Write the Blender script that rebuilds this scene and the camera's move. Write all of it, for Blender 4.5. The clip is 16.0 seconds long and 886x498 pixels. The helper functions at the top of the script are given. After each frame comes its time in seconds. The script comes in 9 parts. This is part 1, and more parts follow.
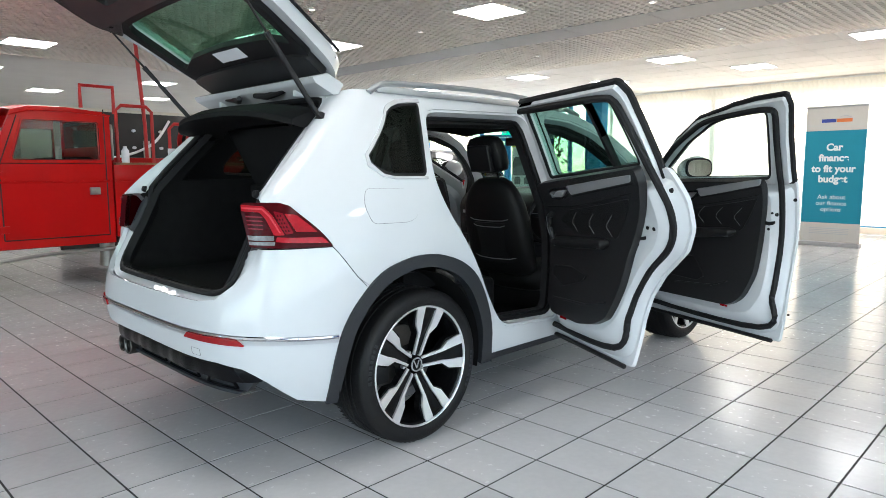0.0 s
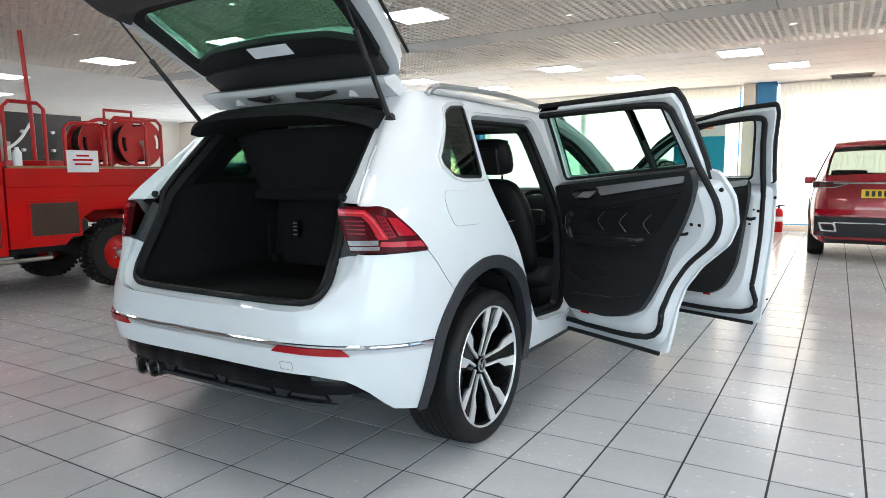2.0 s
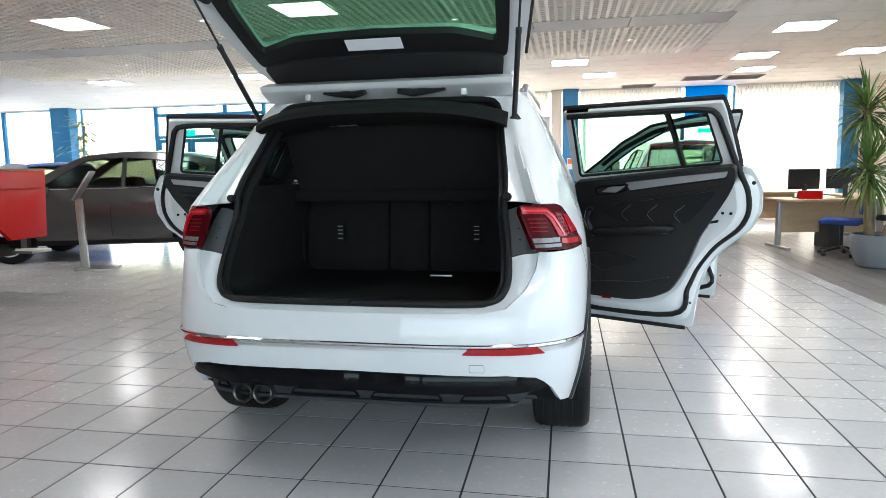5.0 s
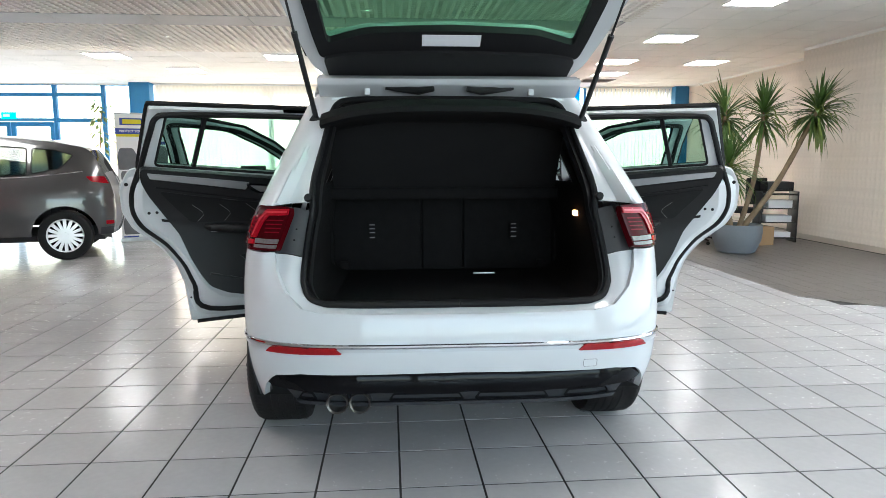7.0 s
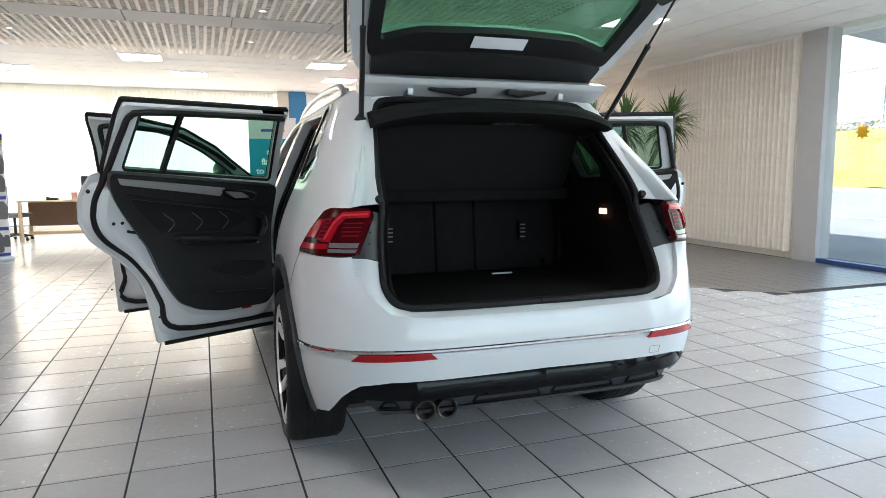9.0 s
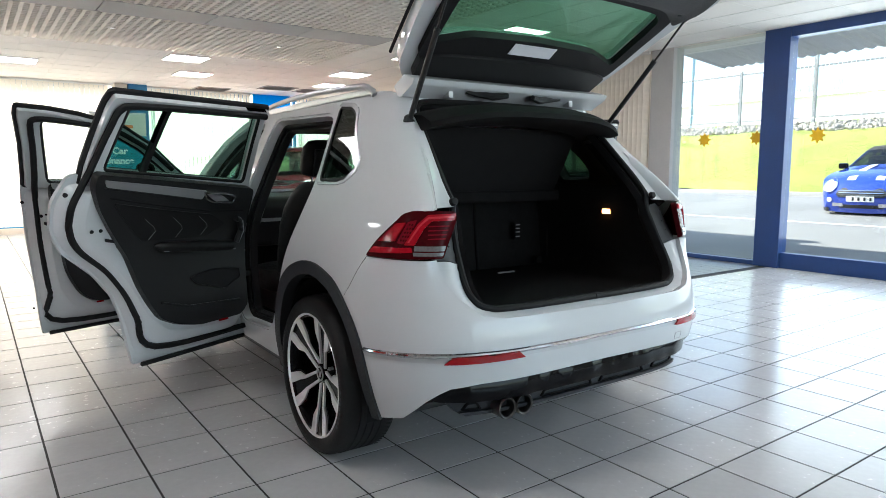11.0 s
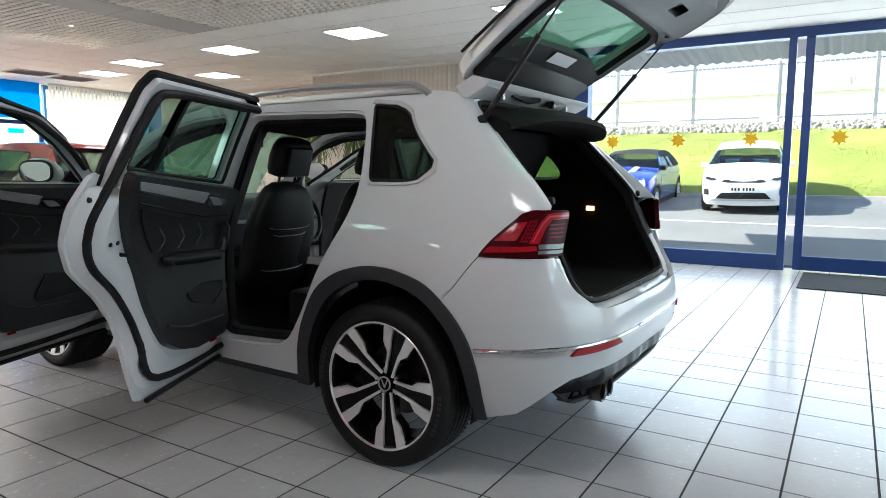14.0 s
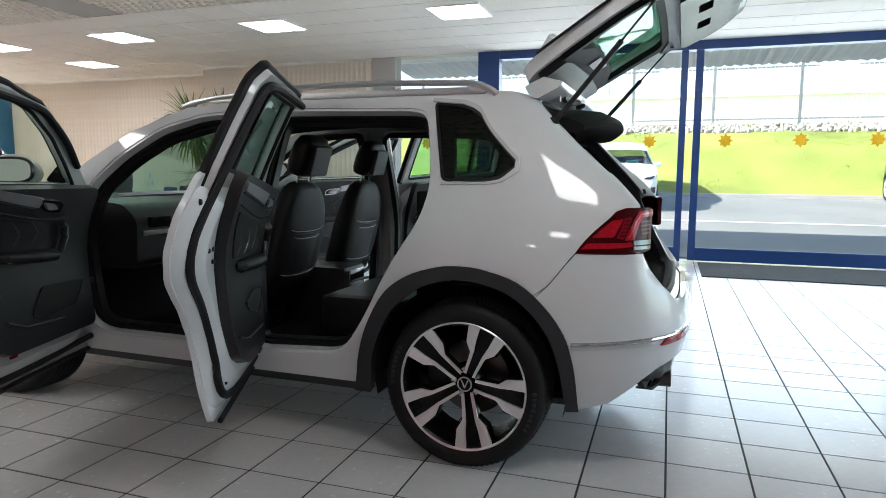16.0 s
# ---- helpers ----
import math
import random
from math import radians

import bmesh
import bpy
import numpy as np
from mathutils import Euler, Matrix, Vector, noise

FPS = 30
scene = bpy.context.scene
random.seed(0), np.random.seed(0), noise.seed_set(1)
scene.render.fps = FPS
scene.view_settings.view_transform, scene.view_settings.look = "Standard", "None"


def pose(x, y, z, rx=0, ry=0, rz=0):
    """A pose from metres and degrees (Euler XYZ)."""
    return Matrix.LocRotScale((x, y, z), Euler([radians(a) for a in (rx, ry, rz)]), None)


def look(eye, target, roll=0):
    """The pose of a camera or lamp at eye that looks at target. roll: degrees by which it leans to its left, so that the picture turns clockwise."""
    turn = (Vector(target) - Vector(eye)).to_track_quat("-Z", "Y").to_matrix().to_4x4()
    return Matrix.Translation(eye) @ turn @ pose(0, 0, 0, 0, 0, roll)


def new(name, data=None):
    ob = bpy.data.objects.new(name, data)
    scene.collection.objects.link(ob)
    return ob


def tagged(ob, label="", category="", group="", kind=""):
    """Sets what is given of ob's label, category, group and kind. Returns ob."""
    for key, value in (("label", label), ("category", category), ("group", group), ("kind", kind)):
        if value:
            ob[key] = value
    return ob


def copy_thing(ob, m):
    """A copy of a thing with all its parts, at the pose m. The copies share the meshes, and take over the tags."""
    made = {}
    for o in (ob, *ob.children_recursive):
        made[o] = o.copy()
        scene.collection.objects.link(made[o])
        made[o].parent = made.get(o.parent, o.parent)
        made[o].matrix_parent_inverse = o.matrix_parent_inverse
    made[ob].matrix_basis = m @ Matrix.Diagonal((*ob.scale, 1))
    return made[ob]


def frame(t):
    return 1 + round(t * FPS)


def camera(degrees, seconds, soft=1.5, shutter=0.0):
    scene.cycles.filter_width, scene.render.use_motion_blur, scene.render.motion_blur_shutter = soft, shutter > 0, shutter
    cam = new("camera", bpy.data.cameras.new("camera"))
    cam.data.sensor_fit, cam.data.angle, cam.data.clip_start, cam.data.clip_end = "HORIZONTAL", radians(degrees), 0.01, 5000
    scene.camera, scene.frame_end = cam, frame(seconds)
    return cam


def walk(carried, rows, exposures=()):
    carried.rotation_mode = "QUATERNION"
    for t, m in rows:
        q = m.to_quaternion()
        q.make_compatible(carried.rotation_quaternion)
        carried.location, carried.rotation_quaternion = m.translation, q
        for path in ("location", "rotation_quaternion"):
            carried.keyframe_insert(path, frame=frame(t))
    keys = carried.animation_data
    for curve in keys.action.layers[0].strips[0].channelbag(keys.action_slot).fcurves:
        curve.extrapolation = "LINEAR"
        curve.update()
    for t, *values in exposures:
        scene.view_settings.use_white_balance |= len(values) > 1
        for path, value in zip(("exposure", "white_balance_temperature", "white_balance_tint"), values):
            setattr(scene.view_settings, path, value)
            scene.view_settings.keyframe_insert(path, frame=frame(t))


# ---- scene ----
cam = camera(67.9, 16.0, 0.85)
PATH = [
    (0, (2.939, -1.893, 1.242), (1.553, -0.47, 1.005), -0.1),
    (0.5, (2.77, -2.067, 1.229), (1.469, -0.565, 1.004), -0.5),
    (1, (2.547, -2.228, 1.248), (1.345, -0.647, 1.009), -0.2),
    (1.5, (2.359, -2.366, 1.253), (1.244, -0.723, 1.013), -0.1),
    (2, (2.17, -2.515, 1.241), (1.151, -0.809, 1.012), -0.3),
    (2.5, (1.972, -2.64, 1.236), (1.047, -0.881, 1.012), -0.5),
    (3, (1.739, -2.755, 1.238), (0.917, -0.946, 1.013), -0.4),
    (3.5, (1.508, -2.852, 1.25), (0.791, -1.0, 1.017), -0.4),
    (4, (1.256, -2.95, 1.245), (0.652, -1.057, 1.017), -0.6),
    (6.5, (-0.092, -3.151, 1.287), (-0.068, -1.168, 1.027), -0.4),
    (7, (-0.362, -3.143, 1.295), (-0.202, -1.168, 1.027), -0.1),
    (7.5, (-0.608, -3.114, 1.277), (-0.321, -1.151, 1.022), -0.2),
    (8, (-0.862, -3.079, 1.267), (-0.44, -1.14, 1.021), -0.1),
    (8.5, (-1.092, -3.018, 1.263), (-0.546, -1.109, 1.02), -0.0),
    (9, (-1.324, -2.931, 1.256), (-0.646, -1.064, 1.018), -0.3),
    (11.5, (-2.394, -2.362, 1.267), (-1.125, -0.834, 1.033), 0.1),
    (12, (-2.575, -2.203, 1.264), (-1.2, -0.769, 1.034), 0.0),
    (12.5, (-2.733, -2.05, 1.266), (-1.268, -0.708, 1.037), -0.1),
    (13, (-2.896, -1.869, 1.265), (-1.342, -0.632, 1.035), 0.0),
    (13.5, (-3.036, -1.69, 1.265), (-1.411, -0.548, 1.032), 0.2),
    (14, (-3.172, -1.489, 1.263), (-1.481, -0.447, 1.029), 0.2),
    (14.5, (-3.289, -1.292, 1.259), (-1.553, -0.326, 1.025), 0.1),
    (15, (-3.405, -1.07, 1.261), (-1.618, -0.203, 1.025), 0.2),
    (15.5, (-3.497, -0.861, 1.26), (-1.66, -0.105, 1.025), 0.2),
    (16, (-3.581, -0.629, 1.259), (-1.702, 0.013, 1.025), 0.3),
]
SKY, SUN, PANEL, DAY_R, DAY_B = 0.15, 5.0, 6.2, 62.0, 58.0
EXPOSURES = [(0.0, 1.94, 6230, 10), (3.5, 2.05, 6230, 10), (7.0, 2.17, 6230, 10), (9.0, 2.09, 6230, 10), (12.5, 1.80, 6230, 10), (16.0, 1.82, 6280, 10)]
walk(cam, [(t, look(eye, target, roll)) for t, eye, target, roll in PATH], EXPOSURES)

# ---- world and sun ----
world = bpy.data.worlds.new("sky_world")
scene.world = world
world.use_nodes = True
wn = world.node_tree.nodes
sky = wn.new("ShaderNodeTexSky")
sky.sky_type = "NISHITA"
sky.sun_disc = False
sky.sun_elevation = radians(34)
sky.sun_rotation = radians(-18)
wn["Background"].inputs[1].default_value = SKY
world.node_tree.links.new(sky.outputs[0], wn["Background"].inputs[0])
sun_data = bpy.data.lights.new("sun", "SUN")
sun_data.energy, sun_data.angle, sun_data.color = SUN, radians(0.5), (1.0, 0.95, 0.88)
sun = new("sun", sun_data)
sun.matrix_world = look((-6.2, 22, 17), (0, 3.0, 3.5))

# daylight through the glazed entrance wall and the rear windows, which stand behind the camera
for nm, eye, aim, sx, sy, watts in (("entrance_daylight", (6.75, -2.0, 1.65), (0.0, -2.0, 1.35), 8.0, 2.6, DAY_R), ("rear_daylight", (2.0, -9.185, 1.55), (2.0, 0.0, 1.55), 8.3, 2.65, DAY_B)):
    ld = bpy.data.lights.new(nm, "AREA")
    ld.shape, ld.size, ld.size_y, ld.energy, ld.color = "RECTANGLE", sx, sy, watts, (0.90, 0.96, 1.0)
    new(nm, ld).matrix_world = look(eye, aim)

# ---- materials ----
MATS = {}


def mat(name, color, rough=0.5, metal=0.0, vary=0.12, scale=8.0, bump=0.0, bscale=60.0, coat=0.0, spec=0.5, speck=0.0,
        emit=None, trans=0.0, ior=1.45, coords="Object", rvary=0.0, fine=None, rand=0.0, sheen=0.0, stretch=None):
    """A procedural surface: base colour with variation at two scales, roughness variation and fine relief."""
    if name in MATS:
        return MATS[name]
    m = bpy.data.materials.new(name)
    m.use_nodes = True
    nt = m.node_tree
    b = nt.nodes["Principled BSDF"]
    b.inputs["Roughness"].default_value = rough
    b.inputs["Metallic"].default_value = metal
    b.inputs["Specular IOR Level"].default_value = spec
    b.inputs["Coat Weight"].default_value = coat
    b.inputs["Coat Roughness"].default_value = 0.03
    b.inputs["IOR"].default_value = ior
    b.inputs["Transmission Weight"].default_value = trans
    b.inputs["Base Color"].default_value = (*color, 1)
    if sheen:
        b.inputs["Sheen Weight"].default_value = sheen
    if emit:
        b.inputs["Emission Color"].default_value = (*emit[:3], 1)
        b.inputs["Emission Strength"].default_value = emit[3]
    tc = nt.nodes.new("ShaderNodeTexCoord")
    vec = tc.outputs[coords]
    if stretch:
        mp = nt.nodes.new("ShaderNodeMapping")
        mp.inputs["Scale"].default_value = stretch
        nt.links.new(vec, mp.inputs[0])
        vec = mp.outputs[0]

    def tex(sc, detail=4):
        n = nt.nodes.new("ShaderNodeTexNoise")
        n.inputs["Scale"].default_value, n.inputs["Detail"].default_value = sc, detail
        nt.links.new(vec, n.inputs["Vector"])
        return n.outputs[0]
    if vary:
        a, f = tex(scale), tex(fine or scale * 9, 3)
        add = nt.nodes.new("ShaderNodeMath")
        add.operation = "MULTIPLY_ADD"
        add.inputs[1].default_value = 0.4
        nt.links.new(f, add.inputs[0])
        nt.links.new(a, add.inputs[2])
        src = add.outputs[0]
        if rand:
            oi = nt.nodes.new("ShaderNodeObjectInfo")
            ad2 = nt.nodes.new("ShaderNodeMath")
            ad2.operation = "MULTIPLY_ADD"
            ad2.inputs[1].default_value = rand
            nt.links.new(oi.outputs["Random"], ad2.inputs[0])
            nt.links.new(src, ad2.inputs[2])
            src = ad2.outputs[0]
        r = nt.nodes.new("ShaderNodeMapRange")
        r.inputs[1].default_value, r.inputs[2].default_value = 0.35, 1.05 + rand
        r.inputs[3].default_value, r.inputs[4].default_value = 1 - vary, 1 + vary * 0.6
        nt.links.new(src, r.inputs[0])
        mx = nt.nodes.new("ShaderNodeVectorMath")
        mx.operation = "SCALE"
        mx.inputs[0].default_value = color
        nt.links.new(r.outputs[0], mx.inputs["Scale"])
        nt.links.new(mx.outputs[0], b.inputs["Base Color"])
        if rvary:
            r2 = nt.nodes.new("ShaderNodeMapRange")
            r2.inputs[1].default_value, r2.inputs[2].default_value = 0.45, 0.95
            r2.inputs[3].default_value, r2.inputs[4].default_value = rough, rough + rvary
            nt.links.new(src, r2.inputs[0])
            nt.links.new(r2.outputs[0], b.inputs["Roughness"])
            if speck:
                r3 = nt.nodes.new("ShaderNodeMapRange")
                r3.inputs[1].default_value, r3.inputs[2].default_value = 0.50, 0.66
                r3.inputs[3].default_value, r3.inputs[4].default_value = 0.0, speck
                ad3 = nt.nodes.new("ShaderNodeMath")
                nt.links.new(tex(26, 8), r3.inputs[0])
                nt.links.new(r3.outputs[0], ad3.inputs[0])
                nt.links.new(r2.outputs[0], ad3.inputs[1])
                nt.links.new(ad3.outputs[0], b.inputs["Roughness"])
    if bump:
        bp = nt.nodes.new("ShaderNodeBump")
        bp.inputs["Strength"].default_value = bump
        bp.inputs["Distance"].default_value = 0.01
        nt.links.new(tex(bscale), bp.inputs["Height"])
        nt.links.new(bp.outputs[0], b.inputs["Normal"])
    MATS[name] = m
    return m


def glass(name, color, rough=0.0):
    """A thin pane: tinted see-through with a mirror gloss by Fresnel."""
    if name in MATS:
        return MATS[name]
    m = bpy.data.materials.new(name)
    m.use_nodes = True
    nt = m.node_tree
    nt.nodes.clear()
    out = nt.nodes.new("ShaderNodeOutputMaterial")
    tr = nt.nodes.new("ShaderNodeBsdfTransparent")
    gl = nt.nodes.new("ShaderNodeBsdfGlossy")
    lw = nt.nodes.new("ShaderNodeLayerWeight")
    lw.inputs[0].default_value = 0.5
    pw = nt.nodes.new("ShaderNodeMath")
    pw.operation = "POWER"
    pw.inputs[1].default_value = 4.0
    fr = nt.nodes.new("ShaderNodeMath")
    fr.operation = "MULTIPLY_ADD"
    fr.inputs[1].default_value, fr.inputs[2].default_value = 0.75, 0.035
    nt.links.new(lw.outputs["Facing"], pw.inputs[0])
    nt.links.new(pw.outputs[0], fr.inputs[0])
    mx = nt.nodes.new("ShaderNodeMixShader")
    tr.inputs[0].default_value = (*color, 1)
    gl.inputs["Roughness"].default_value = rough
    nt.links.new(fr.outputs[0], mx.inputs[0])
    nt.links.new(tr.outputs[0], mx.inputs[1])
    nt.links.new(gl.outputs[0], mx.inputs[2])
    nt.links.new(mx.outputs[0], out.inputs[0])
    MATS[name] = m
    return m


def blind_cloth(name, color, through_light):
    """Woven blind cloth: diffuse, and lets part of the light through."""
    m = bpy.data.materials.new(name)
    m.use_nodes = True
    nt = m.node_tree
    nt.nodes.clear()
    out = nt.nodes.new("ShaderNodeOutputMaterial")
    df, tl, mx = (nt.nodes.new(k) for k in ("ShaderNodeBsdfDiffuse", "ShaderNodeBsdfTranslucent", "ShaderNodeMixShader"))
    tc, nz, mr, sc = (nt.nodes.new(k) for k in ("ShaderNodeTexCoord", "ShaderNodeTexNoise", "ShaderNodeMapRange", "ShaderNodeVectorMath"))
    nz.inputs["Scale"].default_value = 14
    mr.inputs[3].default_value, mr.inputs[4].default_value = 0.86, 1.08
    sc.operation = "SCALE"
    sc.inputs[0].default_value = color
    nt.links.new(tc.outputs["Object"], nz.inputs["Vector"])
    nt.links.new(nz.outputs[0], mr.inputs[0])
    nt.links.new(mr.outputs[0], sc.inputs["Scale"])
    nt.links.new(sc.outputs[0], df.inputs[0])
    nt.links.new(sc.outputs[0], tl.inputs[0])
    mx.inputs[0].default_value = through_light
    nt.links.new(df.outputs[0], mx.inputs[1])
    nt.links.new(tl.outputs[0], mx.inputs[2])
    nt.links.new(mx.outputs[0], out.inputs[0])
    MATS[name] = m
    return m


M_TILE = mat("floor_tile", (0.50, 0.50, 0.502), 0.08, spec=0.4, speck=0.09, vary=0.18, scale=1.3, fine=30, bump=0.06, bscale=25, rvary=0.11, rand=0.25, coords="Object")
M_GROUT = mat("grout", (0.022, 0.021, 0.02), 0.8, vary=0.3, scale=12)
M_LAM = mat("laminate", (0.155, 0.145, 0.135), 0.32, vary=0.3, scale=1.6, fine=18, bump=0.1, bscale=30, rand=0.35, stretch=(9, 0.7, 1))
M_CEIL = mat("ceiling_tile", (0.84, 0.81, 0.77), 0.85, vary=0.06, scale=2, fine=90, bump=0.25, bscale=180)
M_CBAR = mat("ceiling_bar", (0.80, 0.78, 0.74), 0.6, vary=0.05, scale=3)
M_CELL = mat("open_cell", (0.76, 0.71, 0.64), 0.6, vary=0.08, scale=5)
# near-black colour stands in for the unlit space behind lattice and vent slats
M_VOIDSHADE = mat("ceiling_void", (0.035, 0.03, 0.025), 0.9, vary=0.3, scale=2)
M_STRIP = mat("ceiling_strip", (0.42, 0.41, 0.40), 0.6, vary=0.08, scale=3)
M_PANEL = mat("light_panel", (0.9, 0.9, 0.9), 0.5, vary=0, emit=(1.0, 0.975, 0.94, PANEL))
M_WALL = mat("cream_wall", (0.74, 0.68, 0.60), 0.8, vary=0.06, scale=3, bump=0.1, bscale=120)
M_GREY = mat("grey_wall", (0.42, 0.41, 0.41), 0.75, vary=0.08, scale=3, bump=0.1, bscale=120)
M_BLUE = mat("blue_frame", (0.012, 0.045, 0.17), 0.35, vary=0.15, scale=4, bump=0.03, bscale=90)
M_BLUE2 = mat("light_blue_column", (0.03, 0.20, 0.42), 0.45, vary=0.12, scale=4)
M_GLASS = glass("window_glass", (0.93, 0.97, 0.96))
M_BLIND = blind_cloth("blind_cloth", (0.88, 0.79, 0.67), 0.46)
M_BLINDR = blind_cloth("blind_cloth_grey", (0.86, 0.79, 0.71), 0.25)
M_TARMAC = mat("tarmac", (0.075, 0.075, 0.078), 0.75, vary=0.3, scale=0.6, fine=60, bump=0.5, bscale=140)
M_GRASS = mat("grass_bank", (0.25, 0.28, 0.055), 0.9, vary=0.4, scale=0.5, fine=14, bump=0.4, bscale=60)
M_STONE = mat("stones", (0.38, 0.34, 0.29), 0.9, vary=0.25, scale=3, bump=0.6, bscale=20)
M_CONC = mat("concrete", (0.40, 0.38, 0.35), 0.85, vary=0.2, scale=2)
M_WHITEL = mat("white_line", (0.7, 0.7, 0.68), 0.7, vary=0.2, scale=6)
M_METAL = mat("galvanised", (0.55, 0.56, 0.57), 0.35, 0.9, vary=0.1)
M_BLACK = mat("black_plastic", (0.012, 0.012, 0.013), 0.42, vary=0.2, scale=12, bump=0.15, bscale=300)
M_YELLOW = mat("sun_sticker", (0.85, 0.48, 0.01), 0.6, vary=0.08)


# ---- mesh helpers ----
def finish(name, bm, material, parent=None, smooth=False, angle=35):
    bmesh.ops.recalc_face_normals(bm, faces=bm.faces)
    me = bpy.data.meshes.new(name)
    bm.to_mesh(me)
    bm.free()
    for m in material if isinstance(material, (list, tuple)) else [material]:
        me.materials.append(m)
    ob = new(name, me)
    if smooth:
        me.shade_smooth()
        me.set_sharp_from_angle(angle=radians(angle))
    if parent:
        ob.parent = parent
    return ob


def part(name, bm, material, parent, label="", smooth=True, angle=35):
    ob = finish(name, bm, material, parent, smooth, angle)
    return tagged(ob, label) if label else ob


def thing(name, label, category, m=None, group=""):
    ob = new(name)
    ob.empty_display_size = 0.1
    tagged(ob, label, category, group)
    if m:
        ob.matrix_world = m
    return ob


def setting(name, bm, material, label, smooth=False):
    return tagged(finish(name, bm, material, None, smooth), label, name.split("_")[0], kind="structure")


def bev(bm, w, seg=2):
    if w:
        bmesh.ops.bevel(bm, geom=list(bm.edges), offset=w, segments=seg, affect="EDGES", profile=0.7, clamp_overlap=True)
    return bm


def box(x0, x1, y0, y1, z0, z1, w=0.0, seg=2):
    bm = bmesh.new()
    m = Matrix.Translation(((x0 + x1) / 2, (y0 + y1) / 2, (z0 + z1) / 2)) @ Matrix.Diagonal((abs(x1 - x0), abs(y1 - y0), abs(z1 - z0), 1))
    bmesh.ops.create_cube(bm, size=1, matrix=m)
    return bev(bm, w, seg)


def join(*bms):
    out = bmesh.new()
    for b in bms:
        me = bpy.data.meshes.new("tmp")
        b.to_mesh(me)
        b.free()
        out.from_mesh(me)
        bpy.data.meshes.remove(me)
    return out


def moved(bm, m):
    bm.transform(m)
    return bm


def cyl(p0, p1, r0, r1=None, seg=20, caps=True):
    bm = bmesh.new()
    p0, p1 = Vector(p0), Vector(p1)
    d = p1 - p0
    bmesh.ops.create_cone(bm, cap_ends=caps, segments=seg, radius1=r0, radius2=r0 if r1 is None else r1, depth=d.length)
    bm.transform(Matrix.Translation((p0 + p1) / 2) @ d.to_track_quat("Z", "Y").to_matrix().to_4x4())
    return bm


def tube(points, r, seg=8, closed=False):
    """A round bar along points; r may be a list."""
    bm = bmesh.new()
    pts = [Vector(p) for p in points]
    n = len(pts)
    rings = []
    for i, p in enumerate(pts):
        a, b = (pts[i - 1], pts[(i + 1) % n]) if closed else (pts[max(i - 1, 0)], pts[min(i + 1, n - 1)])
        q = (b - a).to_track_quat("Z", "Y").to_matrix()
        rr = r[i] if isinstance(r, (list, tuple)) else r
        rings.append([bm.verts.new(p + q @ Vector((math.cos(k * math.tau / seg) * rr, math.sin(k * math.tau / seg) * rr, 0))) for k in range(seg)])
    for i in range(n if closed else n - 1):
        A, B = rings[i], rings[(i + 1) % n]
        for k in range(seg):
            bm.faces.new((A[k], A[(k + 1) % seg], B[(k + 1) % seg], B[k]))
    if not closed:
        bm.faces.new(rings[0][::-1])
        bm.faces.new(rings[-1])
    return bm


def lathe(profile, seg=48, axis="Z"):
    """A turned body from (radius, height) points."""
    bm = bmesh.new()
    rings = [[bm.verts.new((r * math.cos(k * math.tau / seg), r * math.sin(k * math.tau / seg), z)) for k in range(seg)] for r, z in profile]
    for A, B in zip(rings, rings[1:]):
        for k in range(seg):
            bm.faces.new((A[k], A[(k + 1) % seg], B[(k + 1) % seg], B[k]))
    bmesh.ops.remove_doubles(bm, verts=bm.verts, dist=1e-6)
    if axis == "X":
        bm.transform(Matrix.Rotation(radians(90), 4, "Y"))
    return bm


def spline(pts, n=8, closed=False):
    """Catmull-Rom through control points."""
    pts = [Vector(p) for p in pts]
    m = len(pts)
    out = []
    for i in range(m if closed else m - 1):
        p0, p1, p2, p3 = (pts[(i + k) % m] if closed else pts[min(max(i + k, 0), m - 1)] for k in (-1, 0, 1, 2))
        for k in range(n):
            t = k / n
            out.append(0.5 * (2 * p1 + (p2 - p0) * t + (2 * p0 - 5 * p1 + 4 * p2 - p3) * t * t + (3 * p1 - p0 - 3 * p2 + p3) * t ** 3))
    if not closed:
        out.append(pts[-1])
    return out


def slab(outline, d0, d1, axes="xy", w=0.0):
    """An outline of 2D points made solid between d0 and d1 of the third axis."""
    bm = bmesh.new()
    k = {"xy": lambda a, b, d: (a, b, d), "xz": lambda a, b, d: (a, d, b), "yz": lambda a, b, d: (d, a, b)}[axes]
    va = [bm.verts.new(k(p[0], p[1], d0)) for p in outline]
    vb = [bm.verts.new(k(p[0], p[1], d1)) for p in outline]
    n = len(va)
    bm.faces.new(va[::-1])
    bm.faces.new(vb)
    for i in range(n):
        bm.faces.new((va[i], va[(i + 1) % n], vb[(i + 1) % n], vb[i]))
    return bev(bm, w)


def fast(name, verts, faces, material, parent=None):
    me = bpy.data.meshes.new(name)
    me.from_pydata(verts, [], faces)
    for m in material if isinstance(material, (list, tuple)) else [material]:
        me.materials.append(m)
    ob = new(name, me)
    if parent:
        ob.parent = parent
    return ob


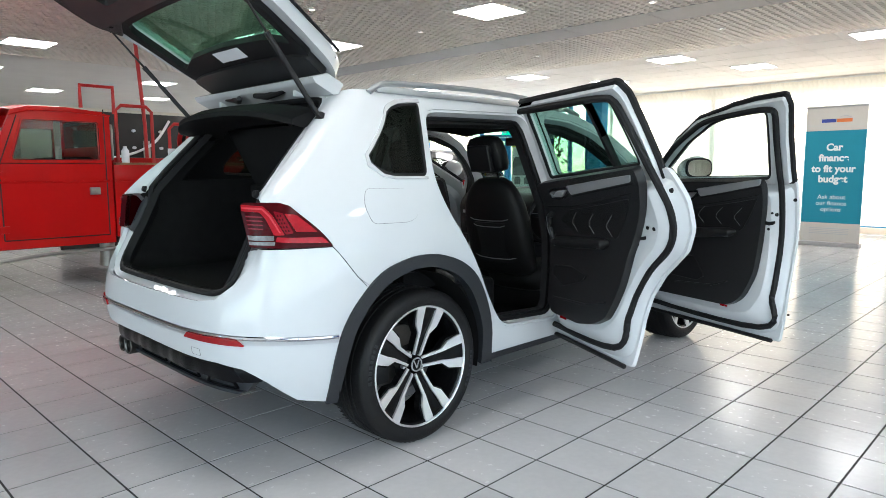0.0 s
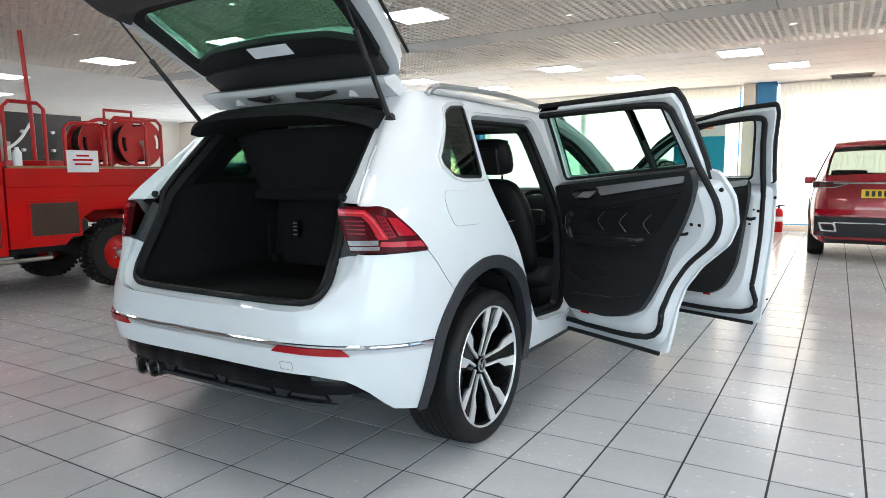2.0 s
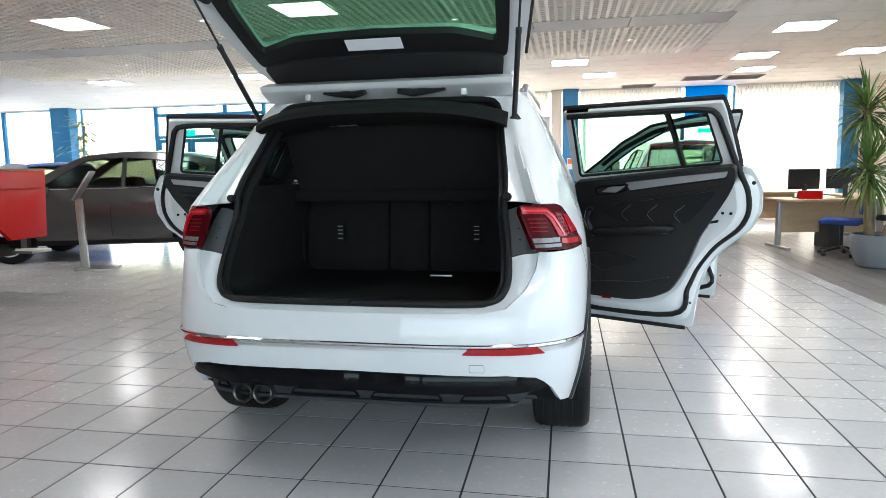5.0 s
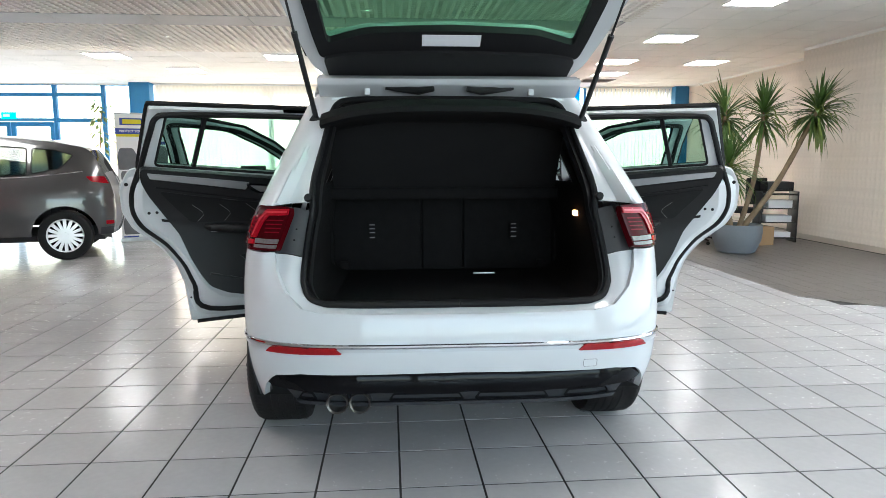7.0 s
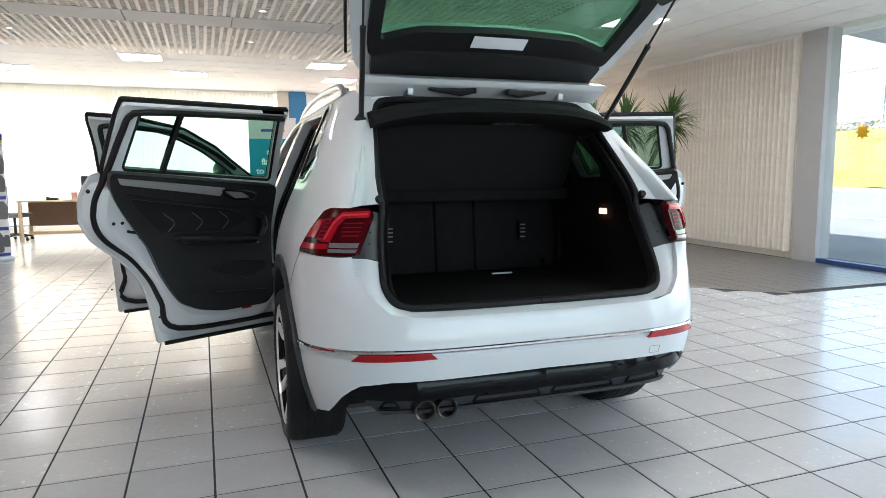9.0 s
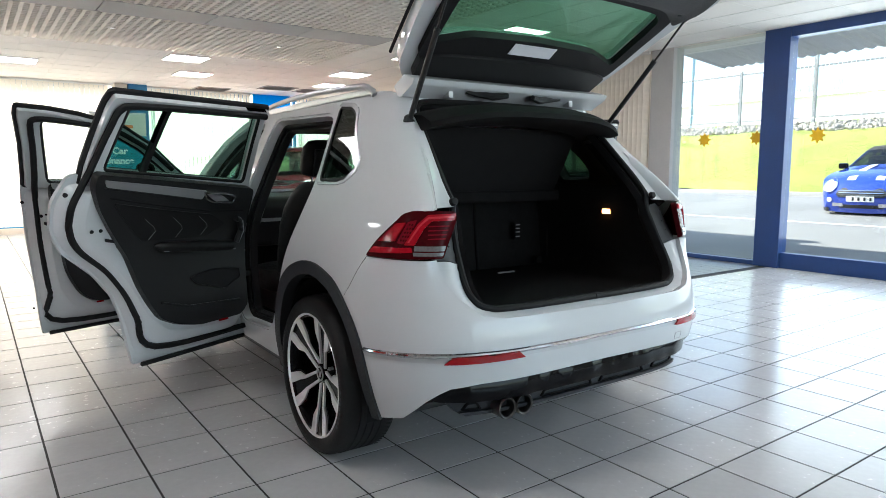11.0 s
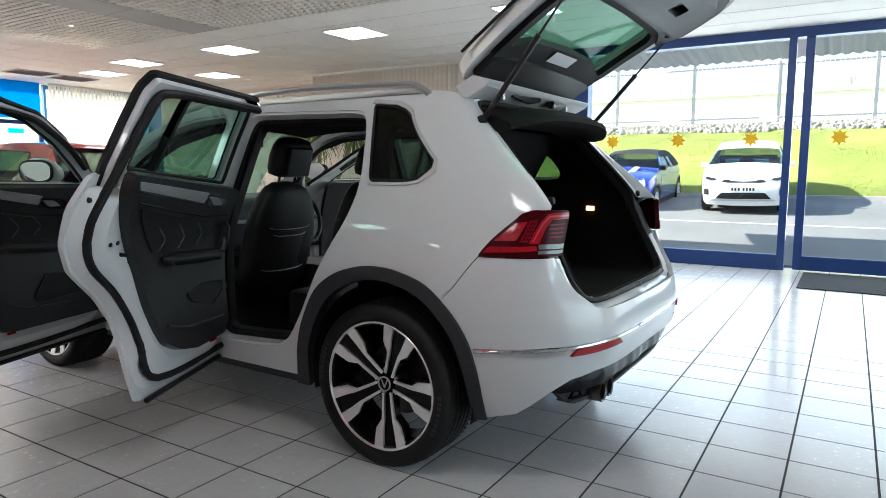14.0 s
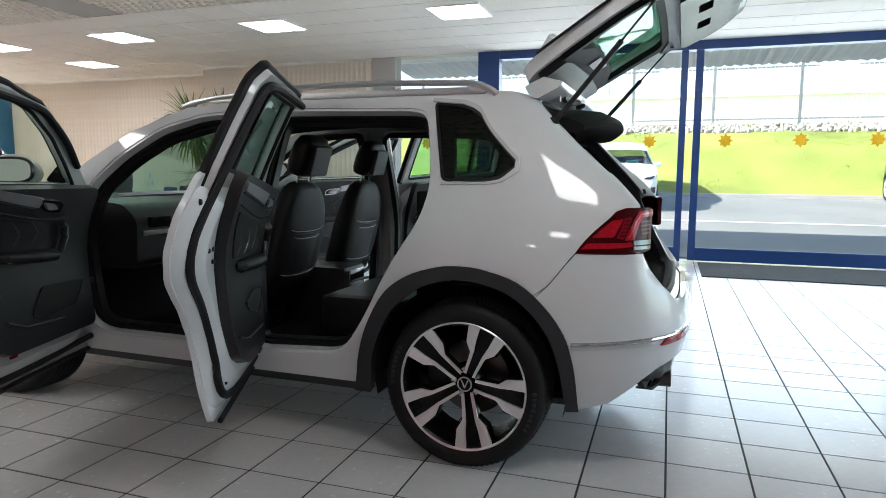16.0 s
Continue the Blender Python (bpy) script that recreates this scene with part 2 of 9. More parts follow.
class Soup:
    """Many small solids gathered into one mesh."""
    def __init__(self):
        self.v, self.f = [], []

    def box(self, x0, x1, y0, y1, z0, z1):
        i = len(self.v)
        self.v += [(x, y, z) for z in (z0, z1) for y in (y0, y1) for x in (x0, x1)]
        self.f += [tuple(i + k for k in q) for q in ((0, 2, 3, 1), (4, 5, 7, 6), (0, 1, 5, 4), (2, 6, 7, 3), (0, 4, 6, 2), (1, 3, 7, 5))]

    def quad(self, *p):
        i = len(self.v)
        self.v += list(p)
        self.f.append(tuple(range(i, i + len(p))))

    def done(self, name, material, parent=None):
        return fast(name, self.v, self.f, material, parent)


# ---- the hall ----
H = 3.06           # ceiling height
XR, XR2 = 6.36, 7.05   # right-hand walls
YF = 13.05         # window wall in front
XL, YB = -18.0, -9.0   # left and rear walls
TS = 0.333
CX0, CX1, CY0, CY1 = -9.3, 2.72, -4.0, 8.25   # open-cell ceiling field

setting("ground", box(-160, 400, -200, 300, -0.6, -0.12), M_TARMAC, "dark grey tarmac yard outside the showroom")
setting("floor", box(XL, XR2, YB, YF, -0.11, -0.0022), M_GROUT, "grey ceramic tile floor with dark joints")
# laminate office area with a chamfered corner
LAM = [(3.5, YF), (3.5, 2.72), (4.1, 2.12), (XR, 2.12), (XR, 7.3), (XR2, 7.3), (XR2, YF)]

# walls
def wall(name, bm, material, label):
    return setting(name, bm, material, label)


wall("wall_rear", join(box(XL - 0.2, -2.2, YB - 0.2, YB, -0.1, H + 0.5), box(6.2, XR2 + 0.2, YB - 0.2, YB, -0.1, H + 0.5), box(-2.2, 6.2, YB - 0.2, YB, 2.9, H + 0.5), box(-2.2, 6.2, YB - 0.2, YB, -0.1, 0.2)), M_WALL, "cream showroom wall with a wide window")
rw = thing("window_rear", "wide clear rear window with a blue frame", "window")
tagged(rw, kind="structure")
part("pane", box(-2.2, 6.2, YB - 0.11, YB - 0.104, 0.2, 2.9), M_GLASS, rw, smooth=False).visible_shadow = False
for x in (-2.2, -0.1, 2.0, 4.1, 6.14):
    part("mullion", box(x, x + 0.06, YB - 0.17, YB - 0.115, 0.2, 2.9), M_BLUE, rw, smooth=False)
wall("wall_left", join(box(XL - 0.2, XL, YB, YF, -0.1, H + 0.5)), M_WALL, "plain cream showroom wall at the far side")
wall("wall_front", join(box(XL - 0.2, -17, YF, YF + 0.25, -0.1, H + 0.5), box(XL, XR2 + 0.2, YF, YF + 0.25, H - 0.02, H + 0.5),
                        box(XL, -10.12, YF, YF + 0.25, -0.1, 0.12), box(-8.05, 3.3, YF, YF + 0.25, -0.1, 0.12), box(4.4, XR2 + 0.2, YF, YF + 0.25, -0.1, 0.12),
                        box(XR2, XR2 + 0.2, YF, YF + 0.25, 0.12, H)),
     M_WALL, "low cream sill and head of the window wall")
wall("wall_right", join(box(XR2, XR2 + 0.2, 7.3, YF, -0.1, H + 0.5), box(XR, XR2, 7.22, 7.3, -0.1, H + 0.3), box(XR + 0.06, XR + 0.2, 3.98, 7.22, -0.1, H + 0.3),
                        box(XR, XR + 0.25, YB, -6.2, -0.1, H + 0.5), box(XR, XR + 0.25, -6.2, 7.3, H, H + 0.5)),
     M_WALL, "cream wall behind the vertical blinds")
wall("wall_pier", box(XR - 0.03, XR + 0.22, 3.58, 3.96, 0, H), M_GREY, "grey plastered pier beside the shop window")

# ceiling: plain tiles round an open-cell field
soup = Soup()
zc = H
for x0, x1, y0, y1 in ((CX1, XR2, YB, YF), (XL, CX1, CY1, YF), (XL, CX0, YB, CY1), (CX0, CX1, YB, CY0)):
    soup.box(x0, x1, y0, y1, zc + 0.004, zc + 0.03)
setting_ob = tagged(soup.done("ceiling", M_CEIL), "white mineral tile suspended ceiling", "ceiling", kind="structure")
bars = Soup()
x = CX1
while x < XR2:
    bars.box(x - 0.007, x + 0.007, YB, YF, zc, zc + 0.02)
    x += 0.6
y = CY1
while y < YF:
    bars.box(XL, XR2, y - 0.007, y + 0.007, zc + 0.001, zc + 0.02)
    y += 0.6
y = CY1 - 0.6
while y > YB:
    bars.box(CX1, XR2, y - 0.007, y + 0.007, zc + 0.001, zc + 0.02)
    y -= 0.6
x = CX1 - 0.6
while x > XL:
    bars.box(x - 0.007, x + 0.007, CY1, YF, zc, zc + 0.02)
    x -= 0.6
tagged(bars.done("ceiling_grid", M_CBAR), "white metal grid of the suspended ceiling", "ceiling", kind="structure")
# solid dark sheet over the lattice: the shade in its holes is painted
tagged(finish("ceiling_void", box(CX0, CX1, CY0, CY1, H + 0.35, H + 0.4), M_VOIDSHADE), "near-black sheet standing in for the shaded void above the open-cell ceiling", "ceiling", kind="structure")
cells = Soup()
STRIPS = [(-1.55, -0.95), (5.45, 6.05)]
P = 0.1
fields = [(CY0, STRIPS[0][0]), (STRIPS[0][1], STRIPS[1][0]), (STRIPS[1][1], CY1)]
for y0, y1 in fields:
    x = CX0
    k = 0
    while x <= CX1 + 0.001:
        w = 0.02 if k % 12 else 0.03
        cells.box(x - w, x + w, y0, y1, H, H + 0.045)
        if k % 12 == 0:
            cells.box(x - 0.012, x + 0.012, y0, y1, H - 0.006, H)
        # staggered cross pieces
        y = y0 + (P / 2 if k % 2 else 0)
        while y < y1:
            cells.box(x + 0.02, x + P - 0.02, y - 0.016, y + 0.016, H, H + 0.045)
            y += P
        x += P
        k += 1
tagged(cells.done("ceiling_open_cell", M_CELL), "beige open-cell lattice ceiling", "ceiling", kind="structure")
strips = Soup()
for y0, y1 in STRIPS:
    x = CX0
    while x < CX1 - 0.01:
        strips.box(x + 0.006, min(x + 1.2, CX1) - 0.006, y0, y1, H - 0.004, H + 0.02)
        x += 1.2
tagged(strips.done("ceiling_strip", M_STRIP), "grey solid strip between lattice fields", "ceiling", kind="structure")


def ceiling_light(x, y):
    t = thing("ceiling_light", "square white LED panel lit in the ceiling", "ceiling light", Matrix.Translation((x, y, H)), "ceiling panels")
    s = 0.295
    fr = join(box(-s - 0.012, s + 0.012, -s - 0.012, -s, -0.012, 0.008), box(-s - 0.012, s + 0.012, s, s + 0.012, -0.012, 0.008),
              box(-s - 0.012, -s, -s, s, -0.012, 0.008), box(s, s + 0.012, -s, s, -0.012, 0.008))
    part("frame", fr, M_CBAR, t, smooth=False)
    part("diffuser", box(-s, s, -s, s, -0.008, 0.004), M_PANEL, t, smooth=False)
    return t


LIGHTS = [(-2.15, 4.1), (-5.1, 4.1), (-8.0, 4.05), (-2.15, -0.6), (-5.1, -0.6), (-8.0, 0.9), (0.8, -0.6),
          (-5.1, 8.75), (-2.15, 8.75), (0.78, 8.75), (-8.1, 8.75), (-1.45, 10.5), (1.35, 10.5), (-4.3, 10.5), (4.2, 10.5),
          (3.78, -3.2), (3.78, -0.7), (3.78, 1.7), (3.78, 4.15), (3.78, 6.55), (3.78, 8.85), (5.45, 8.85), (-11.1, 4.0), (-14.1, 2.7), (-14.1, 5.2), (-11.1, 0.9)]
first_light = None
for x, y in LIGHTS:
    if first_light is None:
        first_light = ceiling_light(x, y)
    else:
        copy_thing(first_light, Matrix.Translation((x, y, H)))

# vertical blinds
def blind_run(name, p0, p1, z0, z1, material, angle, label, tilt_rand=4, pitch=0.089, gaps=()):
    t = thing(name, label, "blind")
    p0, p1 = Vector((*p0, 0)), Vector((*p1, 0))
    d = (p1 - p0)
    n = int(d.length / pitch)
    dirn = math.degrees(math.atan2(d.y, d.x))
    part("head_rail", moved(box(0, d.length, -0.02, 0.02, z1, z1 + 0.04), pose(*p0, 0, 0, dirn)), M_CBAR, t, "white head rail", smooth=False)
    vane = bpy.data.meshes.new("vane")
    vv = [(math.sin(u) * 0.0 + (u / 5 - 1) * 0.046, (1 - (u / 5 - 1) ** 2) * 0.006, z) for u in range(11) for z in (z0, z1)]
    vane.from_pydata(vv, [], [(2 * u, 2 * u + 2, 2 * u + 3, 2 * u + 1) for u in range(10)])
    vane.materials.append(material)
    vane.shade_smooth()
    for i in range(n):
        s = (i + 0.5) / n
        if any(a <= s <= b for a, b in gaps):
            continue
        ob = new("slat", vane)
        ob.parent = t
        ob.matrix_basis = Matrix.Translation(p0 + d * s) @ pose(0, 0, 0, 0, 0, dirn + angle + random.uniform(-tilt_rand, tilt_rand))
    return t


blind_run("vertical_blind", (-5.75, YF - 0.12), (0.3, YF - 0.12), 0.16, H - 0.041, M_BLIND, 12, "cream vertical blinds glowing with daylight in the front window")
blind_run("vertical_blind", (1.05, YF - 0.12), (3.3, YF - 0.12), 0.16, H - 0.041, M_BLIND, 14, "cream vertical blinds glowing with daylight beside the blue column")
blind_run("vertical_blind", (4.45, YF - 0.12), (6.9, YF - 0.12), 0.16, H - 0.041, M_BLIND, 12, "cream vertical blinds glowing with daylight behind the desk")
blind_run("vertical_blind", (XR2 - 0.1, YF - 0.2), (XR2 - 0.1, 7.4), 0.1, H - 0.041, M_BLINDR, 33, "cream vertical blinds closed along the office wall")
blind_run("vertical_blind", (XR - 0.03, 7.25), (XR - 0.03, 4.0), 0.1, H - 0.041, M_BLINDR, 33, "cream vertical blinds closed beside the grey pier")

# front windows and blue columns
for i, (x0, x1) in enumerate(((-5.75, -3.2), (-3.2, 0.3), (1.05, 3.3), (4.45, XR2))):
    w = thing("window_%d" % (i + 1), "tall clear front window behind blinds", "window")
    tagged(w, kind="structure")
    part("pane", box(x0, x1, YF + 0.1, YF + 0.106, 0.12, H - 0.02), M_GLASS, w, smooth=False).visible_shadow = False
    part("frame", join(box(x0, x0 + 0.05, YF + 0.06, YF + 0.15, 0.12, H - 0.02), box(x1 - 0.05, x1, YF + 0.06, YF + 0.15, 0.12, H - 0.02),
                       box(x0 + 0.05, x1 - 0.05, YF + 0.06, YF + 0.15, 0.12, 0.2), box(x0 + 0.05, x1 - 0.05, YF + 0.06, YF + 0.15, H - 0.1, H - 0.02)), M_BLUE2, w, smooth=False)
# glazed front beyond the blinds, with a doorway
for i, (x0, x1, z0, z1) in enumerate(((-17.0, -14.85, 0.12, H - 0.02), (-14.8, -12.95, 0.12, H - 0.02), (-12.35, -10.12, 0.12, H - 0.02), (-10.06, -8.11, 2.84, H - 0.02), (-10.06, -8.11, 2.26, 2.79), (-8.05, -7.02, 0.12, 2.2), (-8.05, -7.02, 2.26, 2.79), (-8.05, -7.02, 2.84, H - 0.02), (-6.96, -6.3, 0.12, H - 0.02))):
    w = thing("window_%d" % (i + 5), "tall clear front window with a thin blue frame", "window")
    tagged(w, kind="structure")
    part("pane", box(x0, x1, YF + 0.1, YF + 0.106, z0, z1), M_GLASS, w, smooth=False).visible_shadow = False
    a = 0.016
    part("frame", join(box(x0, x0 + a, YF + 0.06, YF + 0.15, z0, z1), box(x1 - a, x1, YF + 0.06, YF + 0.15, z0, z1), box(x0 + a, x1 - a, YF + 0.06, YF + 0.15, z0, z0 + a), box(x0 + a, x1 - a, YF + 0.06, YF + 0.15, z1 - a, z1)), M_BLUE2, w, smooth=False)
for x in (-14.85, -10.12, -8.11, -7.02):
    tagged(finish("mullion", box(x, x + (0.05 if x < -14 else 0.06), YF + 0.04, YF + 0.16, 0, H - 0.02), M_BLUE2), "light blue window mullion", "mullion", kind="structure")
tagged(finish("transom", join(box(-10.06, -8.11, YF + 0.05, YF + 0.15, 2.2, 2.26), box(-8.05, -7.02, YF + 0.05, YF + 0.15, 2.2, 2.26), box(-10.06, -8.11, YF + 0.05, YF + 0.15, 2.79, 2.84), box(-8.05, -7.02, YF + 0.05, YF + 0.15, 2.79, 2.84)), M_BLUE2), "light blue window transom", "transom", kind="structure")
d2 = thing("door_2", "glazed double front doors with a blue frame", "door")
tagged(d2, kind="structure")
for x0 in (-10.05, -9.08):
    part("frame", join(box(x0, x0 + 0.09, YF + 0.06, YF + 0.12, 0.01, 2.19), box(x0 + 0.86, x0 + 0.95, YF + 0.06, YF + 0.12, 0.01, 2.19), box(x0 + 0.09, x0 + 0.86, YF + 0.06, YF + 0.12, 0.01, 0.14), box(x0 + 0.09, x0 + 0.86, YF + 0.06, YF + 0.12, 2.08, 2.19)), M_BLUE2, d2, smooth=False)
    part("pane", box(x0 + 0.09, x0 + 0.86, YF + 0.085, YF + 0.091, 0.14, 2.08), M_GLASS, d2, smooth=False).visible_shadow = False
tagged(finish("pilaster", box(0.38, 0.62, YF - 0.30, YF - 0.02, 0, H), M_WALL), "cream plastered pilaster beside the blue column", "pilaster", kind="structure")
for x0, x1 in ((0.64, 1.0), (-6.25, -5.8), (6.6, 7.0), (-12.95, -12.38)):
    tagged(finish("column", join(box(x0, x1, YF - 0.34, YF - 0.02, 0, H)), M_BLUE2), "light blue painted steel column", "column", kind="structure")

# glazed shop front on the right
GX = XR + 0.05
def frame_bar(y0, y1, z0, z1, dx=0.06):
    return box(GX - dx, GX + dx, y0, y1, z0, z1, 0.004, 1)


sf = thing("window_shopfront", "blue framed shop front glazing", "window")
tagged(sf, kind="structure")
part("post", frame_bar(1.87, 2.2, 0, H, 0.1), M_BLUE, sf)
part("frame", frame_bar(2.2, 3.58, 0, 0.06), M_BLUE, sf)
part("head", frame_bar(-6.2, 1.87, H - 0.12, H, 0.09), M_BLUE, sf)
part("frame", frame_bar(-0.72, 1.87, 0, 0.2), M_BLUE, sf)
part("frame", frame_bar(-0.81, -0.72, 0, H - 0.12), M_BLUE, sf)
part("pane", box(GX - 0.004, GX + 0.004, 2.2, 3.58, 0.06, H), M_GLASS, sf, smooth=False).visible_shadow = False
part("pane", box(GX - 0.004, GX + 0.004, -0.72, 1.87, 0.2, H - 0.12), M_GLASS, sf, smooth=False).visible_shadow = False
dr = thing("door_sliding", "blue framed sliding glass entrance door", "door")
tagged(dr, kind="structure")
GX -= 0.02
part("stile", frame_bar(-1.01, -0.91, 0.02, H - 0.12, 0.03), M_BLUE, dr)
part("stile", frame_bar(-3.6, -3.5, 0.02, H - 0.12, 0.03), M_BLUE, dr)
part("bottom_rail", frame_bar(-3.5, -1.01, 0.02, 0.2, 0.03), M_BLUE, dr)
part("pane", box(GX - 0.004, GX + 0.004, -3.5, -1.01, 0.2, H - 0.12), M_GLASS, dr, smooth=False).visible_shadow = False
GX += 0.02
part("pane", box(GX - 0.004, GX + 0.004, -6.2, -3.62, 0.02, H - 0.12), M_GLASS, sf, smooth=False).visible_shadow = False
# ---- the white SUV ----
M_PAINT = mat("white_paint", (0.565, 0.585, 0.605), 0.5, spec=0.2, vary=0.02, scale=3, coat=0.75)
M_PIANO = mat("piano_black", (0.004, 0.004, 0.005), 0.05, vary=0.1, spec=0.14)
M_GLOSSK = mat("gloss_black", (0.006, 0.006, 0.007), 0.14, vary=0.1, spec=0.22, coat=0.0)
M_CLAD = mat("dark_cladding", (0.022, 0.024, 0.028), 0.48, spec=0.4, vary=0.12, scale=10, bump=0.2, bscale=400)
M_CHROME = mat("chrome", (0.62, 0.625, 0.67), 0.07, 1.0, vary=0.05)
M_SATIN = mat("satin_silver", (0.50, 0.51, 0.53), 0.30, 0.7, vary=0.05)
M_BRIGHT = mat("bright_trim", (0.74, 0.75, 0.77), 0.25, 0.45, vary=0.04)
M_EXH = mat("dark_chrome", (0.11, 0.105, 0.10), 0.30, 0.85, vary=0.2)
M_RUB = mat("rubber_seal", (0.008, 0.008, 0.009), 0.6, spec=0.3, vary=0.15, bump=0.1, bscale=200)
M_TYRE = mat("tyre_rubber", (0.007, 0.007, 0.0075), 0.55, spec=0.3, vary=0.25, scale=10, bump=0.25, bscale=150)
M_ALLOY = mat("polished_alloy", (0.80, 0.80, 0.81), 0.30, 0.7, vary=0.05, scale=5)
M_RIMK = mat("rim_black", (0.0045, 0.0045, 0.005), 0.25, vary=0.1, spec=0.2)
M_TRIM = mat("door_trim", (0.013, 0.0132, 0.0142), 0.34, spec=0.42, vary=0.15, scale=6, bump=0.2, bscale=350)
M_LEATHER = mat("black_leather", (0.009, 0.009, 0.0095), 0.40, spec=0.3, vary=0.2, scale=7, bump=0.3, bscale=220)
M_CARPET = mat("boot_carpet", (0.012, 0.012, 0.0125), 0.95, spec=0.1, vary=0.3, scale=20, bump=0.5, bscale=500)
M_LINER = mat("black_headliner", (0.011, 0.011, 0.0115), 0.9, spec=0.15, vary=0.2, scale=15)
M_RED = mat("red_lens", (0.34, 0.004, 0.013), 0.15, spec=0.25, vary=0.3, scale=60, coat=0.2)
M_REDK = mat("dark_red_lens", (0.05, 0.002, 0.004), 0.2, spec=0.1, vary=0.3, scale=40)
M_RED2 = mat("led_red", (0.17, 0.004, 0.012), 0.15, spec=0.15, vary=0.3, scale=90)
M_AMBER = mat("turn_lens", (0.42, 0.025, 0.02), 0.10, vary=0.25, scale=60, coat=1.0)
M_LENSP = mat("pale_red_line", (0.55, 0.03, 0.045), 0.15, vary=0.15, scale=60, coat=0.3)
M_CLEARL = mat("clear_lens", (0.15, 0.135, 0.14), 0.2, vary=0.35, scale=90, coat=0.4)
M_TINT = glass("privacy_glass", (0.30, 0.40, 0.35))
M_GREENG = glass("green_tint_glass", (0.62, 0.80, 0.74))
M_REARG = glass("tailgate_glass", (0.46, 0.70, 0.58))
M_STITCH = mat("stitching", (0.22, 0.22, 0.22), 0.7, vary=0.1)
M_PAPER = mat("paper", (0.75, 0.76, 0.80), 0.7, vary=0.05)
M_PRIMER = mat("grey_flange", (0.05, 0.052, 0.056), 0.5, vary=0.1, scale=10)
M_BOOTL = mat("boot_lamp", (1.0, 0.6, 0.3), 0.3, vary=0, emit=(1.0, 0.42, 0.14, 2.2))
M_REFL = mat("door_reflector", (0.30, 0.006, 0.010), 0.15, spec=0.3, vary=0.2, scale=80, coat=0.2)


def smooth_curve(xs, ys):
    """Cubic interpolation through control points."""
    xs, ys = np.array(xs, float), np.array(ys, float)
    m = np.gradient(ys, xs)

    def f(x):
        x = min(max(x, xs[0]), xs[-1])
        i = min(max(int(np.searchsorted(xs, x)) - 1, 0), len(xs) - 2)
        h = xs[i + 1] - xs[i]
        t = (x - xs[i]) / h
        return float((2 * t ** 3 - 3 * t * t + 1) * ys[i] + (t ** 3 - 2 * t * t + t) * h * m[i] + (3 * t * t - 2 * t ** 3) * ys[i + 1] + (t ** 3 - t * t) * h * m[i + 1])
    return f


half_width = smooth_curve([0.2, 0.3, 0.45, 0.6, 0.75, 0.9, 1.0, 1.08, 1.2, 1.35, 1.5, 1.58, 1.63], [0.84, 0.865, 0.895, 0.908, 0.914, 0.908, 0.89, 0.866, 0.815, 0.75, 0.68, 0.635, 0.575])
rear_depth = smooth_curve([0.2, 0.3, 0.45, 0.6, 0.75, 0.9, 1.0, 1.08, 1.2, 1.35, 1.5, 1.58, 1.63], [0.74, 0.79, 0.87, 0.895, 0.865, 0.79, 0.735, 0.70, 0.61, 0.47, 0.32, 0.24, 0.2])
front_taper = smooth_curve([0, 1.5, 2.4, 2.9, 3.3, 3.55], [1, 1, 0.985, 0.955, 0.87, 0.72])
POW = 4.2
_th = np.linspace(0, math.pi / 2, 3000)
_cx, _cy = np.cos(_th) ** (2 / POW), np.sin(_th) ** (2 / POW)
_arc = np.concatenate([[0], np.cumsum(np.hypot(np.diff(_cx * 0.9), np.diff(_cy * 0.8)))])
VMAX = float(_arc[-1])


# the rear corner stands proud as a ridge beside the boot opening and the lamps
ridge_v = smooth_curve([0.36, 0.42, 0.50, 0.58, 0.64, 0.69, 0.715, 0.735, 0.755, 0.775, 0.80, 0.84, 0.88], [0, 0.04, 0.32, 0.82, 1.0, 0.99, 0.90, 0.68, 0.40, 0.17, 0.04, 0, 0])
ridge_z = smooth_curve([0.70, 0.76, 0.80, 0.87, 0.95, 1.05, 1.12, 1.16, 1.20, 1.25, 1.30, 1.35, 1.45, 1.50, 1.57, 1.61], [0, 0, 0.008, 0.025, 0.06, 0.10, 0.125, 0.118, 0.107, 0.09, 0.07, 0.053, 0.032, 0.02, 0.008, 0])


def skin(v, z):
    """The body's skin on its right half: v runs rearwards from the rear axle round the corner, forwards where negative."""
    a, b = half_width(z), rear_depth(z)
    if v < 0:
        return Vector((a * front_taper(-v), -v, z))
    return Vector((a * float(np.interp(v, _arc, _cx)), -b * float(np.interp(v, _arc, _cy)) - ridge_v(v) * ridge_z(z), z))


def skin_normal(v, z):
    e = 0.012
    p, q = skin(v + e, z) - skin(v - e, z), skin(v, z + e) - skin(v, z - e)
    n = q.cross(p)
    n.normalize()
    return n if n.x * 2 - n.y * (1 if v > 0.6 else 0) > 0 else -n


def on_skin(side=1):
    def f(v, z, d):
        p = skin(v, z) - skin_normal(v, z) * d
        return (p.x * side, p.y, p.z)
    return f


def lamp_skin(v, z):
    """The lamp's lens: the side skin, then straight on to its inner end beside the tailgate."""
    if v <= 0.6:
        return skin(v, z)
    s = (v - 0.6) / 0.22
    p = skin(0.6, z).lerp(Vector((0.645 + 0.385 * (1.115 - z), -0.718, z)), s)
    return p + Vector((0.72, -0.69, 0)) * (0.07 * s * (1 - min(s, 1)))


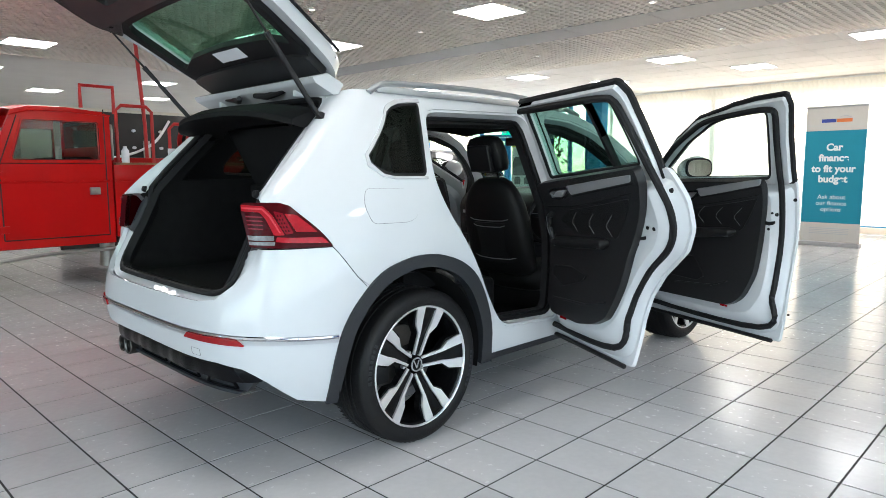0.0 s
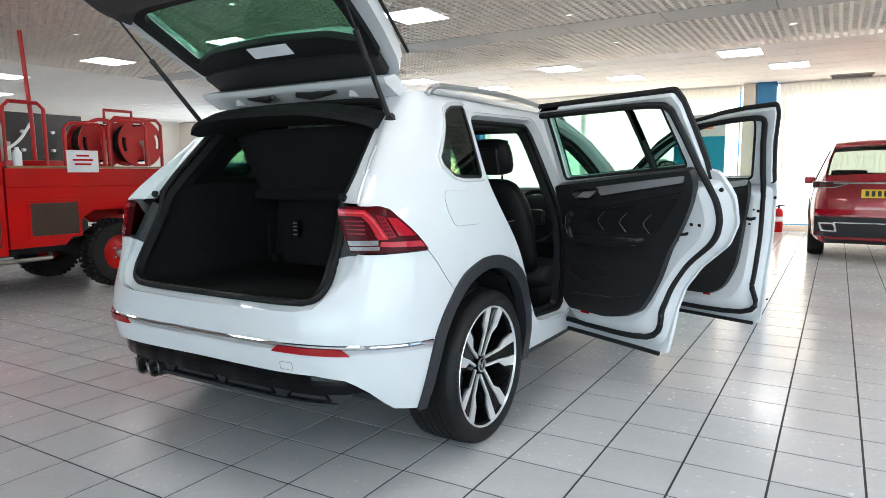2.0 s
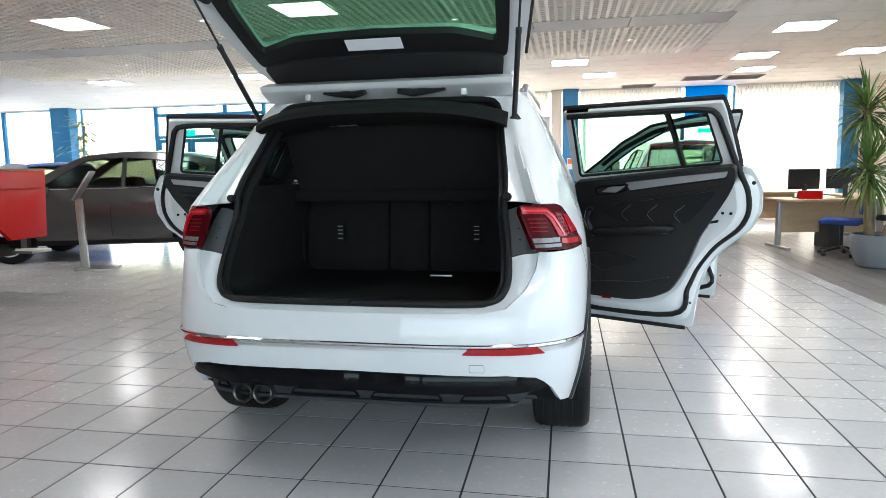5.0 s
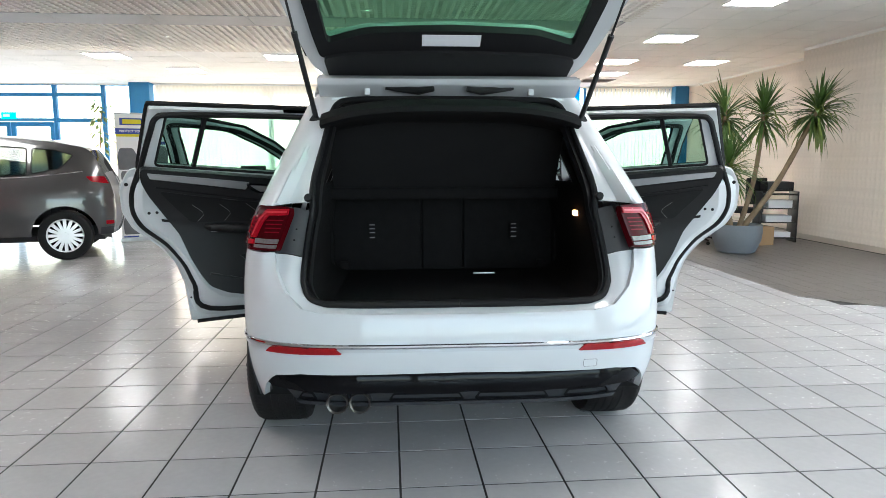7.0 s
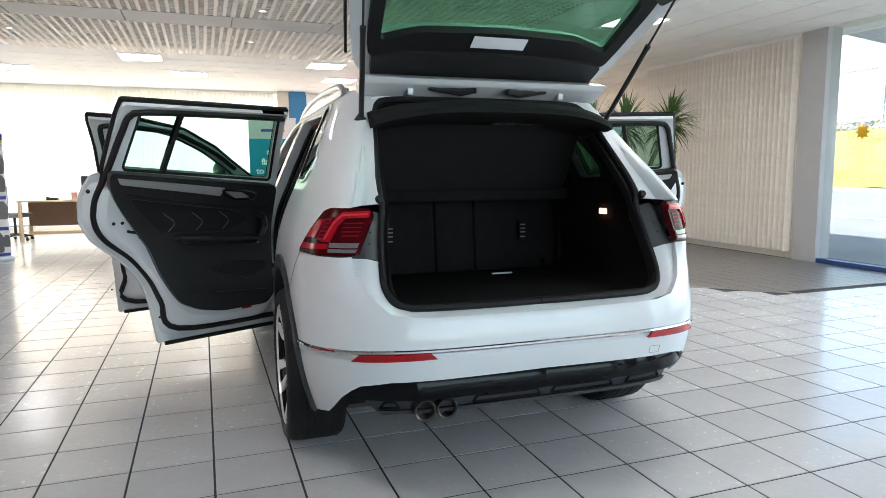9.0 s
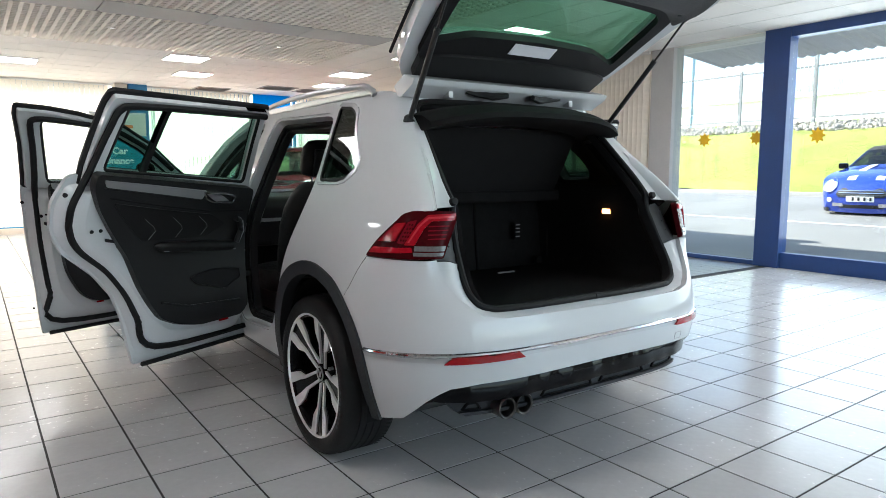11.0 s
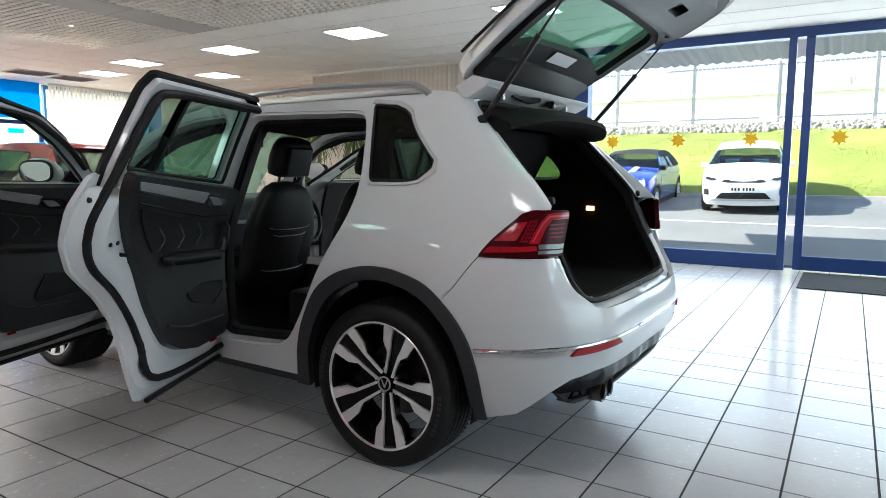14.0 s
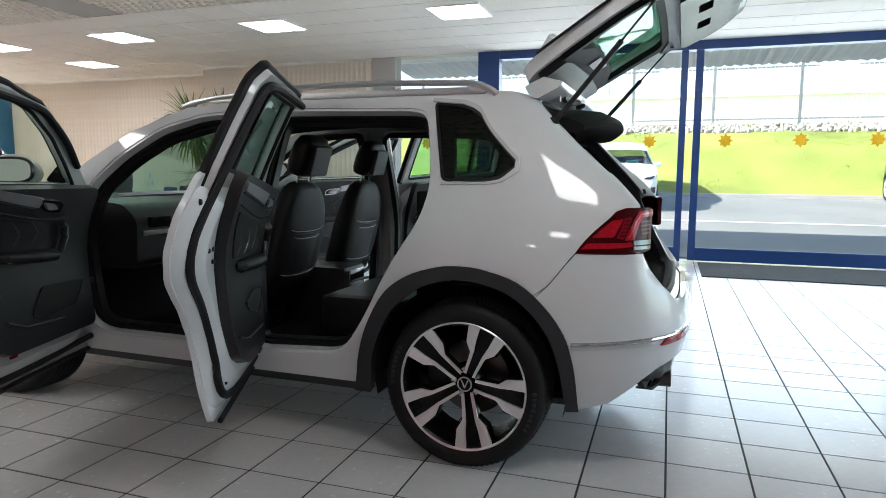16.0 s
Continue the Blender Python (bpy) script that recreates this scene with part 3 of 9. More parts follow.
def on_lamp(side=1):
    def f(v, z, d):
        p, e = lamp_skin(v, z), 0.012
        n = (lamp_skin(v, z + e) - lamp_skin(v, z - e)).cross(lamp_skin(v + e, z) - lamp_skin(v - e, z)).normalized()
        if n.x - n.y < 0:
            n = -n
        p = p - n * d
        return (p.x * side, p.y, p.z)
    return f


def rear_map(x, z, d):
    """The rear face by width and height."""
    ax = min(abs(x) / half_width(z), 0.999)
    y = -rear_depth(z) * (1 - ax ** POW) ** (1 / POW)
    slope = (rear_depth(z + 0.02) - rear_depth(z - 0.02)) / 0.04
    n = Vector((0, -1, -slope)).normalized()
    return (x - n.x * d, y - n.y * d, z - n.z * d)


from mathutils.geometry import delaunay_2d_cdt


def inside(p, poly):
    c, j = False, len(poly) - 1
    for i in range(len(poly)):
        (xi, yi), (xj, yj) = poly[i], poly[j]
        if (yi > p[1]) != (yj > p[1]) and p[0] < (xj - xi) * (p[1] - yi) / (yj - yi) + xi:
            c = not c
        j = i
    return c


def dense(poly, step):
    out = []
    for a, b in zip(poly, poly[1:] + poly[:1]):
        n = max(1, int(math.hypot(b[0] - a[0], b[1] - a[1]) / step))
        out += [(a[0] + (b[0] - a[0]) * k / n, a[1] + (b[1] - a[1]) * k / n) for k in range(n)]
    return out


def soft(poly, n=5):
    """A rounded closed outline through control points."""
    return [(p.x, p.y) for p in spline([(a, b, 0) for a, b in poly], n, True)]


def rounded(poly, r, n=5):
    """A closed outline with its corners cut to arcs."""
    out = []
    m = len(poly)
    for i in range(m):
        p, a, b = Vector(poly[i]), Vector(poly[i - 1]), Vector(poly[(i + 1) % m])
        ra = min(r, (a - p).length * 0.45)
        rb = min(r, (b - p).length * 0.45)
        s, e = p + (a - p).normalized() * ra, p + (b - p).normalized() * rb
        for k in range(n + 1):
            t = k / n
            q = s * (1 - t) ** 2 + p * 2 * t * (1 - t) + e * t * t
            out.append((q.x, q.y))
    return out


def inset(poly, d):
    """The outline moved inwards by d."""
    area = sum(a[0] * b[1] - b[0] * a[1] for a, b in zip(poly, poly[1:] + poly[:1]))
    s = 1 if area > 0 else -1
    out = []
    m = len(poly)
    for i in range(m):
        a, p, b = Vector(poly[i - 1]), Vector(poly[i]), Vector(poly[(i + 1) % m])
        t = (b - a)
        if t.length < 1e-9:
            continue
        t.normalize()
        out.append((p.x - t.y * d * s, p.y + t.x * d * s))
    return out


def panel(outline, f, d0, d1, holes=(), step=0.04, extra=()):
    """A solid sheet that follows the surface f, cut to an outline with holes, from depth d0 to d1."""
    loops = [dense(list(outline), step)] + [dense(list(h), step) for h in holes]
    pts, edges = [], []
    for lp in loops:
        k = len(pts)
        pts += lp
        edges += [(k + i, k + (i + 1) % len(lp)) for i in range(len(lp))]
    xs, ys = [p[0] for p in loops[0]], [p[1] for p in loops[0]]
    nb = len(pts)
    B = np.array(pts)
    for q in extra:
        if inside(q, loops[0]) and np.min(np.hypot(B[:nb, 0] - q[0], B[:nb, 1] - q[1])) > 0.006:
            pts.append(q)
    if extra:
        B = np.array(pts)
        nb = len(pts)
    gx = np.arange(min(xs) + step / 2, max(xs), step)
    gy = np.arange(min(ys) + step / 2, max(ys), step)
    for i, x in enumerate(gx):
        for j, y in enumerate(gy):
            q = (x, y)
            if inside(q, loops[0]) and not any(inside(q, h) for h in loops[1:]) and np.min(np.hypot(B[:nb, 0] - x, B[:nb, 1] - y)) > step * 0.45:
                pts.append(q)
    vs, _, fs, *_ = delaunay_2d_cdt([Vector(p) for p in pts], edges, [], 0, 1e-6)
    tri = []
    for t in fs:
        c = sum((vs[i] for i in t), Vector((0, 0))) / len(t)
        if inside(c, loops[0]) and not any(inside(c, h) for h in loops[1:]):
            tri.append(tuple(t))
    bm = bmesh.new()
    top = [bm.verts.new(f(p.x, p.y, d0)) for p in vs]
    bot = [bm.verts.new(f(p.x, p.y, d1)) for p in vs]
    cnt = {}
    for t in tri:
        bm.faces.new([top[i] for i in t])
        bm.faces.new([bot[i] for i in reversed(t)])
        for i in range(3):
            e = (t[i], t[(i + 1) % 3])
            cnt[frozenset(e)] = cnt.get(frozenset(e), 0) + 1
            cnt.setdefault(("d", frozenset(e)), e)
    for k, n in list(cnt.items()):
        if isinstance(k, frozenset) and n == 1:
            i, j = cnt[("d", k)]
            bm.faces.new((top[j], top[i], bot[i], bot[j]))
    for v in [v for v in bm.verts if not v.link_faces]:
        bm.verts.remove(v)
    return bm


def bead(outline, f, d, r, seg=6, closed=True):
    """A rubber or chrome bead along an outline on the surface."""
    pts = dense(list(outline), 0.03)
    if not closed:
        n = max(1, int(math.hypot(outline[0][0] - outline[-1][0], outline[0][1] - outline[-1][1]) / 0.03))
        pts = pts[:len(pts) - n + 1]
    return tube([f(p[0], p[1], d) for p in pts], r, seg, closed)


CAR = thing("white_suv", "white compact SUV with all doors and tailgate open on the tiles", "car", pose(-0.082, 0.148, 0, 0, 0, -1.0))


def arc_pts(cx, cz, r, a0, a1, n):
    return [(cx + r * math.cos(radians(a0 + (a1 - a0) * k / n)), cz + r * math.sin(radians(a0 + (a1 - a0) * k / n))) for k in range(n + 1)]


# rear door and front door openings in (v, z), v = -y
REAR_OPEN = rounded([(-1.09, 0.40), (-0.58, 0.43), (-0.46, 0.60), (-0.36, 0.80), (-0.20, 1.06), (-0.175, 1.22), (-0.235, 1.50), (-0.29, 1.545), (-1.07, 1.565)], 0.09)
FRONT_OPEN = rounded([(-2.12, 0.46), (-2.02, 0.40), (-1.24, 0.40), (-1.21, 1.565), (-1.50, 1.55), (-1.75, 1.49), (-1.96, 1.36), (-2.13, 1.20), (-2.17, 0.9)], 0.07)
QWIN = rounded([(-0.232, 1.574), (-0.09, 1.558), (-0.035, 1.538), (0.055, 1.476), (0.20, 1.377), (0.287, 1.308), (0.268, 1.272), (0.165, 1.228), (0.08, 1.217), (-0.140, 1.216)], 0.03)
# rear wheel arch trim: outer and inner edge, rounded squarely, from the front foot over the top to the rear foot
ARCH_OUT = [(p.x, p.y) for p in spline([(v, z, 0) for v, z in ((-0.535, 0.262), (-0.512, 0.36), (-0.497, 0.44), (-0.452, 0.58), (-0.366, 0.73), (-0.255, 0.814), (-0.12, 0.858), (-0.02, 0.867), (0.085, 0.857), (0.22, 0.812), (0.318, 0.712), (0.375, 0.61), (0.408, 0.51), (0.445, 0.395), (0.490, 0.284))], 4)]
ARCH_IN = [(p.x, p.y) for p in spline([(v, z, 0) for v, z in ((-0.455, 0.262), (-0.440, 0.36), (-0.427, 0.44), (-0.388, 0.55), (-0.315, 0.675), (-0.215, 0.757), (-0.10, 0.800), (-0.015, 0.810), (0.07, 0.802), (0.18, 0.763), (0.262, 0.690), (0.318, 0.60), (0.352, 0.51), (0.392, 0.395), (0.440, 0.280))], 4)]
ARCH = [((a[0] + b[0]) / 2, (a[1] + b[1]) / 2) for a, b in zip(ARCH_OUT, ARCH_IN)]
A_TOP = max(i for i, p in enumerate(ARCH) if p[1] > 0.745)
# the boot opening, to the middle of the rear
BOOT = [(1.6, 0.762), (1.057, 0.763), (0.968, 0.769), (0.917, 0.788), (0.890, 0.83), (0.883, 0.87), (0.880, 0.95), (0.874, 1.06), (0.868, 1.137), (0.845, 1.206), (0.832, 1.264), (0.815, 1.36), (0.794, 1.448), (0.778, 1.51), (0.80, 1.560), (0.92, 1.577), (1.6, 1.582)]
BOOT = [(p.x, p.y) for p in spline([(v, z, 0) for v, z in BOOT], 3)]
# the outer bound of the recessed sill round the opening
SHELF = [(1.6, 0.718), (0.988, 0.722), (0.901, 0.737), (0.827, 0.80), (0.785, 0.87), (0.768, 0.937)]
LIGHT = rounded([(0.462, 0.940), (0.515, 1.008), (0.565, 1.077), (0.585, 1.105), (0.625, 1.116), (0.815, 1.116), (0.832, 1.092), (0.828, 0.944)], 0.012)
MIDV = VMAX - 0.0005
EDGE = [(v, 0.95 + 0.02 * k) for v in (0.66, 0.685, 0.705, 0.72, 0.735, 0.75, 0.765, 0.785, 0.81) for k in range(33)]


def clipv(poly):
    return [(min(v, MIDV), z) for v, z in poly]


def sunk(f):
    """The surface f, stepped inwards towards the lower part of the boot opening."""
    B = np.array(dense(BOOT, 0.02))

    def g(v, z, d):
        w = 1 - min(1, float(np.min(np.hypot(B[:, 0] - v, B[:, 1] - z))) / 0.055)
        return f(v, z, d + 0.045 * w * min(1, max(0, (1.16 - z) / 0.06)))
    return g


HALF = {}
for sd in (1, -1):
    f = on_skin(sd)
    tag = "right" if sd > 0 else "left"
    # upper body side with the door and quarter-window openings
    up = [(-2.35, 0.30), (ARCH[0][0] - 0.02, 0.30)] + [p for p in ARCH[:A_TOP + 1] if p[1] > 0.30] + \
         [(0.333, 0.808), (0.388, 0.864), (0.462, 0.940), (0.515, 1.008), (0.565, 1.077), (0.585, 1.106), (0.625, 1.119), (0.74, 1.121), (0.865, 1.130), (0.866, 1.14), (0.845, 1.206), (0.832, 1.264), (0.815, 1.36), (0.794, 1.448), (0.778, 1.51), (0.785, 1.560), (0.80, 1.585),
          (0.5, 1.612), (0.0, 1.622), (-1.3, 1.618), (-1.62, 1.585), (-1.95, 1.46), (-2.2, 1.30), (-2.35, 1.17)]
    body = part("body_side", panel(up, f, 0.0, 0.005, [REAR_OPEN, FRONT_OPEN, QWIN], 0.035, EDGE), M_PAINT, CAR, "glossy white steel side panel")
    # rear bumper half, from the arch to the middle
    bp = [(0.465, 0.285), (0.60, 0.317), (0.645, 0.36), (0.685, 0.405), (0.73, 0.442), (0.77, 0.466), (0.884, 0.484), (1.2, 0.490), (MIDV, 0.493)] + clipv(SHELF) + [(0.464, 0.937), (0.390, 0.862), (0.335, 0.806)] + ARCH[A_TOP:]
    HALF.setdefault("rear_bumper", []).append(panel(bp, f, 0.0, 0.025, (), 0.03, [(v, 0.72 + 0.02 * k) for v in (0.66, 0.685, 0.705, 0.72, 0.735, 0.75, 0.765, 0.785) for k in range(11)]))
    # recessed sill inside the bumper edge
    rec = clipv(SHELF) + [(0.880, 0.937)] + [p for p in reversed(clipv(BOOT)) if p[1] < 0.92]
    HALF.setdefault("boot_sill", []).append(panel(rec, sunk(f), 0.022, 0.045, (), 0.02))
    part("light_flange", panel([(0.775, 0.94), (0.80, 1.118), (0.868, 1.118), (0.874, 1.06), (0.880, 0.94)], sunk(f), 0.022, 0.045, (), 0.02), M_PRIMER, CAR, "dark grey flange beside the tail light")
    part("flange_cap", moved(lathe([(0.0, 0.018), (0.014, 0.016), (0.018, 0.0)], 14), Matrix.Translation(f(0.862, 1.142, -0.006)) @ pose(0, 0, 0, 75, 0, 0)), M_RUB, CAR, "black rubber buffer")
    for zz in (1.03, 0.99):
        part("flange_hole", moved(lathe([(0.0, 0.001), (0.004, 0.001), (0.004, 0.0)], 8), Matrix.Translation(f(0.835, zz, 0.02)) @ pose(0, 0, 0, 90, 0, 0)), M_RUB, CAR)
    # arch cladding
    part("wheel_arch_trim", panel(ARCH_OUT + ARCH_IN[::-1], f, -0.012, 0.04, (), 0.03), M_CLAD, CAR, "dark grey plastic wheel arch trim")
    cf = [(v - 2.681, z) for v, z in ARCH_OUT]
    cg = [(v - 2.681, z) for v, z in reversed(ARCH_IN)]
    part("wheel_arch_trim", panel(cf + cg, f, -0.012, 0.04, (), 0.04), M_CLAD, CAR, "dark grey plastic wheel arch trim")
    # front wing
    wing = [(-2.36, 0.30), (-2.36, 1.12), (-2.7, 1.06), (-3.2, 0.98), (-3.5, 0.80), (-3.5, 0.36)] + [(v - 2.681, z) for v, z in ARCH if z > 0.37]
    part("front_wing", panel(wing, f, 0.0, 0.03, (), 0.06), M_PAINT, CAR, "white front wing")
    # sill trim
    part("sill_trim", panel([(-2.20, 0.300), (-0.50, 0.300), (-0.49, 0.245), (-2.22, 0.245)], f, 0.025, 0.08, (), 0.06), M_CLAD, CAR, "black plastic sill trim")
    # chrome strip and reflector
    top = [(0.40, 0.574), (0.55, 0.587), (0.65, 0.595), (0.74, 0.599), (0.87, 0.603), (1.1, 0.604), (MIDV, 0.604)]
    mid = [(0.40, 0.563), (0.55, 0.576), (0.65, 0.585), (0.74, 0.589), (0.87, 0.592), (1.1, 0.593), (MIDV, 0.593)]
    low = [(0.402, 0.547), (0.55, 0.561), (0.65, 0.566), (0.74, 0.570), (0.87, 0.576), (1.1, 0.579), (MIDV, 0.580)]
    HALF.setdefault("chrome_strip", []).append(bead([(v, (a + c) / 2 + 0.002) for (v, a), (_, c) in zip(top, mid)], f, 0.0, 0.0095, 10, False))
    HALF.setdefault("strip_base", []).append(panel(mid + low[::-1], f, -0.004, 0.004, (), 0.03))
    part("reflector", panel(rounded([(0.742, 0.566), (0.768, 0.588), (0.80, 0.593), (1.03, 0.596), (1.055, 0.574), (0.87, 0.569)], 0.006), f, -0.012, 0.006, (), 0.03), M_REFL, CAR, "red rear reflector set in the chrome strip")
    # tail light
    g = on_lamp(sd)
    lamp = part("tail_light", panel(LIGHT, g, -0.006, 0.018, (), 0.02), M_REDK, CAR, "red LED tail light cluster with a black lower edge")
    part("red_band", panel(rounded([(0.818, 1.108), (0.699, 1.101), (0.664, 1.070), (0.624, 0.991), (0.676, 0.991), (0.699, 1.052), (0.722, 1.079), (0.823, 1.083)], 0.006), g, -0.013, -0.005, (), 0.02), M_RED, lamp, "bright red light guide")
    part("band_line", panel(rounded([(0.812, 1.099), (0.703, 1.094), (0.672, 1.066), (0.640, 0.999), (0.648, 0.999), (0.681, 1.062), (0.708, 1.087), (0.814, 1.092)], 0.003), g, -0.0155, -0.012, (), 0.02), M_LENSP, lamp, "pale line in the light guide")
    part("outer_lens", panel(rounded([(0.572, 1.068), (0.606, 1.074), (0.580, 1.003), (0.520, 0.999)], 0.005), g, -0.011, -0.005, (), 0.02), M_RED, lamp, "bright red outer lens")
    part("led_field", panel(rounded([(0.612, 1.076), (0.655, 1.084), (0.642, 1.030), (0.618, 0.994), (0.588, 0.998)], 0.005), g, -0.009, -0.005, (), 0.02), M_RED2, lamp, "dark red lens with LED dots")
    for j in range(5):
        for k in range(3):
            v0, z0 = 0.600 + j * 0.0055 + k * 0.013, 1.005 + j * 0.0145
            if v0 < 0.645:
                part("led_dot", panel([(v0, z0), (v0 + 0.006, z0), (v0 + 0.007, z0 + 0.007), (v0 + 0.001, z0 + 0.007)], g, -0.0105, -0.008, (), 0.05), M_REDK, lamp)
    part("turn_lens", panel(rounded([(0.482, 0.954), (0.506, 0.978), (0.664, 0.984), (0.672, 0.966)], 0.004), g, -0.012, -0.005, (), 0.02), M_RED, lamp, "bright red lower light bar")
    for j in range(4):
        z0 = 1.012 + j * 0.0155
        part("led_bar", panel([(0.728 - 0.004 * j, z0), (0.806, z0 + 0.002), (0.806, z0 + 0.007), (0.728 - 0.004 * j, z0 + 0.005)], g, -0.009, -0.005, (), 0.05), M_RED2, lamp)
    for z0, z1 in ((0.953, 0.966), (0.971, 0.989)):
        part("reverse_lens", panel([(0.680, z0), (0.676, z1), (0.820, z1), (0.820, z0)], g, -0.012, -0.005, (), 0.03), M_CLEARL, lamp, "clear reversing lens")
    # quarter window with chrome surround
    part("quarter_glass", panel(inset(QWIN, -0.006), f, 0.004, 0.009, (), 0.04), M_TINT, CAR, "dark privacy glass")
    qf = [(-0.240, 1.587), (-0.08, 1.571), (-0.025, 1.551), (0.065, 1.489), (0.210, 1.390), (0.306, 1.313), (0.282, 1.260), (0.170, 1.214), (0.082, 1.203), (-0.137, 1.202)]
    qf = qf + [(-0.138, 1.213), (0.080, 1.214), (0.165, 1.225), (0.262, 1.274), (0.280, 1.307), (0.196, 1.374), (0.052, 1.473), (-0.036, 1.535), (-0.090, 1.555), (-0.238, 1.571)]
    part("quarter_frame", panel(qf, f, -0.007, 0.006, (), 0.02), M_BRIGHT, CAR, "bright chrome window surround")
    part("quarter_seal", panel(inset(QWIN, 0.0015), f, -0.001, 0.02, [inset(QWIN, 0.014)], 0.02), M_RUB, CAR, "black window seal")
    # door opening seals and reveal
    for op in (REAR_OPEN, FRONT_OPEN):
        part("door_reveal", panel(inset(op, -0.012), f, 0.006, 0.075, [inset(op, 0.012)], 0.04), M_PAINT, CAR, "white painted door reveal")
        part("door_seal", bead(inset(op, 0.016), f, 0.062, 0.013, 8), M_RUB, CAR, "black rubber door seal")
        part("pillar_trim", panel(inset(op, 0.006), f, 0.078, 0.12, [inset(op, 0.036)], 0.04), M_TRIM, CAR, "black inner pillar trim")
    part("fuel_flap", panel(rounded([(0.272, 1.018), (0.315, 1.10), (0.305, 1.166), (0.02, 1.160), (-0.018, 1.105), (-0.012, 1.035), (0.05, 1.016)], 0.03), f, -0.0015, 0.002, (), 0.04), M_PAINT, CAR, "white fuel filler flap") if sd > 0 else None
    part("panel_gap", bead(rounded([(0.272, 1.018), (0.315, 1.10), (0.305, 1.166), (0.02, 1.160), (-0.018, 1.105), (-0.012, 1.035), (0.05, 1.016)], 0.03), f, 0.0005, 0.0014, 4), M_RUB, CAR) if sd > 0 else None
    part("panel_gap", bead([(0.463, 0.938), (0.389, 0.863), (0.334, 0.807), (0.285, 0.762)], f, 0.0005, 0.0015, 4, False), M_RUB, CAR)
    # roof rail
    rail = [(0.615 * sd, y, z) for y, z in ((-0.05, 1.600), (0.0, 1.632), (0.1, 1.652), (0.6, 1.668), (1.1, 1.658), (1.55, 1.620), (1.68, 1.592))]
    part("roof_rail", tube(spline([(p[0] - sd * 0.03 * max(0, (p[1] - 1.1)) , p[1], p[2]) for p in rail], 6), 0.0145, 10), M_SATIN, CAR, "satin silver roof rail")
    part("rail_foot", join(box(0.6 * sd - 0.012, 0.6 * sd + 0.02, 0.0, 1.5, 1.606, 1.638, 0.008)), M_SATIN, CAR, "satin silver rail base")
    # boot seal
    part("boot_seal", bead(clipv(BOOT), sunk(f), 0.012, 0.014, 8, False), M_RUB, CAR, "black rubber boot seal")
    jamb = clipv(BOOT)
    part("boot_jamb", panel(jamb + [(min(v + 0.032, MIDV) if z < 1.5 else v, min(max(z, 0.782), 1.56)) for v, z in reversed(jamb)], sunk(f), 0.028, 0.06, (), 0.04), M_RUB, CAR, "black boot opening surround")
    # gas strut
    p0, p1 = Vector((0.592 * sd, -0.305, 1.474)), Vector((0.662 * sd, -0.735, 1.975))
    mid = p0.lerp(p1, 0.61)
    st = part("gas_strut", join(cyl(p0, mid, 0.0115, seg=12), cyl(p0 + Vector((-0.02 * sd, 0, -0.02)), p0 + Vector((0.02 * sd, 0, 0.01)), 0.02, seg=12)), M_BLACK, CAR, "black gas strut")
    part("strut_rod", join(cyl(mid, p1, 0.005, seg=10), cyl(mid, mid + (p1 - p0) * 0.03, 0.013, seg=10), cyl(p1 - (p1 - p0) * 0.03, p1, 0.011, seg=10)), M_BLACK, st, "thin strut rod")



def weld(halves):
    """Two halves that meet in the middle, made one skin."""
    bm = join(*halves)
    bmesh.ops.delete(bm, geom=[q for q in bm.faces if all(abs(v.co.x) < 0.004 for v in q.verts)], context="FACES")
    for v in bm.verts:
        if abs(v.co.x) < 0.004:
            v.co.x = 0.0
    bmesh.ops.remove_doubles(bm, verts=[v for v in bm.verts if v.co.x == 0.0], dist=0.002)
    return bm


part("rear_bumper", weld(HALF["rear_bumper"]), M_PAINT, CAR, "glossy white rear bumper skin")
part("boot_sill", weld(HALF["boot_sill"]), M_PAINT, CAR, "white recessed boot sill")
part("chrome_strip", weld(HALF["chrome_strip"]), M_CHROME, CAR, "bright chrome bumper strip")
part("strip_base", weld(HALF["strip_base"]), M_SATIN, CAR, "satin lower half of the bumper strip")


def low_map(x, z, d):
    """The near-upright face of the diffuser under the bumper."""
    p = rear_map(x, 0.468, d)
    return (p[0], p[1] + 0.12 * (0.468 - z), z)


# diffuser and exhausts
def dif_map(x, z, d):
    """The upright face of the diffuser."""
    p = rear_map(x, 0.468, d)
    return (p[0], p[1] + 0.012 + 0.20 * (z - 0.455) + 5.0 * (z - 0.455) ** 2 + 0.004 * math.sin(x * 17) + 0.002 * math.sin(x * 53), z)


DIF = [(-0.79, 0.43), (-0.76, 0.468), (-0.66, 0.492), (-0.35, 0.507), (0.35, 0.507), (0.66, 0.492), (0.76, 0.468), (0.79, 0.43), (0.74, 0.405), (0.62, 0.399), (-0.62, 0.399), (-0.74, 0.405)]
dif = part("diffuser", panel(rounded(DIF, 0.02), dif_map, 0.022, 0.06, (), 0.03), M_PIANO, CAR, "gloss black rear diffuser")
for x0, x1 in ((-0.64, -0.56), (-0.28, 0.02), (0.06, 0.36), (0.42, 0.62)):
    q = rounded([(x0, 0.356), (x0 + 0.02, 0.386), (x1 - 0.02, 0.386), (x1, 0.356)], 0.008)
    part("vent_fin", panel(q, low_map, 0.065, 0.09, [inset(q, 0.006)], 0.02), M_PIANO, dif, "thin raised vent outline")
part("under_valance", panel(rounded([(-0.70, 0.40), (0.70, 0.40), (0.64, 0.338), (-0.64, 0.338)], 0.02), low_map, 0.075, 0.10, (), 0.05), M_CLAD, CAR, "matt black lower valance")
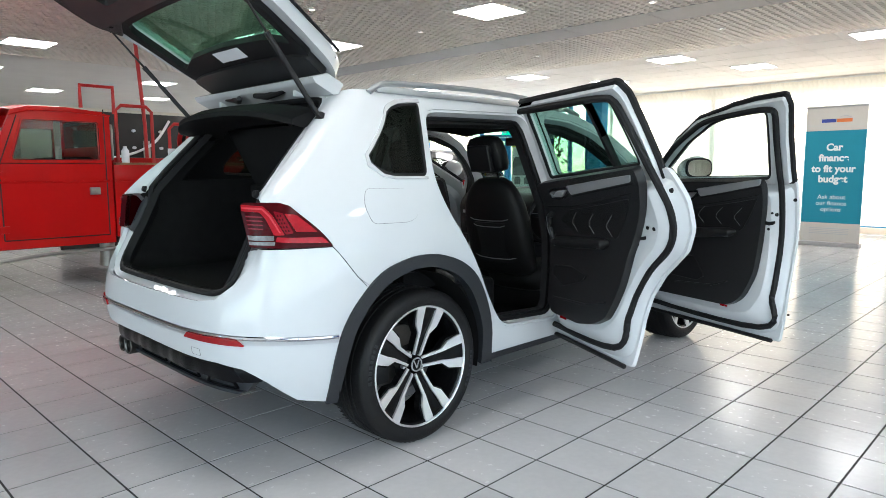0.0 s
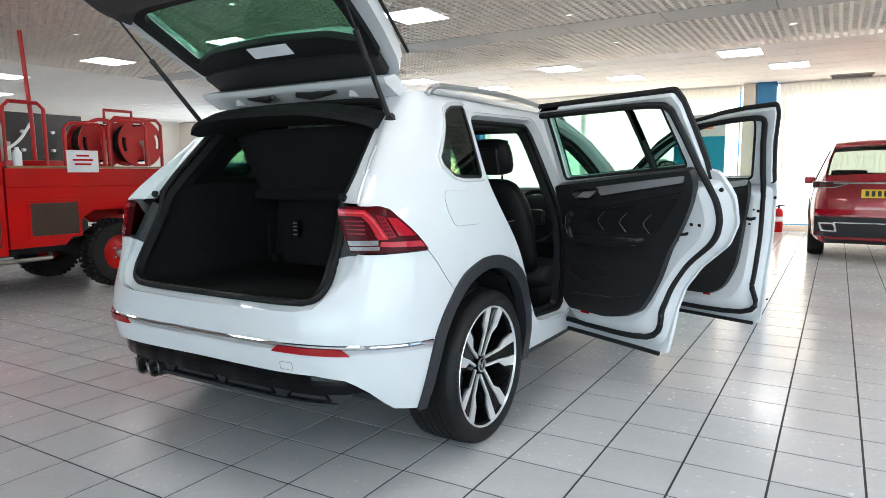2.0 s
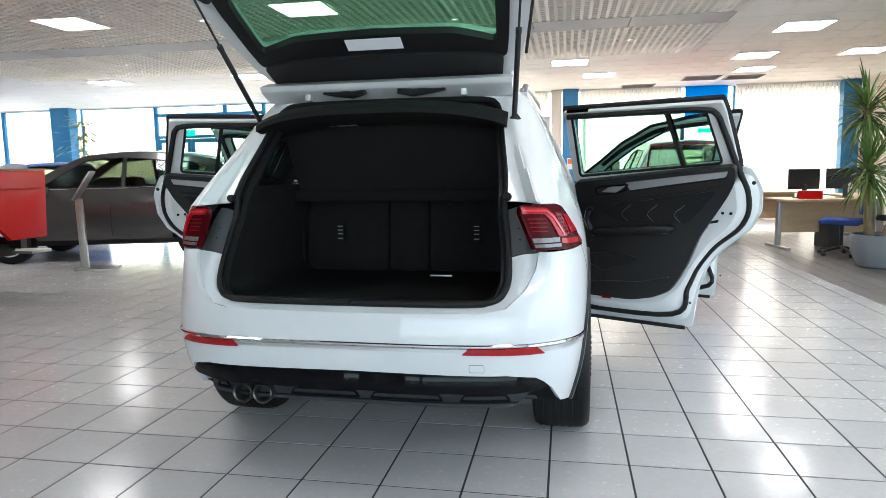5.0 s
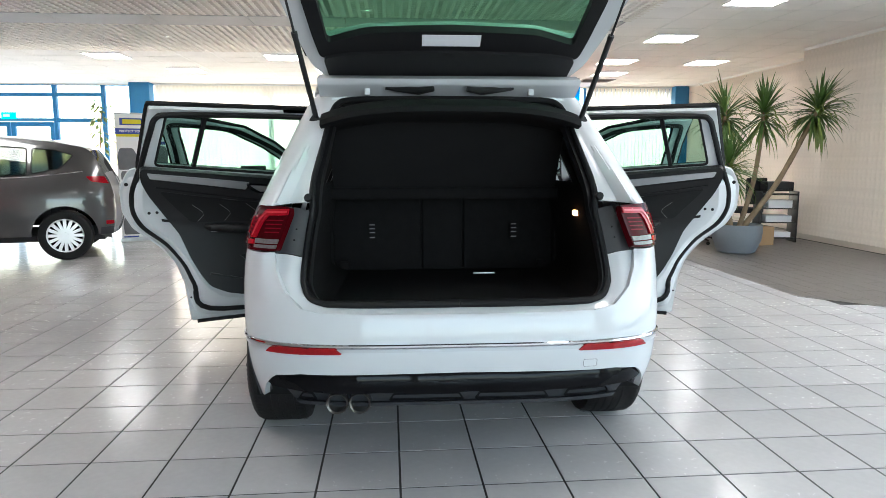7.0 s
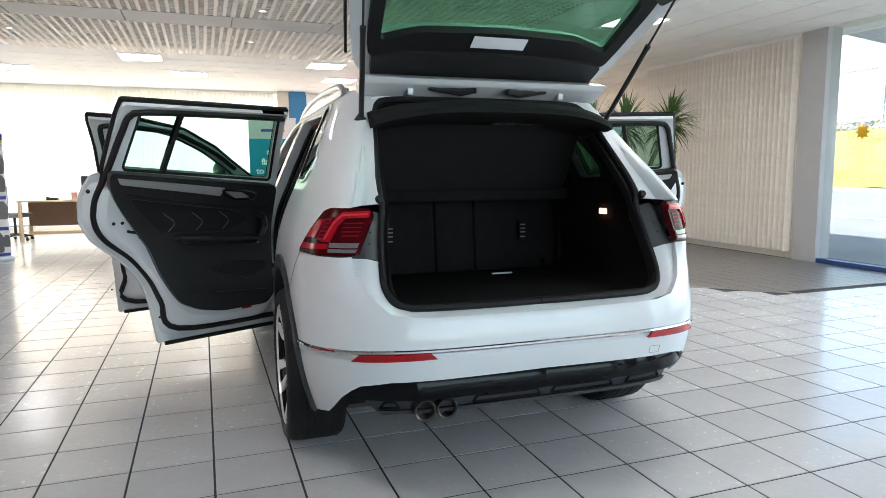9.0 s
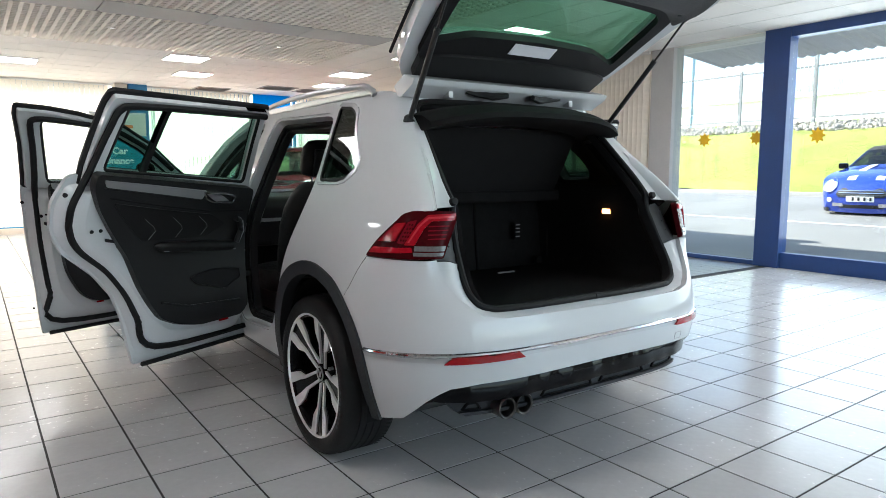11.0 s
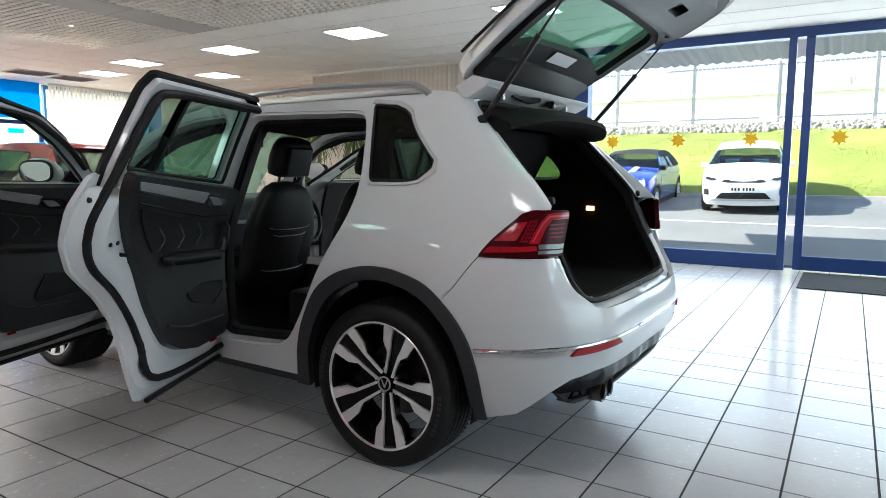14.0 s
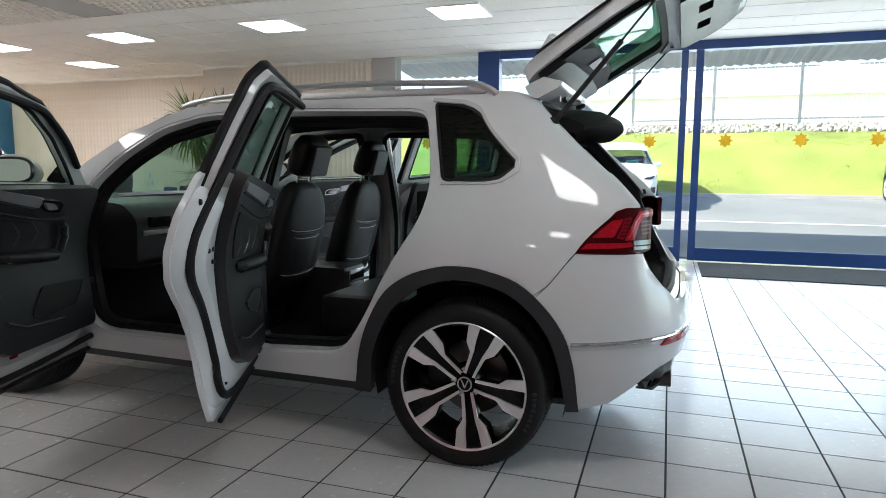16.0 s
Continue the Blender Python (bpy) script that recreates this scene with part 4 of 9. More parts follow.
part("lower_lip", panel(rounded([(-0.65, 0.352), (0.65, 0.352), (0.63, 0.338), (-0.63, 0.338)], 0.006), low_map, 0.055, 0.12, (), 0.05), M_CLAD, CAR, "matt black lower lip")
part("tow_cover", bead(rounded([(0.475, 0.502), (0.475, 0.532), (0.53, 0.530), (0.53, 0.500)], 0.006), rear_map, 0.0, 0.0008, 4), M_PRIMER, CAR)
for x in (-0.478, -0.391):
    ex = part("exhaust_tip", moved(lathe([(0.040, -0.20), (0.042, 0.0), (0.043, 0.012), (0.040, 0.017), (0.034, 0.012), (0.033, -0.05), (0.0, -0.05)], 28), Matrix.Translation((x, -0.812, 0.358)) @ pose(0, 0, 0, 88, 0, 0)), M_EXH, CAR, "round satin steel exhaust tip")
part("under_tray", box(-0.70, 0.70, -0.42, 3.2, 0.25, 0.28, 0.01), M_CLAD, CAR, "black underbody")
for sd in (1, -1):
    for y in (0, 2.681):
        wl = bmesh.new()
        rings = [[wl.verts.new((sd * x, y + r * math.cos(radians(a)), 0.36 + r * math.sin(radians(a)))) for a in range(-14, 195, 8)] for r, x in ((0.43, 0.872), (0.43, 0.62), (0.06, 0.60))]
        for A, B in zip(rings, rings[1:]):
            for k in range(len(A) - 1):
                wl.faces.new((A[k], A[k + 1], B[k + 1], B[k]))
        part("wheel_well", wl, M_LINER, CAR, "black wheel well liner")
# roof skin
def roof_z(x, y):
    zc = smooth_curve([-0.28, 0.0, 0.4, 0.9, 1.4, 1.8, 2.0], [1.603, 1.628, 1.648, 1.655, 1.638, 1.588, 1.545])(y)
    return zc - 0.038 * (abs(x) / 0.6) ** 2.6 - 0.02 * (abs(x) / 0.6) ** 8


def roof_map(x, y, d):
    return (x, y, roof_z(x, y) - d)


part("roof", panel([(-0.53, -0.225), (0.53, -0.225), (0.61, -0.1), (0.61, 1.3), (0.59, 1.62), (0.55, 1.86), (-0.55, 1.86), (-0.59, 1.62), (-0.61, 1.3), (-0.61, -0.1)], roof_map, 0.0, 0.02, [rounded([(-0.42, 0.3), (0.42, 0.3), (0.42, 1.45), (-0.42, 1.45)], 0.06)], 0.06), M_PAINT, CAR, "glossy white roof")
part("sunroof", panel(rounded([(-0.43, 0.29), (0.43, 0.29), (0.43, 1.46), (-0.43, 1.46)], 0.06), roof_map, -0.002, 0.012, (), 0.08), M_GLOSSK, CAR, "black glass sunroof")
part("headliner", panel([(-0.52, -0.20), (0.52, -0.20), (0.56, 1.3), (0.5, 1.8), (-0.5, 1.8), (-0.56, 1.3)], roof_map, 0.045, 0.06, (), 0.1), M_LINER, CAR, "black cloth headliner")
# windscreen, bonnet, nose
def screen_map(x, w, d):
    y0, z0, y1, z1 = 1.86, 1.575, 2.62, 1.10
    return (x * (1 + 0.12 * w), y0 + (y1 - y0) * w + 0.06 * math.sin(w * 3.14) - 0.05 * (x / 0.6) ** 2 - d * 0.5, z0 + (z1 - z0) * w + 0.02 * math.sin(w * 3.14) - 0.01 * (x / 0.6) ** 2 - d)


part("windscreen", panel([(-0.55, 0.0), (0.55, 0.0), (0.63, 1.0), (-0.63, 1.0)], screen_map, 0, 0.005, (), 0.12), M_GREENG, CAR, "curved windscreen").visible_shadow = False
def bonnet_map(x, y, d):
    return (x, y, smooth_curve([2.45, 2.8, 3.2, 3.5, 3.6], [1.12, 1.09, 1.02, 0.92, 0.80])(y) - 0.07 * (abs(x) / 0.75) ** 3 - d)


part("bonnet", panel([(-0.82, 2.42), (0.82, 2.42), (0.78, 3.2), (0.66, 3.52), (-0.66, 3.52), (-0.78, 3.2)], bonnet_map, 0, 0.02, (), 0.08), M_PAINT, CAR, "white bonnet")
part("front_bumper", box(-0.76, 0.76, 3.30, 3.56, 0.30, 0.86, 0.08, 3), M_PAINT, CAR, "white front bumper")
part("bulkhead", box(-0.8, 0.8, 2.3, 2.42, 0.28, 1.08, 0.02), M_LINER, CAR, "black bulkhead")
part("cabin_floor", box(-0.78, 0.78, 0.40, 2.35, 0.30, 0.345, 0.01), M_CARPET, CAR, "black carpeted floor")


# wheels
def wheel(sd, y):
    """A twin five-spoke alloy on a low tyre; x points outwards."""
    R, ro = 0.355, 0.277
    base = pose((0.917 if sd > 0 else 0.925) * sd, y, R, 0, 0, 0 if sd > 0 else 180)
    tyre = [(ro - 0.004, -0.005), (ro + 0.01, 0.006), (0.305, 0.012), (0.328, 0.010), (0.345, -0.002), (0.3535, -0.022), (R, -0.06), (R, -0.19), (0.3535, -0.222), (0.345, -0.24), (0.31, -0.25), (ro, -0.235)]
    w = part("wheel", moved(lathe(tyre, 72, "X"), base), M_TYRE, CAR, "black low profile tyre")
    for gx in (-0.078, -0.113, -0.148, -0.183):
        part("tread_rib", moved(lathe([(R - 0.004, gx - 0.0135), (R + 0.0035, gx - 0.012), (R + 0.0035, gx + 0.012), (R - 0.004, gx + 0.0135)], 72, "X"), base), M_TYRE, w)
    sip = Soup()
    for k in range(90):
        a = k * math.tau / 90
        c, s = math.cos(a), math.sin(a)
        for r0, x0, x1 in ((0.3595, -0.058, -0.018), (0.3595, -0.222, -0.203)):
            sip.quad((x0, c * r0 - s * 0.006, s * r0 + c * 0.006), (x1, c * (r0 - 0.004) - s * 0.006, s * (r0 - 0.004) + c * 0.006), (x1, c * (r0 - 0.004) + s * 0.006, s * (r0 - 0.004) - c * 0.006), (x0, c * r0 + s * 0.006, s * r0 - c * 0.006))
    sp = sip.done("tread_edge", M_TYRE, w)
    sp.data.transform(base)
    tagged(sp, "raised shoulder tread blocks", kind="stuff")
    part("rim_barrel", moved(lathe([(ro, 0.0), (0.262, -0.01), (0.255, -0.03), (0.252, -0.21), (ro, -0.235)], 64, "X"), base), M_RIMK, w, "gloss black rim barrel")
    part("rim_lip", moved(lathe([(ro + 0.002, -0.006), (ro + 0.003, 0.002), (ro, 0.005), (ro - 0.005, 0.003), (ro - 0.007, -0.006)], 72, "X"), base), M_ALLOY, w, "polished alloy rim lip")
    part("brake_disc", moved(lathe([(0.0, -0.16), (0.165, -0.16), (0.165, -0.18), (0.0, -0.18)], 40, "X"), base), M_EXH, w, "dark steel brake disc")
    part("caliper", moved(box(-0.18, -0.115, -0.20, -0.10, -0.08, 0.08, 0.02), base), M_BLACK, w, "black brake caliper")
    part("hub", moved(lathe([(0.085, -0.10), (0.072, -0.082), (0.045, -0.070), (0.0, -0.070)], 30, "X"), base), M_RIMK, w, "black wheel hub")
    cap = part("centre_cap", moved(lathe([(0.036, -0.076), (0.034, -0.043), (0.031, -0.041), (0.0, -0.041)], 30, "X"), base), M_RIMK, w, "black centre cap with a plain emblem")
    for k in range(5):
        a = 90 + 72 * k + 36 + (23 if sd > 0 else 12)
        m = base @ pose(0, 0, 0, a - 90, 0, 0)
        # dark spoke body, then two polished blades on it
        sb = [(-0.030, 0.045), (0.030, 0.045), (0.034, 0.14), (0.078, 0.185), (0.088, 0.26), (-0.088, 0.26), (-0.078, 0.185), (-0.034, 0.14)]
        sbm = slab(sb, -0.052, -0.016, "yz")
        for v in sbm.verts:
            v.co.x += -0.040 + 0.042 * min(max((math.hypot(v.co.y, v.co.z) - 0.05) / 0.21, 0), 1)
        part("spoke", moved(sbm, m), M_RIMK, w, "gloss black twin spoke", smooth=False)
        for s in (1, -1):
            bl = [(0.0145 * s, 0.042), (0.026 * s, 0.044), (0.035 * s, 0.148), (0.066 * s, 0.184), (0.085 * s, 0.262), (0.036 * s, 0.269), (0.030 * s, 0.205), (0.021 * s, 0.155)]
            b = slab(bl if s > 0 else bl[::-1], -0.014, -0.004, "yz")
            for v in b.verts:
                rr = math.hypot(v.co.y, v.co.z)
                v.co.x += -0.040 + 0.042 * min(max((rr - 0.05) / 0.21, 0), 1)
            part("polished_blade", moved(b, m), M_ALLOY, w, "polished alloy blade", smooth=False)
        part("lug_bolt", moved(cyl((-0.09, 0, 0.056), (-0.058, 0, 0.056), 0.011, seg=8), base @ pose(0, 0, 0, a - 54, 0, 0)), M_METAL, w)
    if y == 0:
        for k in range(8):
            for a0 in (62, 242):
                part("plain_bar", moved(box(0.010, 0.0142, -0.006 - 0.002 * (k % 3), 0.006, 0.306, 0.322), base @ pose(0, 0, 0, a0 + k * 4.2, 0, 0)), M_CLAD, w, smooth=False)
    ring = part("emblem", moved(lathe([(0.033, -0.042), (0.033, -0.037), (0.0275, -0.037), (0.0275, -0.042)], 30, "X"), base), M_SATIN, w, "silver emblem ring")
    part("emblem_bar", moved(join(slab([(-0.018, 0.018), (-0.013, 0.018), (0, -0.008), (0.013, 0.018), (0.018, 0.018), (0.002, -0.018), (-0.002, -0.018)], -0.042, -0.038, "yz")), base), M_SATIN, w, "silver emblem bar", smooth=False)
    return w


for sd in (1, -1):
    for y in (0, 2.681):
        wheel(sd, y)


# doors: built shut on the skin, then swung open about their hinges
RDOOR_LOW = rounded([(-1.15, 0.305), (-0.41, 0.305), (-0.385, 0.54), (-0.345, 0.66), (-0.262, 0.77), (-0.112, 0.897), (-0.058, 1.0), (-0.05, 1.13), (-0.065, 1.175), (-0.10, 1.245), (-0.16, 1.26), (-0.17, 1.21), (-1.135, 1.20)], 0.02)
RDOOR_WIN = rounded([(-1.135, 1.19), (-0.155, 1.205), (-0.158, 1.30), (-0.178, 1.43), (-0.207, 1.614), (-1.11, 1.616)], 0.008)
RDOOR_HOLE = rounded([(-1.088, 1.22), (-0.236, 1.285), (-0.300, 1.576), (-1.072, 1.580)], 0.025)
FDOOR_LOW = rounded([(-2.20, 0.305), (-1.15, 0.30), (-1.148, 0.54), (-1.135, 0.70), (-1.10, 1.02), (-1.072, 1.17), (-1.075, 1.215), (-1.12, 1.21), (-2.19, 1.165)], 0.02)
FDOOR_WIN = rounded([(-2.19, 1.16), (-1.085, 1.19), (-1.078, 1.25), (-1.045, 1.42), (-0.985, 1.618), (-1.153, 1.612), (-1.311, 1.596), (-1.578, 1.543), (-1.80, 1.432), (-1.98, 1.30)], 0.008)
FDOOR_HOLE = rounded([(-2.02, 1.195), (-1.195, 1.215), (-1.115, 1.545), (-1.135, 1.585), (-1.28, 1.568), (-1.50, 1.512), (-1.70, 1.418), (-1.88, 1.30)], 0.03)


RDOOR_RIM = [(-1.15, 0.305), (-0.41, 0.305), (-0.385, 0.54), (-0.345, 0.66), (-0.262, 0.77), (-0.112, 0.897), (-0.058, 1.0), (-0.05, 1.13), (-0.10, 1.235), (-1.135, 1.195)]
RDOOR_IN = [(-1.12, 0.40), (-0.60, 0.42), (-0.475, 0.54), (-0.415, 0.67), (-0.325, 0.81), (-0.21, 0.93), (-0.165, 1.03), (-0.165, 1.13), (-0.17, 1.21), (-1.12, 1.185)]
FDOOR_RIM = [(-2.20, 0.305), (-1.15, 0.30), (-1.148, 0.54), (-1.135, 0.70), (-1.10, 1.02), (-1.075, 1.195), (-2.19, 1.16)]
FDOOR_IN = [(-2.16, 0.41), (-1.33, 0.40), (-1.245, 0.55), (-1.225, 0.70), (-1.20, 1.0), (-1.16, 1.185), (-2.16, 1.15)]


def door_shell(rim, inner, f, d0, d1):
    """The pressed inner door: a slanted shut face from the skin's rim to the flat inner face."""
    def ring(poly):
        out = []
        for i in range(len(poly)):
            a, b, c = Vector(poly[i - 1]), Vector(poly[i]), Vector(poly[(i + 1) % len(poly)])
            s, e = b.lerp(a, 0.3), b.lerp(c, 0.3)
            for k in range(6):
                t = k / 5
                out.append(s * (1 - t) ** 2 + b * 2 * t * (1 - t) + e * t * t)
        return out
    A, B = ring(rim), ring(inner)
    bm = bmesh.new()
    rows = []
    for u, dd in ((0, 0.0), (0.12, 0.0), (0.3, 0.35), (0.55, 0.62), (0.8, 0.9), (1.0, 1.0)):
        rows.append([bm.verts.new(f(p.x + (q.x - p.x) * u, p.y + (q.y - p.y) * u, d0 + (d1 - d0) * dd)) for p, q in zip(A, B)])
    for P, Q in zip(rows, rows[1:]):
        for k in range(len(P)):
            bm.faces.new((P[k], P[(k + 1) % len(P)], Q[(k + 1) % len(P)], Q[k]))
    return join(bm, panel([(p.x, p.y) for p in B], f, d1 - 0.01, d1, (), 0.06))


def door(sd, front):
    f = on_skin(sd)
    low, win, hole = (FDOOR_LOW, FDOOR_WIN, FDOOR_HOLE) if front else (RDOOR_LOW, RDOOR_WIN, RDOOR_HOLE)
    hy = 2.19 if front else 1.14
    ang = (70 if front else 64.5)
    hinge = Vector((0.885 * sd, hy, 0))
    d = part("door", join(panel(low, f, 0.0, 0.02, (), 0.04), door_shell(FDOOR_RIM if front else RDOOR_RIM, FDOOR_IN if front else RDOOR_IN, f, 0.018, 0.105)), M_PAINT, CAR, "white car door swung wide open")
    d.matrix_basis = Matrix.Translation(hinge) @ pose(0, 0, 0, 0, 0, ang * sd) @ Matrix.Translation(-hinge)
    part("window_frame", panel(win, f, 0.004, 0.05, [hole], 0.03), M_PAINT, d, "white window frame")
    part("frame_edge", bead(win, f, 0.012, 0.017, 6), M_RUB, d, "black rubber frame edge")
    part("frame_edge", panel(win, f, -0.006, 0.003, [hole], 0.03), M_RUB, d, "black outer frame trim")
    part("glass_seal", bead(hole, f, 0.045, 0.009, 6), M_RUB, d, "black glass run seal")
    part("window_glass", panel(inset(hole, -0.008), f, 0.020, 0.024, (), 0.06), M_GREENG if not front else glass("clear_car_glass", (0.85, 0.93, 0.90)), d, "green tinted side glass" if not front else "clear side glass")
    if not front:
        part("window_bar", panel([(-0.455, 1.225), (-0.432, 1.225), (-0.505, 1.59), (-0.528, 1.59)], f, 0.01, 0.04, (), 0.05), M_RUB, d, "black window divider bar")
    # seal line and trim on the inner face
    if front:
        trim = rounded([(-2.12, 0.44), (-1.43, 0.445), (-1.345, 0.51), (-1.279, 0.65), (-1.234, 0.964), (-1.165, 1.238), (-2.08, 1.222)], 0.05)
    else:
        trim = rounded([(-1.09, 0.50), (-1.03, 0.438), (-0.75, 0.432), (-0.62, 0.462), (-0.52, 0.515), (-0.465, 0.60), (-0.42, 0.69), (-0.355, 0.87), (-0.275, 1.01), (-0.185, 1.165), (-0.150, 1.235), (-0.150, 1.306), (-0.5, 1.276), (-0.85, 1.243), (-1.085, 1.222), (-1.09, 0.75)], 0.03)
    rim, inn = (FDOOR_RIM, FDOOR_IN) if front else (RDOOR_RIM, RDOOR_IN)
    path = [tuple(Vector(p).lerp(Vector(q), 0.55)) for p, q in zip(rim[:-1], inn[:-1])]
    path += [(-1.113, 1.26), (-1.085, 1.42), (-1.055, 1.55), (-1.09, 1.592), (-1.30, 1.577), (-1.55, 1.522), (-1.78, 1.415), (-1.95, 1.30)] if front else [(-0.165, 1.30), (-0.205, 1.45), (-0.243, 1.565), (-0.30, 1.596), (-0.6, 1.604), (-1.08, 1.606)]
    part("door_seal", bead([(p.x, p.y) for p in spline([(a, b, 0) for a, b in path], 6)], f, 0.068, 0.016, 8, False), M_RUB, d, "black rubber door seal")
    tr = part("door_trim", panel(trim, f, 0.103, 0.145, (), 0.04), M_TRIM, d, "black door trim panel")
    x0, x1 = (-1.86, -1.32) if front else (-1.05, -0.40)
    L = x1 - x0
    # the strip falls towards the hinge, where the handle sits in a chrome bezel
    o = -1.02 if front else 0.0
    k = 0.80 if front else 1.0
    lay = lambda pts: [(o + v * k, z - (0.030 if front else 0.0)) for v, z in pts]
    part("silver_strip", panel(rounded(lay([(-0.185, 1.281), (-0.415, 1.258), (-0.757, 1.221), (-0.735, 1.180), (-0.41, 1.222), (-0.20, 1.250)]), 0.008), f, 0.14, 0.151, (), 0.03), M_SATIN, d, "satin silver trim strip")
    part("strip_line", bead(lay([(-0.19, 1.243), (-0.41, 1.214), (-0.735, 1.172)]), f, 0.147, 0.003, 5, False), M_RUB, d)
    bz = rounded(lay([(-0.735, 1.217), (-0.91, 1.205), (-0.955, 1.190), (-0.945, 1.152), (-0.81, 1.160), (-0.755, 1.182)]), 0.008)
    part("pull_handle", panel(bz, f, 0.14, 0.155, [inset(bz, 0.007)], 0.02), M_CHROME, d, "chrome handle surround")
    part("handle_lever", panel(rounded(lay([(-0.76, 1.203), (-0.86, 1.196), (-0.91, 1.172), (-0.82, 1.170)]), 0.008), f, 0.14, 0.160, (), 0.02), M_SATIN, d, "satin door opening lever")
    aw = 0.80
    part("armrest", tube([f(x0 + 0.06, 0.872, 0.150), f(x0 + 0.08, 0.874, 0.164), f(x0 + L * aw * 0.5, 0.890, 0.168), f(x0 + L * aw, 0.912, 0.160), f(x0 + L * aw + 0.03, 0.918, 0.145)], [0.016, 0.028, 0.030, 0.026, 0.010], 12), M_LEATHER, d, "black padded armrest")
    part("armrest_lip", bead([(x0 + 0.06, 0.846), (x0 + L * aw * 0.5, 0.862), (x0 + L * aw, 0.888)], f, 0.176, 0.0025, 5, False), M_SATIN, d, "thin bright armrest edge")
    part("grab_handle", bead([(x0 + 0.045, 0.89), (x0 + 0.02, 0.97), (x0 + 0.04, 1.045), (x0 + 0.07, 1.06)], f, 0.168, 0.016, 10, False), M_TRIM, d, "black pull bar")
    part("grab_edge", bead([(x0 + 0.035, 0.90), (x0 + 0.008, 0.97), (x0 + 0.028, 1.045)], f, 0.180, 0.0025, 5, False), M_SATIN, d, "thin bright pull bar edge")
    part("trim_pad", panel(rounded(lay([(-0.80, 0.945), (-0.93, 1.02), (-0.82, 1.09), (-0.25, 1.180), (-0.42, 0.957)]), 0.02), f, 0.14, 0.150, (), 0.03), M_LEATHER, d, "black padded trim insert")
    part("trim_line", bead(lay([(-1.04, 1.10), (-0.80, 1.112), (-0.23, 1.200)]), f, 0.146, 0.004, 5, False), M_RUB, d)
    for k in range(3):
        v = x0 + L * (0.36 + 0.24 * k)
        part("stitch_line", bead([(v + 0.075, 1.085), (v + 0.02, 1.035), (v + 0.01, 1.01), (v + 0.045, 0.96)], f, 0.151, 0.0013, 4, False), M_STITCH, d, "pale stitch line")
    pk = rounded([(-0.70, 0.708), (-0.745, 0.665), (-0.93, 0.612), (-1.04, 0.665), (-1.035, 0.72), (-0.85, 0.738)], 0.012) if not front else rounded([(x0 - 0.08, 0.58), (x0 - 0.14, 0.64), (x0 - 0.18, 0.70), (x0 + 0.16, 0.72), (x0 + 0.25, 0.60), (x0 + 0.20, 0.57)], 0.015)
    part("door_pocket", panel(pk, f, 0.140, 0.149, (), 0.03), M_RUB, d, "black door pocket recess")
    part("pocket_edge", bead(pk, f, 0.150, 0.0028, 5), M_TRIM, d, "moulded pocket edge")
    part("lower_ledge", bead([(x0 + 0.02, 0.535), (x0 + L * 0.55, 0.555), (x1 - 0.12, 0.60)], f, 0.148, 0.006, 6, False), M_TRIM, d)
    part("reflector", panel([(x0 + L * 0.72, 0.435), (x0 + L * 0.80, 0.435), (x0 + L * 0.80, 0.448), (x0 + L * 0.72, 0.448)] if front else [(-0.93, 0.425), (-0.87, 0.425), (-0.87, 0.438), (-0.93, 0.438)], f, 0.14, 0.148, (), 0.02), M_REFL, d, "small red door reflector")
    part("bottom_seal", bead([(-hy + 0.03, 0.302), (-1.18 if front else -0.44, 0.298)], f, 0.04, 0.012, 6, False), M_RUB, d, "black lower door seal")
    # latch and holes on the shut face
    if front:
        slot = [(-1.235, 0.968), (-1.235, 0.99), (-1.205, 0.986), (-1.175, 0.992), (-1.178, 0.972), (-1.205, 0.964)]
        holes = ((-1.074, 1.105, 0.010), (-1.183, 1.042, 0.006), (-1.157, 1.034, 0.010), (-1.215, 0.940, 0.009), (-1.12, 0.456, 0.006))
    else:
        slot = [(-0.345, 0.965), (-0.34, 0.985), (-0.30, 0.966), (-0.262, 0.976), (-0.265, 0.957), (-0.31, 0.948)]
        holes = ((-0.085, 1.18, 0.011), (-0.285, 1.012, 0.005), (-0.24, 1.02, 0.010), (-0.197, 1.018, 0.010), (-0.33, 0.925, 0.009), (-0.405, 0.45, 0.006))
    part("latch", panel(rounded(slot, 0.006), f, 0.098, 0.111, (), 0.02), M_RUB, d, "black door latch slot")
    for hv, hz, hr in holes:
        dep = 0.105 if hv < (-1.14 if front else -0.18) else (0.026 if hz < 0.6 else 0.052)
        part("bolt_hole", moved(lathe([(0.0, 0.004), (hr * 0.8, 0.004), (hr, -0.004)], 12), Matrix.Translation(f(hv, hz, dep)) @ pose(0, 0, 0, 0, -90 * sd, 0)), M_RUB, d)
    part("check_strap", moved(box(-0.012, 0.012, -0.16, 0.03, 0.66, 0.69, 0.004), Matrix.Translation((0.80 * sd, hy - 0.02, 0))), M_RUB, d, "black door check strap")
    if front:
        at = Matrix.Translation((0.905 * sd, 1.985, 1.235)) @ (pose(0, 0, 0) if sd > 0 else Matrix.Diagonal((-1, 1, 1, 1)))
        shell = bmesh.new()
        bmesh.ops.create_uvsphere(shell, u_segments=28, v_segments=16, radius=1.0)
        for v in shell.verts:
            p = v.co
            p.x, p.y, p.z = 0.125 * p.x * (1 - 0.12 * p.z), (0.105 if p.y > 0 else 0.03) * p.y, 0.078 * p.z + 0.012 * p.x
        shell.transform(Matrix.Translation((0.13, 0, 0.02)))
        part("door_mirror", moved(shell, at), M_PAINT, d, "white rounded door mirror housing")
